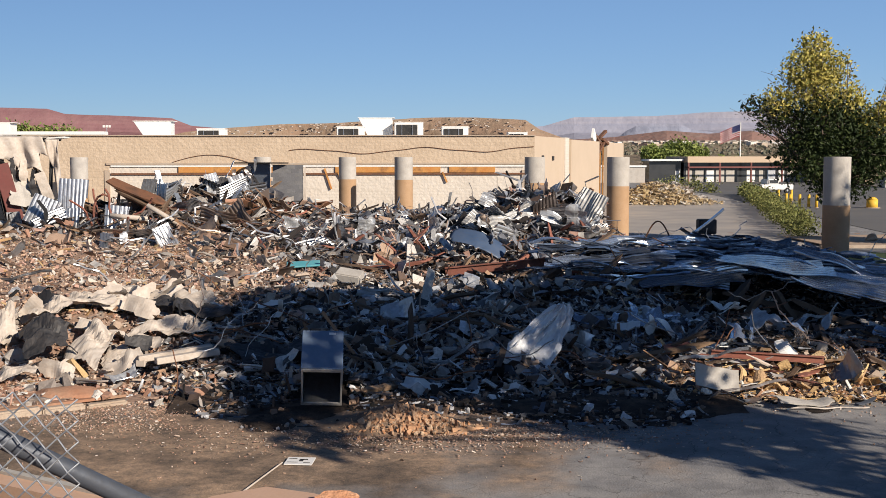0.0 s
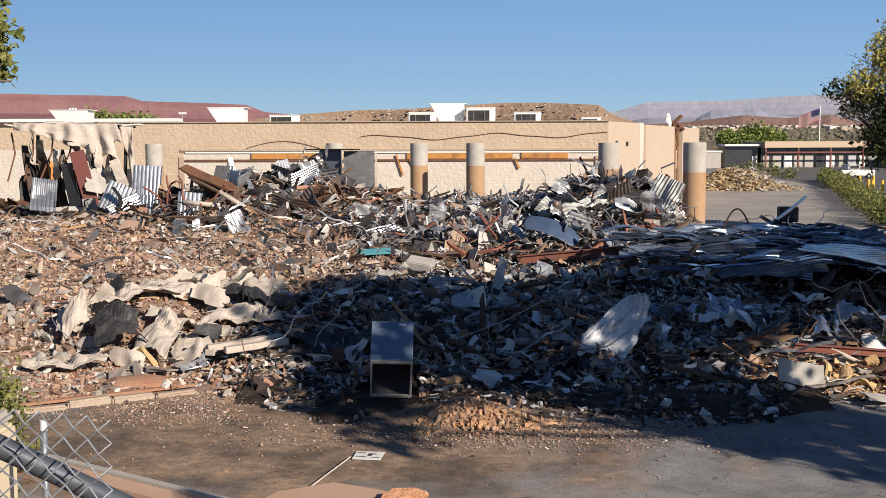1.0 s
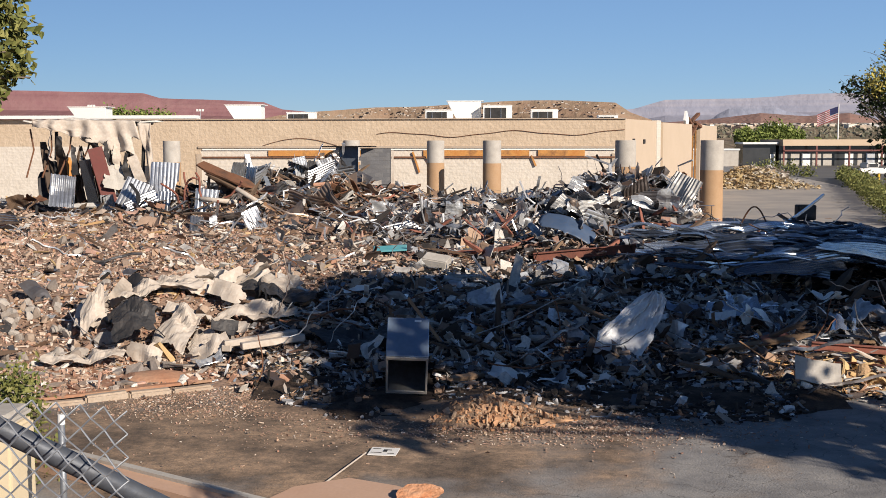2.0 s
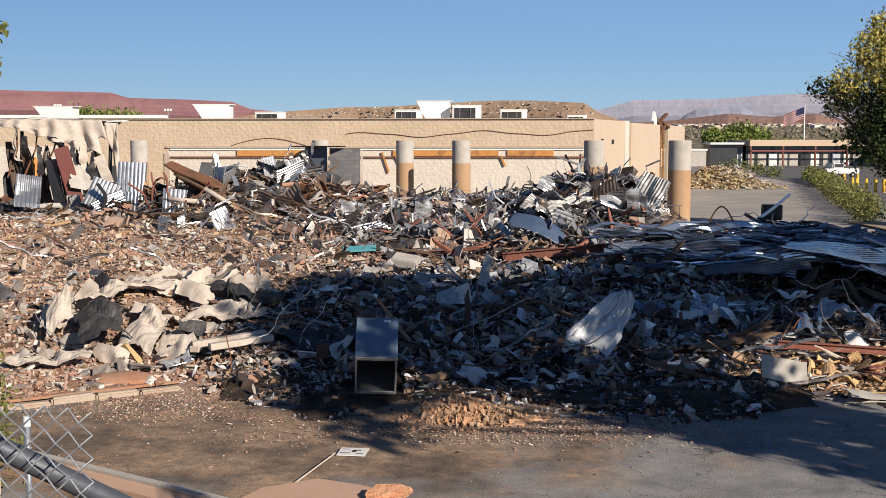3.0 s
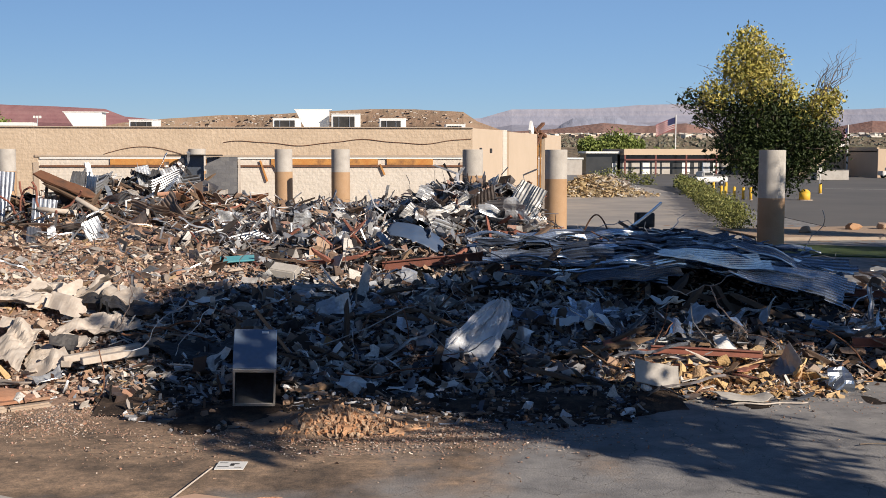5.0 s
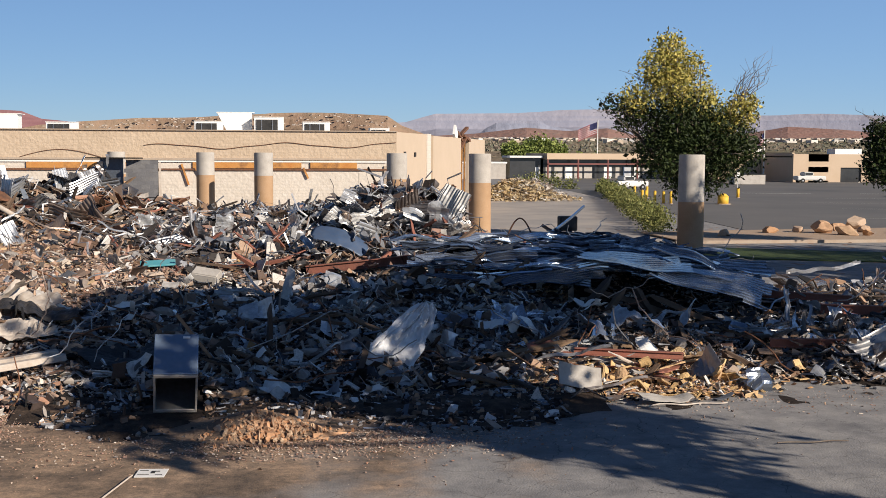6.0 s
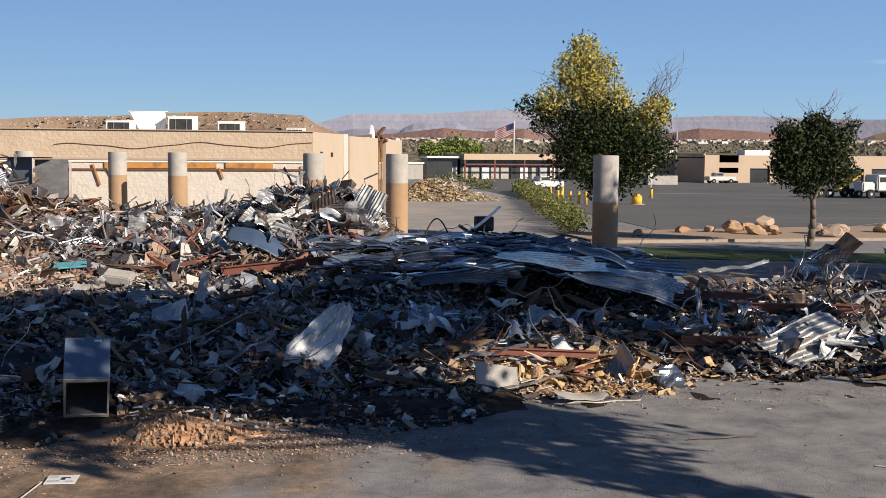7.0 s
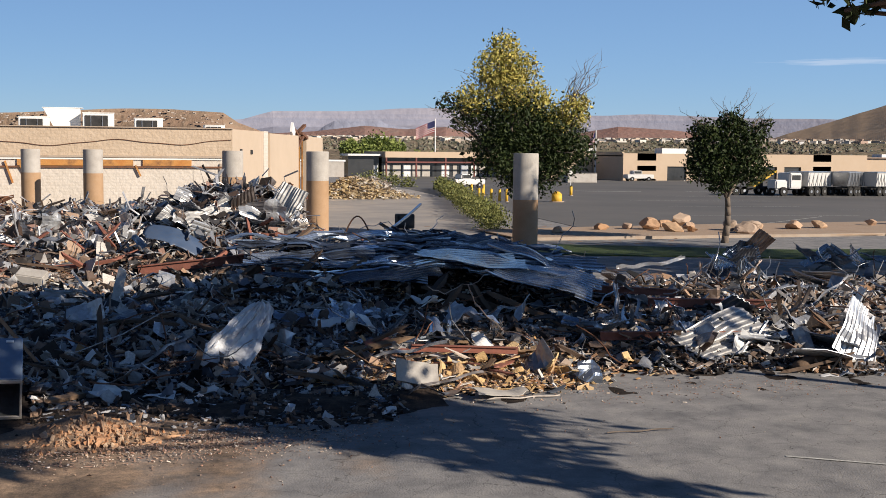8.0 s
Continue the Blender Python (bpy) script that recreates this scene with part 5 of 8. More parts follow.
def dump_trailer(x, y, rz, L, material, label):
    t = empty("dump_trailer", label, "truck", pose(x, y, 0, 0, 0, rz), "parked trucks")
    bm = bmesh.new()
    v = box(bm, L / 2, 0, 1.9, L, 2.5, 1.6)
    for q in v:
        if q.co.z < 1.5:
            q.co.x = L / 2 + (q.co.x - L / 2) * 0.86; q.co.y *= 0.75
    bevel(bm, 0.05)
    part("tub", bm, material, t)
    for i in range(7):
        bm = bmesh.new(); box(bm, L * (i + 0.5) / 7, -1.22, 1.95, 0.1, 0.1, 1.5)
        part("rib", bm, material, t)
    bm = bmesh.new(); box(bm, L / 2, 0, 2.74, L + 0.1, 2.6, 0.12)
    part("rim_rail", bm, M_GALV, t)
    bm = bmesh.new(); box(bm, L / 2, 0, 0.9, L * 0.95, 0.9, 0.25)
    part("chassis", bm, M_DARK, t)
    for wx in (0.8, 1.9, L - 1.9, L - 0.8):
        for wy in (-1.0, 1.0):
            wheel(t, wx, wy)
    return t


def tractor(x, y, rz):
    t = empty("tractor_unit", "white day-cab tractor truck parked on the lot", "truck", pose(x, y, 0, 0, 0, rz), "parked trucks")
    bm = bmesh.new(); box(bm, 2.6, 0, 1.75, 1.7, 2.3, 1.8); bevel(bm, 0.12, 2)
    cab = part("cab", bm, M_TRUCKWHITE, t)
    bm = bmesh.new(); box(bm, 2.6, 0, 2.1, 1.3, 2.36, 0.6); bevel(bm, 0.05)
    part("window", bm, M_GLASS_SHADE, cab)
    bm = bmesh.new(); box(bm, 0.9, 0, 1.3, 1.8, 1.6, 1.1); bevel(bm, 0.15, 2)
    part("hood", bm, M_TRUCKWHITE, t)
    bm = bmesh.new(); box(bm, 3.2, 0, 0.8, 6.2, 0.9, 0.25)
    part("chassis", bm, M_DARK, t)
    for wx in (0.9, 4.6, 5.7):
        for wy in (-1.0, 1.0):
            wheel(t, wx, wy)


tractor(72.6, 114.6, 8)
dump_trailer(76.2, 114.6, 20, 5.2, M_TRUCKWHITE, "white ribbed dump trailer parked on the lot")
dump_trailer(81.0, 114.0, 22, 4.4, M_GALV, "grey metal dump trailer parked on the lot")
dump_trailer(84.6, 113.6, 20, 4.4, M_TRUCKWHITE, "white ribbed dump trailer parked on the lot")
dump_trailer(88.6, 113.0, 20, 4.4, M_GALV, "grey metal dump trailer parked on the lot")
dump_trailer(92.6, 112.4, 20, 4.4, M_GALV, "grey metal dump trailer parked on the lot")
ld = empty("flatbed_trailer", "low dark trailer with a yellow ramp", "trailer", pose(68.6, 118, 0))
bm = bmesh.new(); box(bm, 3, 0, 0.85, 6, 2.2, 0.3); bevel(bm, 0.04)
part("deck", bm, M_DARK, ld)
bm = bmesh.new(); box(bm, 0, 0, 0, 4.0, 1.8, 0.2, pose(4.6, 0, 1.75, 0, -32, 0))
part("ramp", bm, M_YELLOW, ld)
bm = bmesh.new(); box(bm, 4.4, 0, 1.3, 0.3, 1.6, 0.9)
part("ramp_stand", bm, M_DARK, ld)
for wx in (0.9, 2.0, 5.0):
    wheel(ld, wx, -0.95); wheel(ld, wx, 0.95)


def small_truck(x, y, rz, label):
    t = empty("pickup_truck", label, "truck", pose(x, y, 0, 0, 0, rz), "parked pickups")
    bm = bmesh.new(); box(bm, 2.5, 0, 0.8, 5.0, 1.9, 0.7); bevel(bm, 0.1, 2)
    part("body", bm, M_TRUCKWHITE, t)
    bm = bmesh.new(); box(bm, 2.0, 0, 1.45, 1.7, 1.7, 0.7); bevel(bm, 0.15, 2)
    cab = part("cab", bm, M_TRUCKWHITE, t)
    bm = bmesh.new(); box(bm, 2.0, 0, 1.5, 1.3, 1.74, 0.4)
    part("window", bm, M_GLASS_SHADE, cab)
    for wx in (0.9, 4.0):
        for wy in (-0.85, 0.85):
            wheel(t, wx, wy, 0.38, 0.25)


small_truck(85.5, 180, 0, "white pickup parked before the far store")
# pickup shape stands in for a small skid-steer-like machine
small_truck(43.2, 143, 20, "white pickup shape standing for a small machine by the drive")
dm = empty("dumpster", "grey steel dumpster on the far lot", "dumpster", pose(69.5, 168, 0))
bm = bmesh.new(); box(bm, 2.5, 0, 0.8, 5, 2, 1.5); bevel(bm, 0.05)
part("bin", bm, M_COLTOP, dm)
bm = bmesh.new(); box(bm, 2.5, 0, 1.6, 5.1, 2.1, 0.12)
part("lid", bm, M_DARK, dm)

M_YELLOWHEAP = mat("yellow splintered boards", [(0.50, 0.38, 0.20), (0.56, 0.46, 0.30), (0.36, 0.26, 0.15), (0.60, 0.55, 0.48), (0.22, 0.17, 0.12), (0.44, 0.32, 0.18)], 0.9, source="island", interp="CONSTANT", scale=2, fine=20)
# rubble heap of the neighbouring plot, and one by the far store
rng = np.random.RandomState(81)
for nm, cx, cy, rx_, ry_, hh, n_, m_ in (("yellow_debris_heap", 24.3, 114, 4.3, 4.0, 2.1, 4600, M_YELLOWHEAP), ("far_debris_heap", 104, 179, 6, 2, 1.3, 350, M_PALE), ("grey_debris_heap", 28, 122, 3.2, 3.0, 1.9, 700, M_PALE)):
    q = rng.normal(0, 0.5, (n_, 2))
    e = np.exp(-(q ** 2).sum(1) * 1.4)
    pos = np.c_[cx + q[:, 0] * rx_, cy + q[:, 1] * ry_, e * hh * rng.uniform(0.3, 1, n_)]
    scraps(nm, pos, dimset(n_, 82, 0.30, 0.13, 0.05, 0.6), m_, "heap of splintered debris on the ground", 0.5, 0.3, 0.05, 2, seed=83, category="debris heap")

# far light masts
for x, y, h_ in ((-108, 300, 13.6), (-79, 300, 12.4)):
    lm = empty("light_mast", "far floodlight mast above the roofs", "mast", pose(x, y, 0), "light masts")
    bm = bmesh.new(); cyl(bm, (0, 0, 0), (0, 0, h_), 0.14, 0.1, 8)
    part("pole", bm, M_GALV, lm)
    for k in (-1, 0, 1):
        bm = bmesh.new(); box(bm, k * 0.75, 0, h_ + 0.2, 0.5, 0.3, 0.6)
        part("floodlight", bm, M_WHITE, lm)
# flags
M_FLAGR = mat("flag red", [(0.45, 0.06, 0.07), (0.52, 0.09, 0.09)], 0.8, scale=2, fine=20, bump=0)
M_FLAGW = mat("flag white", [(0.72, 0.72, 0.72), (0.80, 0.80, 0.80)], 0.8, scale=2, fine=20, bump=0)
M_FLAGB = mat("flag blue", [(0.04, 0.05, 0.16), (0.06, 0.07, 0.20)], 0.8, scale=2, fine=20, bump=0)


def flag(x, y, h, w, t, droop):
    f = empty("flagpole", "white pole flying a striped flag", "flagpole", pose(x, y, 0), "flagpoles")
    bm = bmesh.new(); cyl(bm, (0, 0, 0), (0, 0, h), 0.16, 0.09, 10)
    part("pole", bm, M_WHITE, f)

    def cloth(u0, u1, v0, v1, m_, nm, off):
        bm = bmesh.new()
        nu, nv = 12, 2
        vs = [[bm.verts.new((-(u0 + (u1 - u0) * i / nu) * w, off + 0.25 * math.sin((u0 + (u1 - u0) * i / nu) * 9) * (u0 + (u1 - u0) * i / nu), h - 0.4 - t * (v0 + (v1 - v0) * j / nv) - droop * (u0 + (u1 - u0) * i / nu) ** 1.2)) for j in range(nv + 1)] for i in range(nu + 1)]
        for i in range(nu):
            for j in range(nv):
                bm.faces.new((vs[i][j], vs[i + 1][j], vs[i + 1][j + 1], vs[i][j + 1]))
        bmesh.ops.solidify(bm, geom=bm.faces[:], thickness=0.02)
        part(nm, bm, m_, f)
    for k in range(13):
        cloth(0.42 if k < 7 else 0.0, 1, k / 13, (k + 1) / 13, M_FLAGR if k % 2 == 0 else M_FLAGW, "stripe", 0)
    cloth(0, 0.42, 0, 7 / 13, M_FLAGB, "canton", 0)


flag(63.4, 221.1, 11.3, 3.9, 2.3, 1.6)
flag(85.2, 191.9, 8.9, 1.2, 1.6, 1.4)

# ---- roof-top units on the store ----
def roof_unit(x0, x1, y, z1, kind, label):
    u = empty("rooftop_unit", label, "air conditioner", pose((x0 + x1) / 2, y, 5.6), "rooftop units")
    w, h = x1 - x0, z1 - 5.6
    bm = bmesh.new()
    v = box(bm, 0, 0.8, h / 2, w, 1.6, h)
    if kind == "hood":
        for q in v:
            if q.co.z < 0.1:
                q.co.x = q.co.x * 0.55 + w * 0.16
            elif q.co.x > 0:
                q.co.x -= 0.06 * w
    bevel(bm, 0.03)
    part("casing", bm, M_WHITE, u)
    if kind != "hood":
        bm = bmesh.new(); box(bm, -w * 0.06, -0.03, h * 0.62, w * 0.72, 0.1, h * 0.55)
        c = part("coil", bm, M_DARK, u, "dark condenser coil")
        for k in range(2):
            bm = bmesh.new(); box(bm, -w * 0.06 + (k - 0.5) * w * 0.36, -0.1, h * 0.62, 0.04, 0.06, h * 0.55)
            part("divider", bm, M_GALV, c)
    bm = bmesh.new(); box(bm, 0, 0.8, h + 0.02, w * 1.02, 1.66, 0.05)
    part("lid", bm, M_WHITE, u)


# ---- left wing roof edge and the wall beyond
roof_unit(-21.3, -18.3, 88, 7.32, "hood", "white flared intake hood on the roof")
roof_unit(-16.5, -14.4, 88, 6.74, "coil", "white packaged unit with dark coil")
roof_unit(-5.9, -3.8, 89, 6.92, "coil", "white packaged unit with dark coil")
roof_unit(-4.3, -1.45, 90.5, 7.65, "hood", "tall white exhaust hood on the roof")
roof_unit(-1.45, 0.8, 89.5, 7.28, "coil", "white packaged unit with large dark coils")
roof_unit(2.25, 4.3, 89, 6.92, "coil", "white packaged unit with dark coil")
roof_unit(7.4, 8.9, 89, 6.48, "flat", "low white roof unit")
roof_unit(-33.6, -30.4, 88, 7.2, "hood", "white flared intake hood on the roof")
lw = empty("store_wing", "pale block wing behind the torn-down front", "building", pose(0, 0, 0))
bm = bmesh.new(); box(bm, -36, WY + 0.6, 2.1, 18.6, 0.3, 4.2)
part("lower_wall", bm, M_SPLITPALE, lw)
bm = bmesh.new(); box(bm, -36, WY + 0.6, 5.15, 18.6, 0.3, 1.9)
part("upper_wall", bm, M_SPLIT, lw)
bm = bmesh.new(); box(bm, -31, WY + 0.45, 6.25, 19.5, 1.2, 0.22, Matrix.Rotation(0, 4, "Z"))
part("roof_edge", bm, M_WHITE, lw, "white roof edge strip")
bm = bmesh.new(); box(bm, -36, WY + 10.5, 5.5, 18.6, 19.4, 0.2)
part("roof", bm, M_PALE, lw)
# cable sagging along the wall
bm = bmesh.new()
pts = [Vector((-8.6 + 17 * i / 60, WY - 0.06, 4.95 + 0.17 * math.sin(i * 0.22 + 0.6) + 0.004 * i + 0.03 * math.sin(i * 0.61))) for i in range(61)]
tube(bm, pts, 0.022)
tagged(mesh_ob("cable", bm, M_RUST), "loose dark cable drooping along the block wall", "cable")
bm = bmesh.new()
pts = [Vector((-16.6 + 5.2 * i / 20, WY - 0.06, 4.25 + 0.5 * math.sin(i * 0.157))) for i in range(21)]
tube(bm, pts, 0.02)
tagged(mesh_ob("cable", bm, M_RUST), "loose dark cable bowed along the block wall", "cable")

# ---- debris: kinds of pieces ----
M_CANVAS = mat("dirty white membrane", [(0.40, 0.335, 0.28), (0.55, 0.49, 0.425), (0.65, 0.605, 0.55)], 0.85, scale=1.6, fine=11, bump=0.4, dirt=0.5, dirt_color=(0.34, 0.24, 0.17))
M_BLACKTARP = mat("black roofing felt", [(0.02, 0.021, 0.024), (0.045, 0.046, 0.05)], 0.55, scale=2, fine=15, bump=0.3, dirt=0.3, dirt_color=(0.14, 0.11, 0.09))
M_TIMBER = mat("scorched timber", [(0.10, 0.065, 0.045), (0.20, 0.13, 0.085), (0.06, 0.045, 0.038), (0.30, 0.19, 0.11)], 0.88, source="object", scale=2.0, fine=26, bump=0.4, dirt=0.4)
M_REDBEAM = mat("red oxide beam", [(0.24, 0.085, 0.06), (0.30, 0.12, 0.085), (0.18, 0.07, 0.055)], 0.75, 0.1, scale=1.5, fine=18, bump=0.2, dirt=0.4, dirt_color=(0.10, 0.07, 0.05))
M_BOARD = mat("wallboard sheet", [(0.60, 0.57, 0.53), (0.46, 0.44, 0.42), (0.70, 0.67, 0.62), (0.34, 0.33, 0.33)], 0.85, source="object", scale=2.0, fine=18, bump=0.15, dirt=0.5, dirt_color=(0.14, 0.11, 0.09))
M_SCRAP = mat("crumpled steel sheet", [(0.58, 0.60, 0.63), (0.27, 0.28, 0.30), (0.72, 0.74, 0.76), (0.15, 0.155, 0.17), (0.36, 0.265, 0.205)], 0.3, 0.5, source="object", scale=1.5, fine=12, bump=0.2, dirt=0.45, dirt_color=(0.14, 0.10, 0.075), spec=0.5)
M_CONC = mat("broken concrete", [(0.34, 0.31, 0.28), (0.44, 0.40, 0.36), (0.26, 0.22, 0.19), (0.42, 0.31, 0.23)], 0.93, source="object", scale=3.0, fine=22, bump=0.5, dirt=0.4, dirt_color=(0.15, 0.11, 0.085))
M_HOOD = mat("blue enamel panel", [(0.045, 0.075, 0.14), (0.07, 0.11, 0.19)], 0.45, 0.0, scale=1.2, fine=10, bump=0.1, dirt=0.3, dirt_color=(0.10, 0.09, 0.08), spec=0.5)
M_TEAL = mat("teal painted board", [(0.08, 0.32, 0.38), (0.12, 0.40, 0.46)], 0.6, scale=2, fine=16, bump=0.1, dirt=0.3, dirt_color=(0.3, 0.26, 0.2))
# blue of the reflected sky is put into the enamel colour
M_CABINET = mat("appliance enamel tinted sky blue", [(0.20, 0.27, 0.38), (0.24, 0.32, 0.44)], 0.22, 0.5, scale=1.5, fine=14, bump=0.06, dirt=0.2, dirt_color=(0.10, 0.09, 0.08), spec=0.5)
M_YELLOWFOAM = mat("tan wood bits", [(0.58, 0.33, 0.14), (0.12, 0.085, 0.065), (0.66, 0.44, 0.21), (0.36, 0.22, 0.14), (0.76, 0.70, 0.62), (0.46, 0.27, 0.17), (0.20, 0.13, 0.09), (0.64, 0.46, 0.26)], 0.95, source="island", interp="CONSTANT", scale=4, fine=30, bump=0.5, dirt=0.3)


def thicken(bm, t):
    """Gives a sheet an underside and rim, each point moved along its own normal."""
    bm.normal_update()
    vs, fs, rim = bm.verts[:], bm.faces[:], [e for e in bm.edges if e.is_boundary]
    low = {v: bm.verts.new(v.co - v.normal * t) for v in vs}
    for f in fs:
        bm.faces.new([low[v] for v in reversed(f.verts)])
    for e in rim:
        lp = e.link_loops[0]
        a, b = lp.vert, lp.link_loop_next.vert
        bm.faces.new((b, a, low[a], low[b]))


def grid_sheet(L, W, nl, nw, fn, thick=0.006):
    """A thin sheet over [-L/2, L/2] x [-W/2, W/2], shaped by fn(u, v) -> (x, y, z) or None where torn away."""
    bm = bmesh.new()
    g = [[None] * (nw + 1) for _ in range(nl + 1)]
    for i in range(nl + 1):
        for j in range(nw + 1):
            q = fn(L * (i / nl - 0.5), W * (j / nw - 0.5))
            g[i][j] = bm.verts.new(q) if q is not None else None
    for i in range(nl):
        for j in range(nw):
            c = (g[i][j], g[i + 1][j], g[i + 1][j + 1], g[i][j + 1])
            k = [v for v in c if v is not None]
            if len(k) >= 3:
                bm.faces.new(k)
    bmesh.ops.delete(bm, geom=[v for v in bm.verts if not v.link_faces], context="VERTS")
    if thick:
        thicken(bm, thick)
    return bm


def corrugated(L, W, seed, pitch=0.15, amp=0.03, bend=0.3, twist=0.2, torn=0.12):
    """Ribbed sheet, ribs along x, bent and buckled."""
    o = Vector((seed * 3.7, seed * 1.3, 0))
    nw = max(8, int(W / pitch * 6))
    nl = max(10, int(L / 0.22))

    def fn(u, v):
        e = noise.noise(Vector((u * 1.3, v * 2.2, seed)) + o)
        if abs(u) > L / 2 * (1 - torn * (0.5 + noise.noise(Vector((v * 2.3, seed, 0))))) or (abs(v) > W * 0.42 and e > 0.35):
            return None
        ph = (v / pitch) % 1.0
        rib = amp * (1 if ph < 0.3 else (1 - (ph - 0.3) / 0.15 if ph < 0.45 else (0 if ph < 0.85 else (ph - 0.85) / 0.15)))
        flat = 0.5 + 0.5 * noise.noise(Vector((u * 0.8, v * 0.8, seed + 5)))
        z = rib * (0.5 + flat) + bend * (0.6 * noise.noise(Vector((u * 0.55, v * 0.3, seed + 2))) + 0.65 * abs(noise.noise(Vector((u * 0.7 + v * 0.4, v * 0.6, seed + 3)))) + 0.15 * abs(noise.noise(Vector((u * 2.3, v * 1.4 - u * 0.5, seed + 6))))) + twist * u * v / max(L, W)
        return (u, v + 0.08 * bend * e, z)
    return grid_sheet(L, W, nl, nw, fn, 0.008)


def crumple(L, W, seed, amp=0.15, torn=0.25, thick=0.006, res=0.08):
    """Creased, torn sheet with sharp folds."""
    rnd = random.Random(seed)
    folds = [(Vector((rnd.gauss(0, 1), rnd.gauss(0, 1))).normalized(), rnd.uniform(-0.4, 0.4) * max(L, W), rnd.uniform(-1, 1)) for k in range(6)]

    def fn(u, v):
        r = max(abs(u) / (L / 2), abs(v) / (W / 2))
        if r > 1 - torn * (0.5 + 1.1 * noise.noise(Vector((u * 2.6, v * 2.6, seed * 2.1)))):
            return None
        z = 0
        for d, off, k in folds:
            z += k * abs(d.x * u + d.y * v - off) * amp * 1.6
        z += amp * 0.5 * noise.noise(Vector((u * 3, v * 3, seed)))
        return (u, v, z)
    return grid_sheet(L, W, max(5, int(L / res)), max(5, int(W / res)), fn, thick)


def chunk(sx, sy, sz, seed, sub=2):
    bm = bmesh.new()
    bmesh.ops.create_icosphere(bm, subdivisions=sub, radius=1)
    rnd = random.Random(seed)
    planes = [(Vector((rnd.gauss(0, 1), rnd.gauss(0, 1), rnd.gauss(0, 1))).normalized(), rnd.uniform(0.4, 0.75)) for k in range(10)]
    for v in bm.verts:
        for nrm, dd in planes:
            e = v.co.dot(nrm) - dd
            if e > 0:
                v.co -= nrm * e
        v.co += v.co.normalized() * 0.06 * noise.noise(v.co * 4 + Vector((seed, 0, 0)))
        v.co = Vector((v.co.x * sx, v.co.y * sy, v.co.z * sz))
    return bm


def timber(L, w, h, seed):
    bm = bmesh.new()
    rnd = random.Random(seed)
    n = 8
    rings = []
    for i in range(n + 1):
        x = L * (i / n - 0.5)
        s = 1.0 if 0 < i < n else rnd.uniform(0.4, 0.9)
        rings.append([bm.verts.new((x + rnd.uniform(-0.02, 0.02) * (6 if i in (0, n) else 1), a * w / 2 * s + 0.01 * rnd.uniform(-1, 1), b * h / 2 * s + 0.01 * rnd.uniform(-1, 1) + 0.02 * L * math.sin(i * 0.5 + seed))) for a, b in ((-1, -1), (1, -1), (1, 1), (-1, 1))])
    for a, b in zip(rings[:-1], rings[1:]):
        for k in range(4):
            bm.faces.new((a[k], a[(k + 1) % 4], b[(k + 1) % 4], b[k]))
    bm.faces.new(rings[0][::-1]); bm.faces.new(rings[-1])
    return bm


def bent_rod(L, r, seed, curl=0.5):
    rnd = random.Random(seed)
    d = Vector((1, 0, 0)); p = Vector((-L / 2, 0, 0)); pts = [p.copy()]
    for i in range(9):
        d = (d + Vector((rnd.gauss(0, curl), rnd.gauss(0, curl), rnd.gauss(0, curl * 0.6))) * 0.5).normalized()
        p = p + d * L / 9
        pts.append(p.copy())
    bm = bmesh.new()
    tube(bm, pts, r, 6)
    return bm


def channel(L, w, h, t, seed, bend=0.2):
    """U-shaped steel stud, kinked."""
    bm = bmesh.new()
    n = 10
    prof = [(-w / 2, h), (-w / 2, 0), (w / 2, 0), (w / 2, h), (w / 2 - t, h), (w / 2 - t, t), (-w / 2 + t, t), (-w / 2 + t, h)]
    rings = []
    for i in range(n + 1):
        u = i / n - 0.5
        oy = bend * L * 0.3 * noise.noise(Vector((u * 3, seed, 0))); oz = bend * L * 0.3 * noise.noise(Vector((u * 3, seed, 7)))
        tw = bend * 2 * noise.noise(Vector((u * 2, seed, 3)))
        rings.append([bm.verts.new((u * L, oy + a * math.cos(tw) - b * math.sin(tw), oz + a * math.sin(tw) + b * math.cos(tw))) for a, b in prof])
    for a, b in zip(rings[:-1], rings[1:]):
        for k in range(8):
            bm.faces.new((a[k], b[k], b[(k + 1) % 8], a[(k + 1) % 8]))
    return bm


def thing(name, bm, material, label, category, m=None, group="", smooth=False):
    ob = mesh_ob(name, bm, material, smooth)
    if m is not None:
        ob.matrix_world = m
    return tagged(ob, label, category, group)


def strew(name, meshes, n, weight, seed, material, label, category, group, lift=0.1, tilt=25, smin=0.7, smax=1.3, y1=60, x0=-28):
    """n loose pieces of one kind over the heap; the pieces share a few meshes."""
    data = []
    for bm in meshes:
        me = bpy.data.meshes.new(name)
        bm.to_mesh(me); bm.free()
        me.materials.append(material)
        data.append(me)
    rnd = random.Random(seed)
    for x, y, z in spread(n, weight, seed, x0=x0, y1=y1):
        if (abs(x + 1.75) < 1.1 and y < 21.8) or (abs(x - 9.0) < 1.9 and 26.4 < y < 29):
            continue
        ob = new(name, rnd.choice(data))
        s = rnd.uniform(smin, smax)
        ob.matrix_world = pose(x, y, z + lift * s, rnd.gauss(0, tilt), rnd.gauss(0, tilt), rnd.uniform(0, 360)) @ Matrix.Diagonal((s, s, s, 1))
        tagged(ob, label, category, group)


w_mid = lambda x, y: 0.03 + 0.97 * step(x, -6 + 0.2 * (y - 24), -1 + 0.2 * (y - 24))
w_mback = lambda x, y: 0.05 + 0.95 * np.clip(step(y, 36, 44) * step(x, -17, -12) + 0.2 * step(x, 8, 12) + 0.25 * step(x, -3, 1), 0, 1)
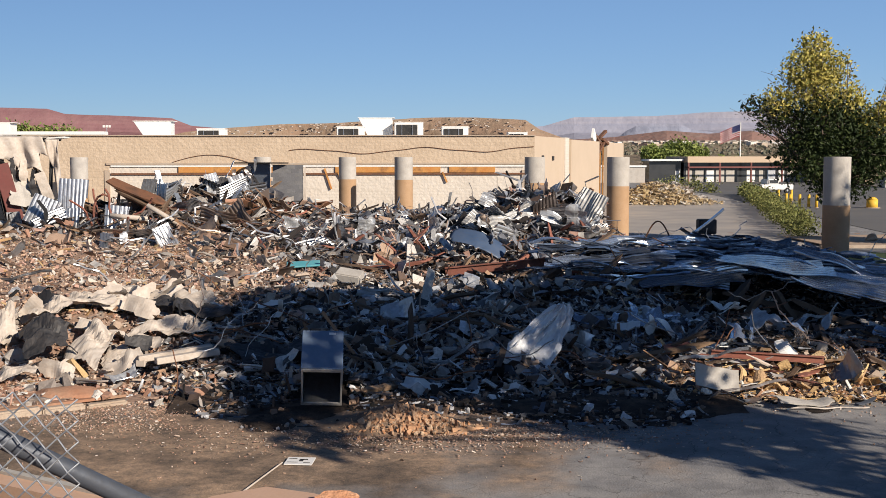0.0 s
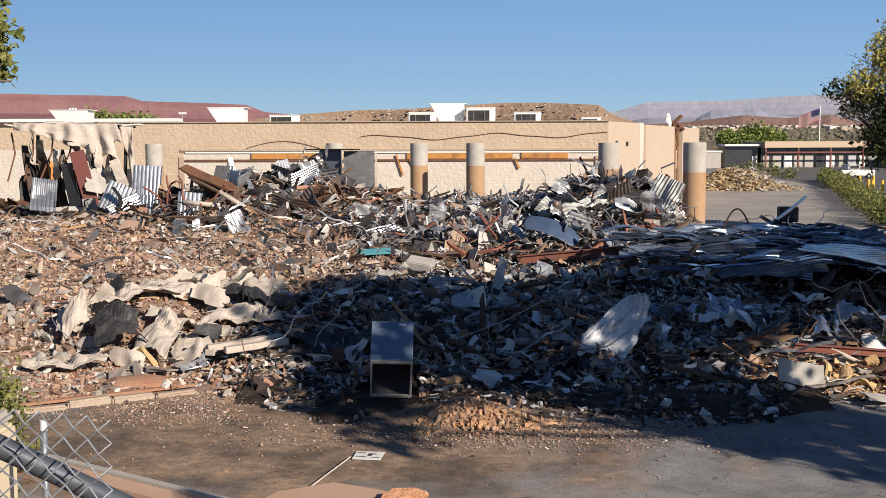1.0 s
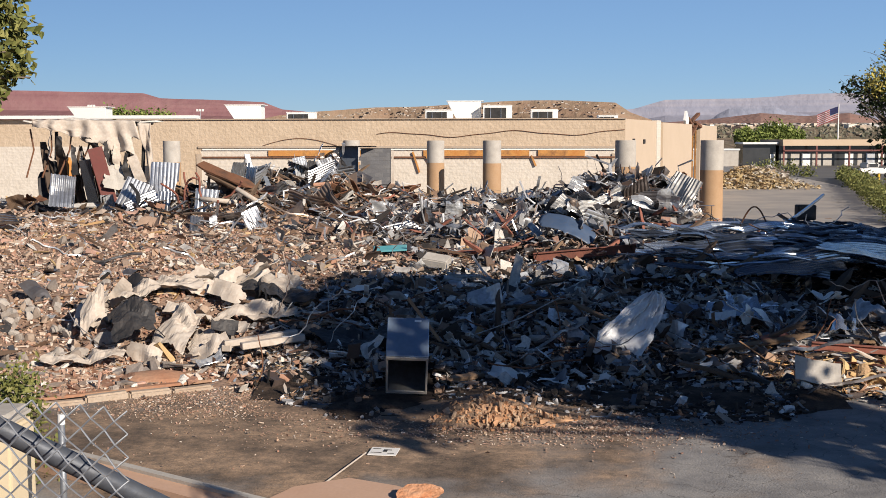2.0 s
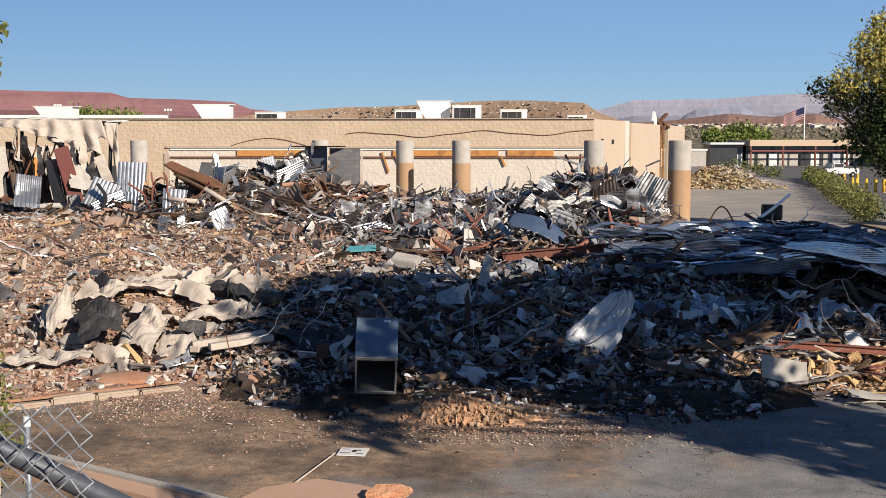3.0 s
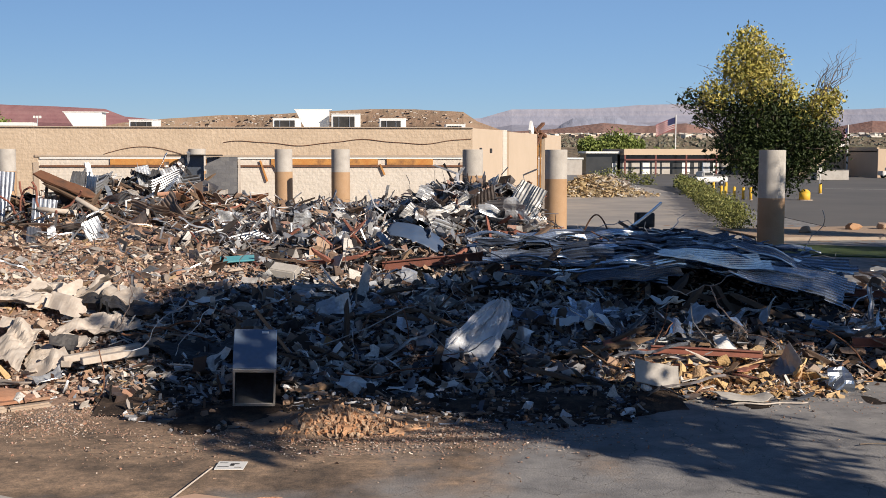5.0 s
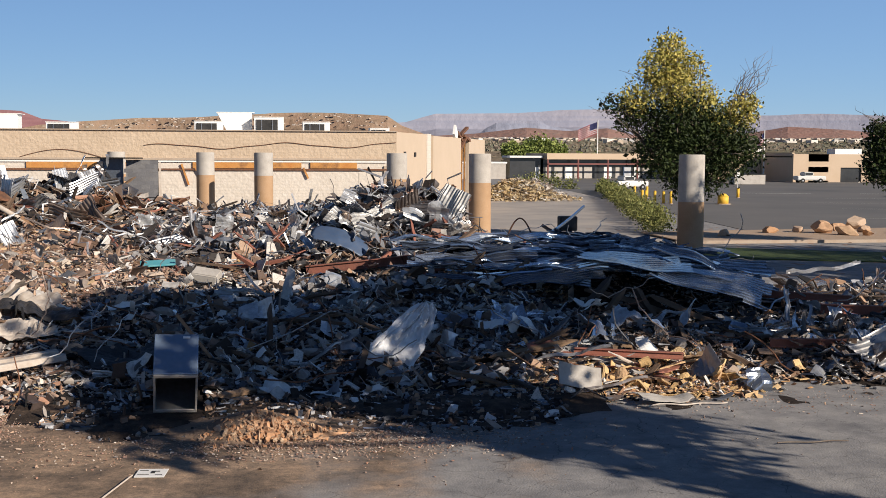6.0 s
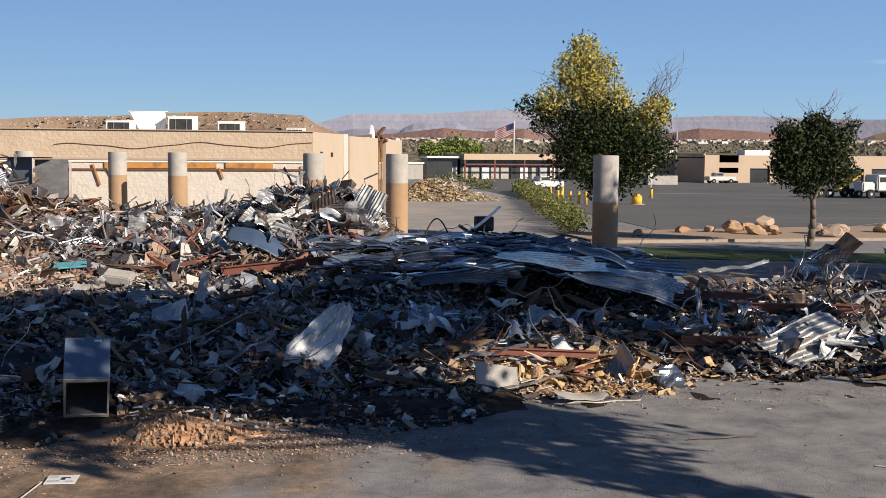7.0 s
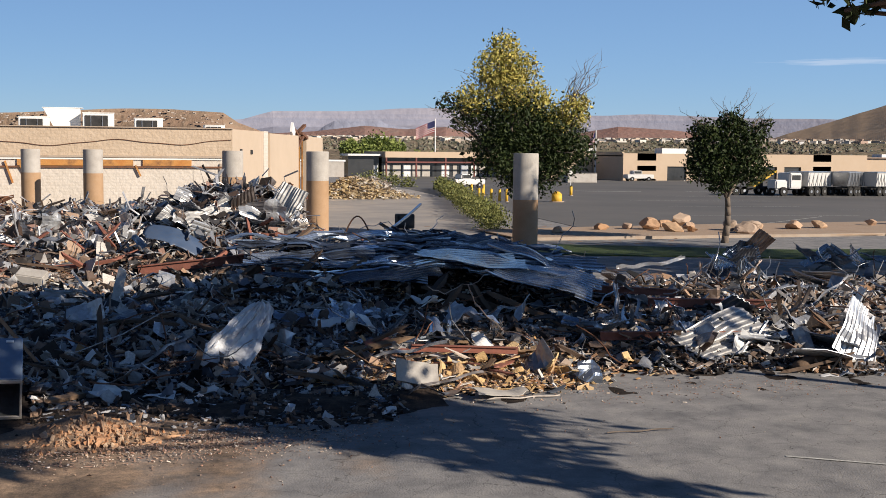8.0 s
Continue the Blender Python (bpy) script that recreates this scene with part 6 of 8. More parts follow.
strew("sheet_metal_scrap", [crumple(0.9, 0.55, k, 0.22) for k in range(8)], 190, w_mback, 401, M_SCRAP, "crumpled piece of grey sheet metal among rubble", "sheet metal", "sheet metal scraps", 0.16, 30)
strew("corrugated_scrap", [corrugated(1.5, 0.75, k, bend=0.25) for k in range(6)], 44, lambda x, y: w_mback(x, y) * (1 - (y < 36) * (x < 12.5)), 402, M_GALV, "bent piece of corrugated steel among rubble", "corrugated steel", "corrugated scraps", 0.2, 25)
strew("steel_stud", [channel(1.9, 0.09, 0.045, 0.006, k, 0.35) for k in range(6)], 150, w_mback, 403, M_SCRAP, "kinked galvanised steel stud in the rubble", "steel stud", "steel studs", 0.22, 22)
strew("wallboard_piece", [crumple(0.50, 0.28, 30 + k, 0.10, 0.35, 0.014, 0.05) for k in range(8)], 190, lambda x, y: 0.2 + 0.8 * w_mid(x, y), 404, M_BOARD, "torn pale wallboard piece lying on rubble", "wallboard", "wallboard pieces", 0.09, 22)
strew("timber_piece", [timber(1.5, 0.10, 0.06, k) for k in range(6)], 130, lambda x, y: 0.15 + 0.6 * w_mid(x, y) + 0.25 * (y > 40), 405, M_TIMBER, "scorched broken timber length", "timber", "timber pieces", 0.14, 16)
strew("concrete_chunk", [chunk(0.22, 0.17, 0.13, k) for k in range(8)], 230, lambda x, y: 0.25 + 0.75 * w_left(x, y), 406, M_CONC, "broken lump of concrete on the mound", "concrete", "concrete chunks", 0.06, 30)
strew("bent_rod", [bent_rod(1.8, 0.014, k) for k in range(7)], 110, lambda x, y: 0.1 + 0.9 * w_mid(x, y), 407, M_RUST, "rusty bent steel rod sticking out of rubble", "steel rod", "bent rods", 0.25, 30)
strew("burnt_board", [crumple(0.7, 0.38, 60 + k, 0.16, 0.35, 0.02) for k in range(6)], 100, w_mid, 408, M_BLACKTARP, "charred dark panel fragment", "panel", "burnt panels", 0.1, 22)

# grey block lumps at the far left front
rnd = random.Random(90)
cm = [chunk(0.2, 0.16, 0.13, 900 + k) for k in range(5)]
cmd = []
for bm in cm:
    me = bpy.data.meshes.new("grey_lump"); bm.to_mesh(me); bm.free(); me.materials.append(M_CONC); cmd.append(me)
for k in range(60):
    x, y = rnd.uniform(-11.5, -8.6), rnd.uniform(22.6, 26.5)
    s = rnd.uniform(0.6, 1.3)
    ob = new("grey_lump", rnd.choice(cmd))
    ob.matrix_world = pose(x, y, float(heap(x, y)) + 0.06, rnd.uniform(0, 360), rnd.uniform(0, 360), rnd.uniform(0, 360)) @ Matrix.Diagonal((s, s, s, 1))
    tagged(ob, "grey broken concrete lump in a loose heap", "concrete", "grey lumps")


# ---- membranes and felt draped over the left front ----
def drape(name, x, y, L, W, rz, material, label, seed, up=0.12, fold=0.22, torn=0.25, thick=0.012, peak=0.0):
    c, s = math.cos(radians(rz)), math.sin(radians(rz))
    rnd_ = random.Random(seed * 13)
    creases = [(Vector((rnd_.gauss(0, 1), rnd_.gauss(0, 1))).normalized(), rnd_.uniform(-0.5, 0.5) * max(L, W) * 0.6, rnd_.uniform(-1, 1)) for k in range(7)]

    def fn(u, v):
        r = max(abs(u) / (L / 2), abs(v) / (W / 2))
        if r > 1 - torn * (0.6 + 1.2 * noise.noise(Vector((u * 1.6, v * 1.6, seed * 1.7)))):
            return None
        px, py = x + u * c - v * s, y + u * s + v * c
        f1 = abs(noise.noise(Vector((u * 0.8 + v * 0.5, v * 0.5, seed)))) + 0.55 * abs(noise.noise(Vector((u * 2.6 + v * 1.6, v * 0.8 - u * 0.4, seed + 9)))) + 0.3 * abs(noise.noise(Vector((u * 1.2 - v * 3.6, v * 1.1, seed + 4))))
        z = float(heap(px, py)) + up + fold * f1 + peak * math.exp(-(u * u + v * v) / (0.18 * L * W)) + 0.5 * fold * sum(k * min(0.35, abs(d_.x * u + d_.y * v - o_)) for d_, o_, k in creases) + 0.03 * noise.noise(Vector((u * 8, v * 8, seed)))
        return (px - x, py - y, z)
    bm = grid_sheet(L, W, max(8, int(L / 0.06)), max(8, int(W / 0.06)), fn, thick)
    return thing(name, bm, material, label, "sheeting", pose(x, y, 0), "torn membranes")


drape("black_felt", -7.75, 23.6, 1.35, 1.7, 24, M_BLACKTARP, "sheet of black roofing felt draped over rubble", 3, 0.14, 0.5, 0.35, peak=0.62)
drape("white_membrane", -6.75, 23.6, 1.0, 1.8, -12, M_CANVAS, "torn dirty white roof membrane over rubble", 4, 0.12, 0.55, 0.45, peak=0.45)
drape("white_membrane", -8.75, 24.2, 0.7, 1.0, 20, M_CANVAS, "torn dirty white roof membrane over rubble", 27, 0.14, 0.5, 0.45, peak=0.6)
drape("white_membrane", -6.2, 23.2, 0.9, 1.2, 30, M_CANVAS, "torn dirty white roof membrane over rubble", 24, 0.1, 0.3, 0.35)
drape("white_membrane", -7.3, 25.7, 3.0, 1.6, 8, M_CANVAS, "torn dirty white roof membrane over rubble", 5, 0.16, 0.42, 0.35)
drape("white_membrane", -5.3, 24.4, 1.9, 0.9, -6, M_CANVAS, "torn dirty white roof membrane over rubble", 6, 0.12, 0.35, 0.4)
drape("white_membrane", -8.3, 22.25, 2.0, 0.7, 6, M_CANVAS, "rolled dirty canvas strip lying on dirt", 7, 0.1, 0.3, 0.3)
drape("white_membrane", -9.0, 24.6, 0.8, 1.8, 10, M_CANVAS, "torn dirty white roof membrane over rubble", 8, 0.16, 0.35, 0.3, peak=0.3)
drape("white_membrane", -7.4, 27.3, 2.6, 1.8, 12, M_CANVAS, "torn dirty tan membrane over rubble", 12, 0.14, 0.45, 0.35, peak=0.25)
drape("black_felt", -4.9, 25.3, 2.4, 0.9, -10, M_BLACKTARP, "strip of black roofing felt on rubble", 9, 0.12, 0.25, 0.3)
drape("blue_tarp", -2.9, 23.2, 2.2, 1.1, 25, M_BLACKTARP, "dark blue-black sheet lying on rubble", 10, 0.1, 0.2, 0.25)
drape("white_membrane", 0.15, 21.55, 1.0, 0.8, -20, M_WHITE, "torn white panel lying on rubble", 11, 0.12, 0.3, 0.4)
drape("white_membrane", 0.95, 21.2, 0.8, 0.45, -12, M_WHITE, "torn white panel lying on rubble", 13, 0.1, 0.15, 0.3)
drape("foil_sheet", 0.1, 26.2, 1.7, 0.8, -12, M_SCRAP, "crumpled bright foil sheet on rubble", 14, 0.12, 0.2, 0.3)
drape("foil_sheet", -5.75, 22.1, 0.8, 0.6, 30, M_SCRAP, "crumpled bright foil sheet on rubble", 15, 0.1, 0.35, 0.3)
drape("foil_sheet", 5.2, 25.0, 1.2, 0.9, 10, M_ROOFBLUE, "crumpled blue-grey sheet on rubble", 16, 0.12, 0.3, 0.35)
drape("white_membrane", 4.7, 24.6, 0.8, 0.6, -15, M_WHITE, "torn white panel lying on rubble", 17, 0.12, 0.25, 0.4)
drape("foil_sheet", 7.3, 24.4, 1.5, 1.1, 20, M_SCRAP, "crumpled bright foil sheet on rubble", 18, 0.12, 0.45, 0.35)
drape("white_membrane", 6.6, 23.8, 0.8, 0.5, 35, M_WHITE, "torn white panel lying on rubble", 19, 0.12, 0.25, 0.4)

rnd = random.Random(51)
for i in range(26):
    x, y = rnd.uniform(-9.3, -5.0), rnd.uniform(22.6, 27.4)
    bm = crumple(rnd.uniform(0.6, 1.3), rnd.uniform(0.4, 0.8), 5100 + i, 0.16, 0.35, 0.012, 0.06)
    thing("membrane_flap", bm, M_BLACKTARP if i % 6 == 0 else M_CANVAS, "torn flap of roofing membrane stuck up in rubble", "sheeting", pose(x, y, float(heap(x, y)) + rnd.uniform(0.15, 0.4), rnd.gauss(45, 18), rnd.gauss(0, 18), rnd.gauss(0, 50)), "membrane flaps")
# light panels over the sooty middle
for i in range(190):
    y = rnd.uniform(20.9, 32)
    x = rnd.uniform(-3.5, 9.5)
    if abs(x + 1.75) < 0.9 and y < 21.8:
        continue
    bm = crumple(rnd.uniform(0.22, 0.75), rnd.uniform(0.16, 0.36), 5200 + i, 0.24, 0.4, 0.01, 0.05)
    thing("panel_scrap", bm, (M_WHITE, M_BOARD, M_SCRAP, M_ROOFBLUE, M_BOARD)[i % 5], "torn light panel scrap lying on sooty rubble", "panel scrap", pose(x, y, float(heap(x, y)) + rnd.uniform(0.06, 0.16), rnd.gauss(14, 22), rnd.gauss(0, 20), rnd.uniform(0, 360)), "panel scraps")
# pale duct pieces in the sun
for x, y, L, rz, ry in ((-4.9, 22.9, 1.5, 20, -6), (-4.6, 22.6, 1.3, 28, -4), (-5.5, 22.8, 0.5, 80, 0)):
    bm = bmesh.new(); box(bm, 0, 0, 0, L, 0.2, 0.13); bevel(bm, 0.012)
    thing("duct_length", bm, M_CANVAS, "pale rectangular duct length on rubble", "duct", pose(x, y, float(heap(x, y)) + 0.22, 0, ry, rz), "duct lengths")

# ---- upright white sheet ----
M_GREYSHEET = mat("grey white membrane", [(0.60, 0.62, 0.65), (0.72, 0.73, 0.75), (0.82, 0.83, 0.84)], 0.7, scale=2.5, fine=14, bump=0.3, dirt=0.22, dirt_color=(0.25, 0.22, 0.19))
def lean_sheet(u, v):
    """Tall torn triangle, narrow at the top, with long creases towards its tip."""
    f, k = u / 1.3 + 0.5, v + 0.5
    left = float(np.interp(f, (0, 0.2, 0.5, 0.9, 1), (-0.72, -0.62, -0.18, 0.42, 0.66)))
    right = float(np.interp(f, (0, 0.3, 0.6, 0.9, 1), (0.50, 0.72, 0.90, 1.04, 0.94)))
    x = left + (right - left) * k + 0.05 * noise.noise(Vector((f * 5, k * 4, 1)))
    y = 0.45 * f + 0.28 * abs(noise.noise(Vector((k * 3.2 - f * 1.8, f * 1.6, 4)))) + 0.13 * abs(noise.noise(Vector((k * 6 + f * 2, f * 3, 7)))) + 0.03 * noise.noise(Vector((k * 12, f * 12, 2)))
    return (x, y, 1.32 * f + 0.06 * noise.noise(Vector((k * 6, f, 9))))


thing("leaning_sheet", grid_sheet(1.3, 1.0, 34, 26, lean_sheet, 0.012), M_GREYSHEET, "crumpled grey-white sheet leaning upright on rubble", "sheeting", pose(2.24, 22.8, 0.2, 0, 0, -5))

# ---- tipped appliance cabinet ----
cb = empty("appliance_cabinet", "tipped open metal appliance cabinet, sky-tinted top, inside coloured dark", "appliance", pose(-1.68, 20.0, 0.80, 38, 2.0, 4))
w, d, h, t = 0.73, 0.90, 0.98, 0.03
bm = bmesh.new(); box(bm, 0, 0, h / 2, w, d, t); bevel(bm, 0.008)
part("top_panel", bm, M_CABINET, cb, "smooth top panel tinted blue for sky reflection")
bm = bmesh.new(); box(bm, 0, 0, -h / 2, w, d, t); bevel(bm, 0.008)
part("bottom_panel", bm, M_GALV, cb)
for sx in (-1, 1):
    bm = bmesh.new(); box(bm, sx * (w / 2 - t / 2), 0, 0, t, d, h - t); bevel(bm, 0.006)
    part("side_panel", bm, M_GALV, cb)
# near-black back gives the open inside its shade
bm = bmesh.new(); box(bm, 0, d / 2 - t / 2, 0, w - 2 * t, t, h - t)
part("back_panel", bm, M_DARK, cb)
for z in (h / 2 - 0.04, -h / 2 + 0.05):
    bm = bmesh.new(); box(bm, 0, -d / 2 - 0.012, z, w, 0.025, 0.07); bevel(bm, 0.005)
    part("front_rail", bm, M_COLTOP, cb, "scratched metal front rail")
for sx in (-1, 1):
    bm = bmesh.new(); box(bm, sx * (w / 2 - 0.02), -d / 2 - 0.012, 0, 0.035, 0.025, h - 0.1); bevel(bm, 0.005)
    part("front_stile", bm, M_COLTOP, cb)
bm = bmesh.new(); box(bm, -0.16, 0.1, 0.26, 0.2, 0.2, 0.16); bevel(bm, 0.01)
part("control_box", bm, M_COLTOP, cb, "grey control box inside")
bm = bmesh.new(); box(bm, 0.17, d / 2 - 0.08, h / 2 + 0.02, 0.12, 0.05, 0.004)
part("rating_label", bm, M_WHITE, cb)

# ---- collapsed blue-grey roof sheets on the near right heap ----
rnd = random.Random(17)
for i in range(88):
    f = rnd.uniform(0, 1)
    x, y = 4.6 + 8.0 * rnd.uniform(0, 1), 28.7 + 5.2 * f
    L, W = rnd.uniform(2.2, 4.6), rnd.choice((0.14, 0.2, 0.28, 0.36, 0.48))
    z = 0.98 + 0.55 * min(1, f * 1.7) + 0.0055 * i - 0.05 * max(0, x - 9.5) ** 1.6
    over = math.exp(-((x - 9.1) / 1.8) ** 2) * (1 - f)
    y, z = y + 1.0 * over, z + 0.45 * over
    bm = corrugated(L, W, 500 + i, 0.10, 0.045, 0.34, 0.5, 0.25)
    thing("roof_sheet", bm, M_ROOFBLUE, "long buckled blue-grey ribbed roof sheet on the heap", "roof sheet", pose(x, y, z, rnd.gauss(18 - 10 * f, 13), rnd.gauss(max(0, (x - 9) * 3.5), 5), rnd.gauss(-4 - max(0, x - 10) * 5, 9)), "collapsed roof sheets")
for x, y, z, L, W, rx, ry, rz in ((9.4, 29.3, 1.72, 3.6, 0.9, 14, 3, -4), (11.4, 28.8, 1.25, 3.6, 1.1, 24, 14, -22), (7.2, 29.3, 1.40, 3.2, 0.9, 24, -8, 4), (8.6, 32.6, 1.75, 5.4, 1.1, 6, 1, -2), (11.2, 31.2, 1.5, 4.2, 1.2, 14, 8, -12)):
    thing("roof_sheet", corrugated(L, W, int(600 + x * 10), 0.10, 0.045, 0.30, 0.4, 0.25), M_ROOFBLUE, "long buckled blue-grey ribbed roof sheet on the heap", "roof sheet", pose(x, y, z, rx, ry, rz), "collapsed roof sheets")
for i in range(70):
    f = rnd.uniform(0, 1)
    x, y = 4.2 + 8.6 * rnd.uniform(0, 1), 28.9 + 5.0 * f
    over = math.exp(-((x - 9.1) / 1.8) ** 2) * (1 - f)
    z = 1.30 + 0.55 * min(1, f * 1.7) - 0.05 * max(0, x - 9.5) ** 1.6 + 0.45 * over + rnd.uniform(0, 0.18)
    thing("roof_rib", channel(rnd.uniform(1.0, 2.4), rnd.uniform(0.05, 0.12), 0.04, 0.006, 1900 + i, 0.25), M_ROOFBLUE, "narrow torn rib of blue-grey roof sheet", "roof sheet", pose(x, y + over, z, rnd.gauss(20, 20), rnd.gauss(max(0, (x - 9) * 3.5), 7), -4 - max(0, x - 10) * 5 + rnd.uniform(-13, 13)), "torn roof ribs")
# props and burnt limbs in the hollow
rnd = random.Random(14)
for x, y, z, L, rx, ry, rz in ((7.6, 27.0, 0.95, 1.9, 0, -42, 30), (8.0, 26.7, 0.8, 1.3, 0, -50, 10), (9.2, 27.3, 0.8, 1.4, 0, 55, 20), (10.2, 27.6, 0.7, 1.8, 0, 20, -10), (8.8, 27.9, 0.9, 2.2, 0, 15, 5), (5.8, 29.3, 1.3, 2.0, 0, -25, 25), (4.6, 29.6, 1.2, 2.4, 0, -38, 20)):
    thing("burnt_log", timber(L, 0.16, 0.13, int(x * 10)), M_TIMBER, "charred rough timber propped in the hollow", "timber", pose(x, y, z, rx, ry, rz), "burnt logs")

# ---- blue curved panel, red beams, teal board, grey box ----
bm = grid_sheet(1.9, 1.0, 24, 14, lambda u, v: None if (u / 0.97) ** 4 + (v / 0.5) ** 4 > 1.0 else (u, v, 0.16 - 0.22 * u * u - 0.25 * v * v + 0.03 * noise.noise(Vector((u * 3, v * 3, 2)))), 0.012)
thing("curved_metal_sheet", bm, M_HOOD, "smooth curved dark blue metal panel resting on scrap", "metal panel", pose(2.15, 37.6, 1.75, 30, 20, -10), smooth=True)


def ibeam(p0, p1, w, h, material, label, name="steel_beam"):
    p0, p1 = Vector(p0), Vector(p1)
    d = p1 - p0
    bm = bmesh.new()
    L = d.length
    box(bm, 0, 0, h / 2, L, w, h * 0.15); box(bm, 0, 0, -h / 2, L, w, h * 0.15); box(bm, 0, 0, 0, L, w * 0.2, h * 0.9)
    q = d.to_track_quat("X", "Z").to_matrix().to_4x4()
    return thing(name, bm, material, label, "steel beam", Matrix.Translation((p0 + p1) / 2) @ q, "steel beams")


RB = "red oxide painted steel beam lying across the heap"
ibeam((0.95, 34.2, 1.12), (5.2, 33.2, 1.62), 0.16, 0.22, M_REDBEAM, RB)
ibeam((3.6, 31.0, 1.2), (5.9, 33.6, 2.25), 0.14, 0.18, M_TIMBER, "charred steel beam jutting up from the heap")
ibeam((12.3, 28.9, 0.95), (14.9, 27.9, 0.85), 0.16, 0.16, M_REDBEAM, RB)
ibeam((10.6, 23.3, 0.55), (14.0, 23.0, 0.5), 0.14, 0.16, M_REDBEAM, RB)
ibeam((6.0, 22.4, 0.62), (8.2, 22.1, 0.52), 0.12, 0.12, M_REDBEAM, RB)
ibeam((13.6, 27.0, 0.75), (17.0, 26.6, 0.65), 0.16, 0.2, M_REDBEAM, RB)
ibeam((4.6, 44.6, 2.2), (7.4, 43.2, 2.9), 0.14, 0.16, M_REDBEAM, "rusty beam lying on the scrap heap")
ibeam((6.1, 43.2, 1.7), (6.7, 42.6, 3.4), 0.12, 0.14, M_RUST, "rusty post standing in the scrap heap")
ibeam((-9, 52, 2.0), (-3.5, 51, 1.95), 0.12, 0.12, M_RUST, "rusty beam lying on the far heap")
bm = bmesh.new(); box(bm, 0, 0, 0, 1.05, 0.45, 0.05); bevel(bm, 0.012)
thing("teal_board", bm, M_TEAL, "teal painted board lying on rubble", "board", pose(-3.5, 35.7, 1.22, 16, -3, 4))
bm = bmesh.new(); box(bm, 0, 0, 0, 0.75, 0.5, 0.4); bevel(bm, 0.03, 2)
thing("grey_box", bm, M_COLTOP, "dented grey metal box on the rubble", "box", pose(-1.85, 32.1, 1.15, 18, 8, -14))
for i, (x, y, z, L, rx, ry, rz) in enumerate(((0.3, 28.6, 1.15, 1.2, 20, -62, 60), (-0.1, 24.3, 0.85, 1.0, 0, -86, 10), (-1.4, 29.3, 1.05, 1.3, 20, 8, 20))):
    bm = timber(L, 0.22, 0.08, 700 + i)
    thing("scorched_plank", bm, (M_BOARD, M_TIMBER, M_BOARD)[i], "flat scorched plank standing in the rubble", "timber", pose(x, y, z, rx, ry, rz), "scorched planks")

# ---- middle scrap heap before the wall corner ----
M_PALEGALV = mat("weathered zinc sheet", [(0.40, 0.40, 0.40), (0.52, 0.52, 0.51), (0.60, 0.60, 0.58)], 0.5, 0.6, scale=1.2, fine=14, bump=0.15, dirt=0.5, dirt_color=(0.2, 0.15, 0.11))
rnd = random.Random(21)
for i in range(44):
    x, y = min(6.6, rnd.gauss(4.7, 1.4)), rnd.gauss(43.0, 1.7)
    bm = corrugated(rnd.uniform(1.2, 2.4), rnd.uniform(0.5, 1.0), 800 + i, 0.14, 0.035, 0.4, 0.4, 0.2) if i % 2 else crumple(rnd.uniform(0.9, 1.8), rnd.uniform(0.5, 0.9), 800 + i, 0.28)
    thing("twisted_sheet", bm, (M_GALV, M_SCRAP, M_PALEGALV, M_SCRAP)[i % 4], "twisted bright steel sheet on the scrap heap", "sheet metal", pose(x, y, float(heap(x, y)) + rnd.uniform(0.15, 0.5), rnd.gauss(25, 30), rnd.gauss(0, 30), rnd.uniform(0, 360)), "twisted sheets")
thing("twisted_sheet", corrugated(1.9, 1.2, 850, 0.13, 0.035, 0.3, 0.3, 0.15), M_GALV, "large corrugated sheet standing on edge", "corrugated steel", pose(6.3, 42.2, 2.25, 62, 70, 20), "twisted sheets")
for i, (x, y, z, L, W, rx, ry, rz) in enumerate(((4.9, 41.6, 2.35, 2.6, 1.1, 52, 12, -8), (6.3, 41.5, 2.45, 2.3, 1.2, 40, -58, 12), (3.6, 41.4, 2.15, 2.2, 0.9, 46, -18, 14), (5.6, 41.0, 1.95, 2.8, 0.8, 30, 20, 4), (2.6, 41.8, 1.95, 1.9, 0.8, 55, 30, -20), (4.4, 41.2, 1.8, 2.4, 0.7, 38, -26, -6), (6.3, 41.0, 1.95, 1.8, 0.9, 48, -40, 30))):
    thing("folded_roof_sheet", corrugated(L, W, 1850 + i, 0.13, 0.035, 0.7, 0.5, 0.25), M_PALEGALV if i % 3 else M_SCRAP, "large folded zinc sheet thrown over the scrap heap", "corrugated steel", pose(x, y, z, rx, ry, rz), "folded roof sheets")
M_PINK = mat("dusty pink insulation", [(0.46, 0.27, 0.22), (0.56, 0.36, 0.29), (0.62, 0.46, 0.38)], 0.95, scale=3, fine=16, bump=0.6, dirt=0.4, dirt_color=(0.2, 0.13, 0.1))
for i in range(16):
    x, y = rnd.gauss(-0.6, 1.7), rnd.uniform(35.5, 44)
    thing("insulation_wad", crumple(rnd.uniform(0.5, 1.1), rnd.uniform(0.35, 0.7), 1700 + i, 0.3, 0.4, 0.05, 0.06), M_PINK, "torn wad of dusty pink insulation on the ridge", "insulation", pose(x, y, float(heap(x, y)) + rnd.uniform(0.1, 0.3), rnd.gauss(35, 20), rnd.gauss(0, 20), rnd.uniform(0, 360)), "insulation wads")
# torn sheets, boards and beams thrown over the middle ridge
w_ridge = lambda x, y: np.exp(-((x - 2.0) / 4.5) ** 2 - ((y - 41) / 4.0) ** 2)
strew("buckled_sheet", [crumple(1.5, 0.7, 300 + k, 0.34, 0.3) for k in range(7)], 60, w_ridge, 411, M_SCRAP, "buckled grey steel sheet upended on the ridge", "sheet metal", "buckled sheets", 0.3, 50)
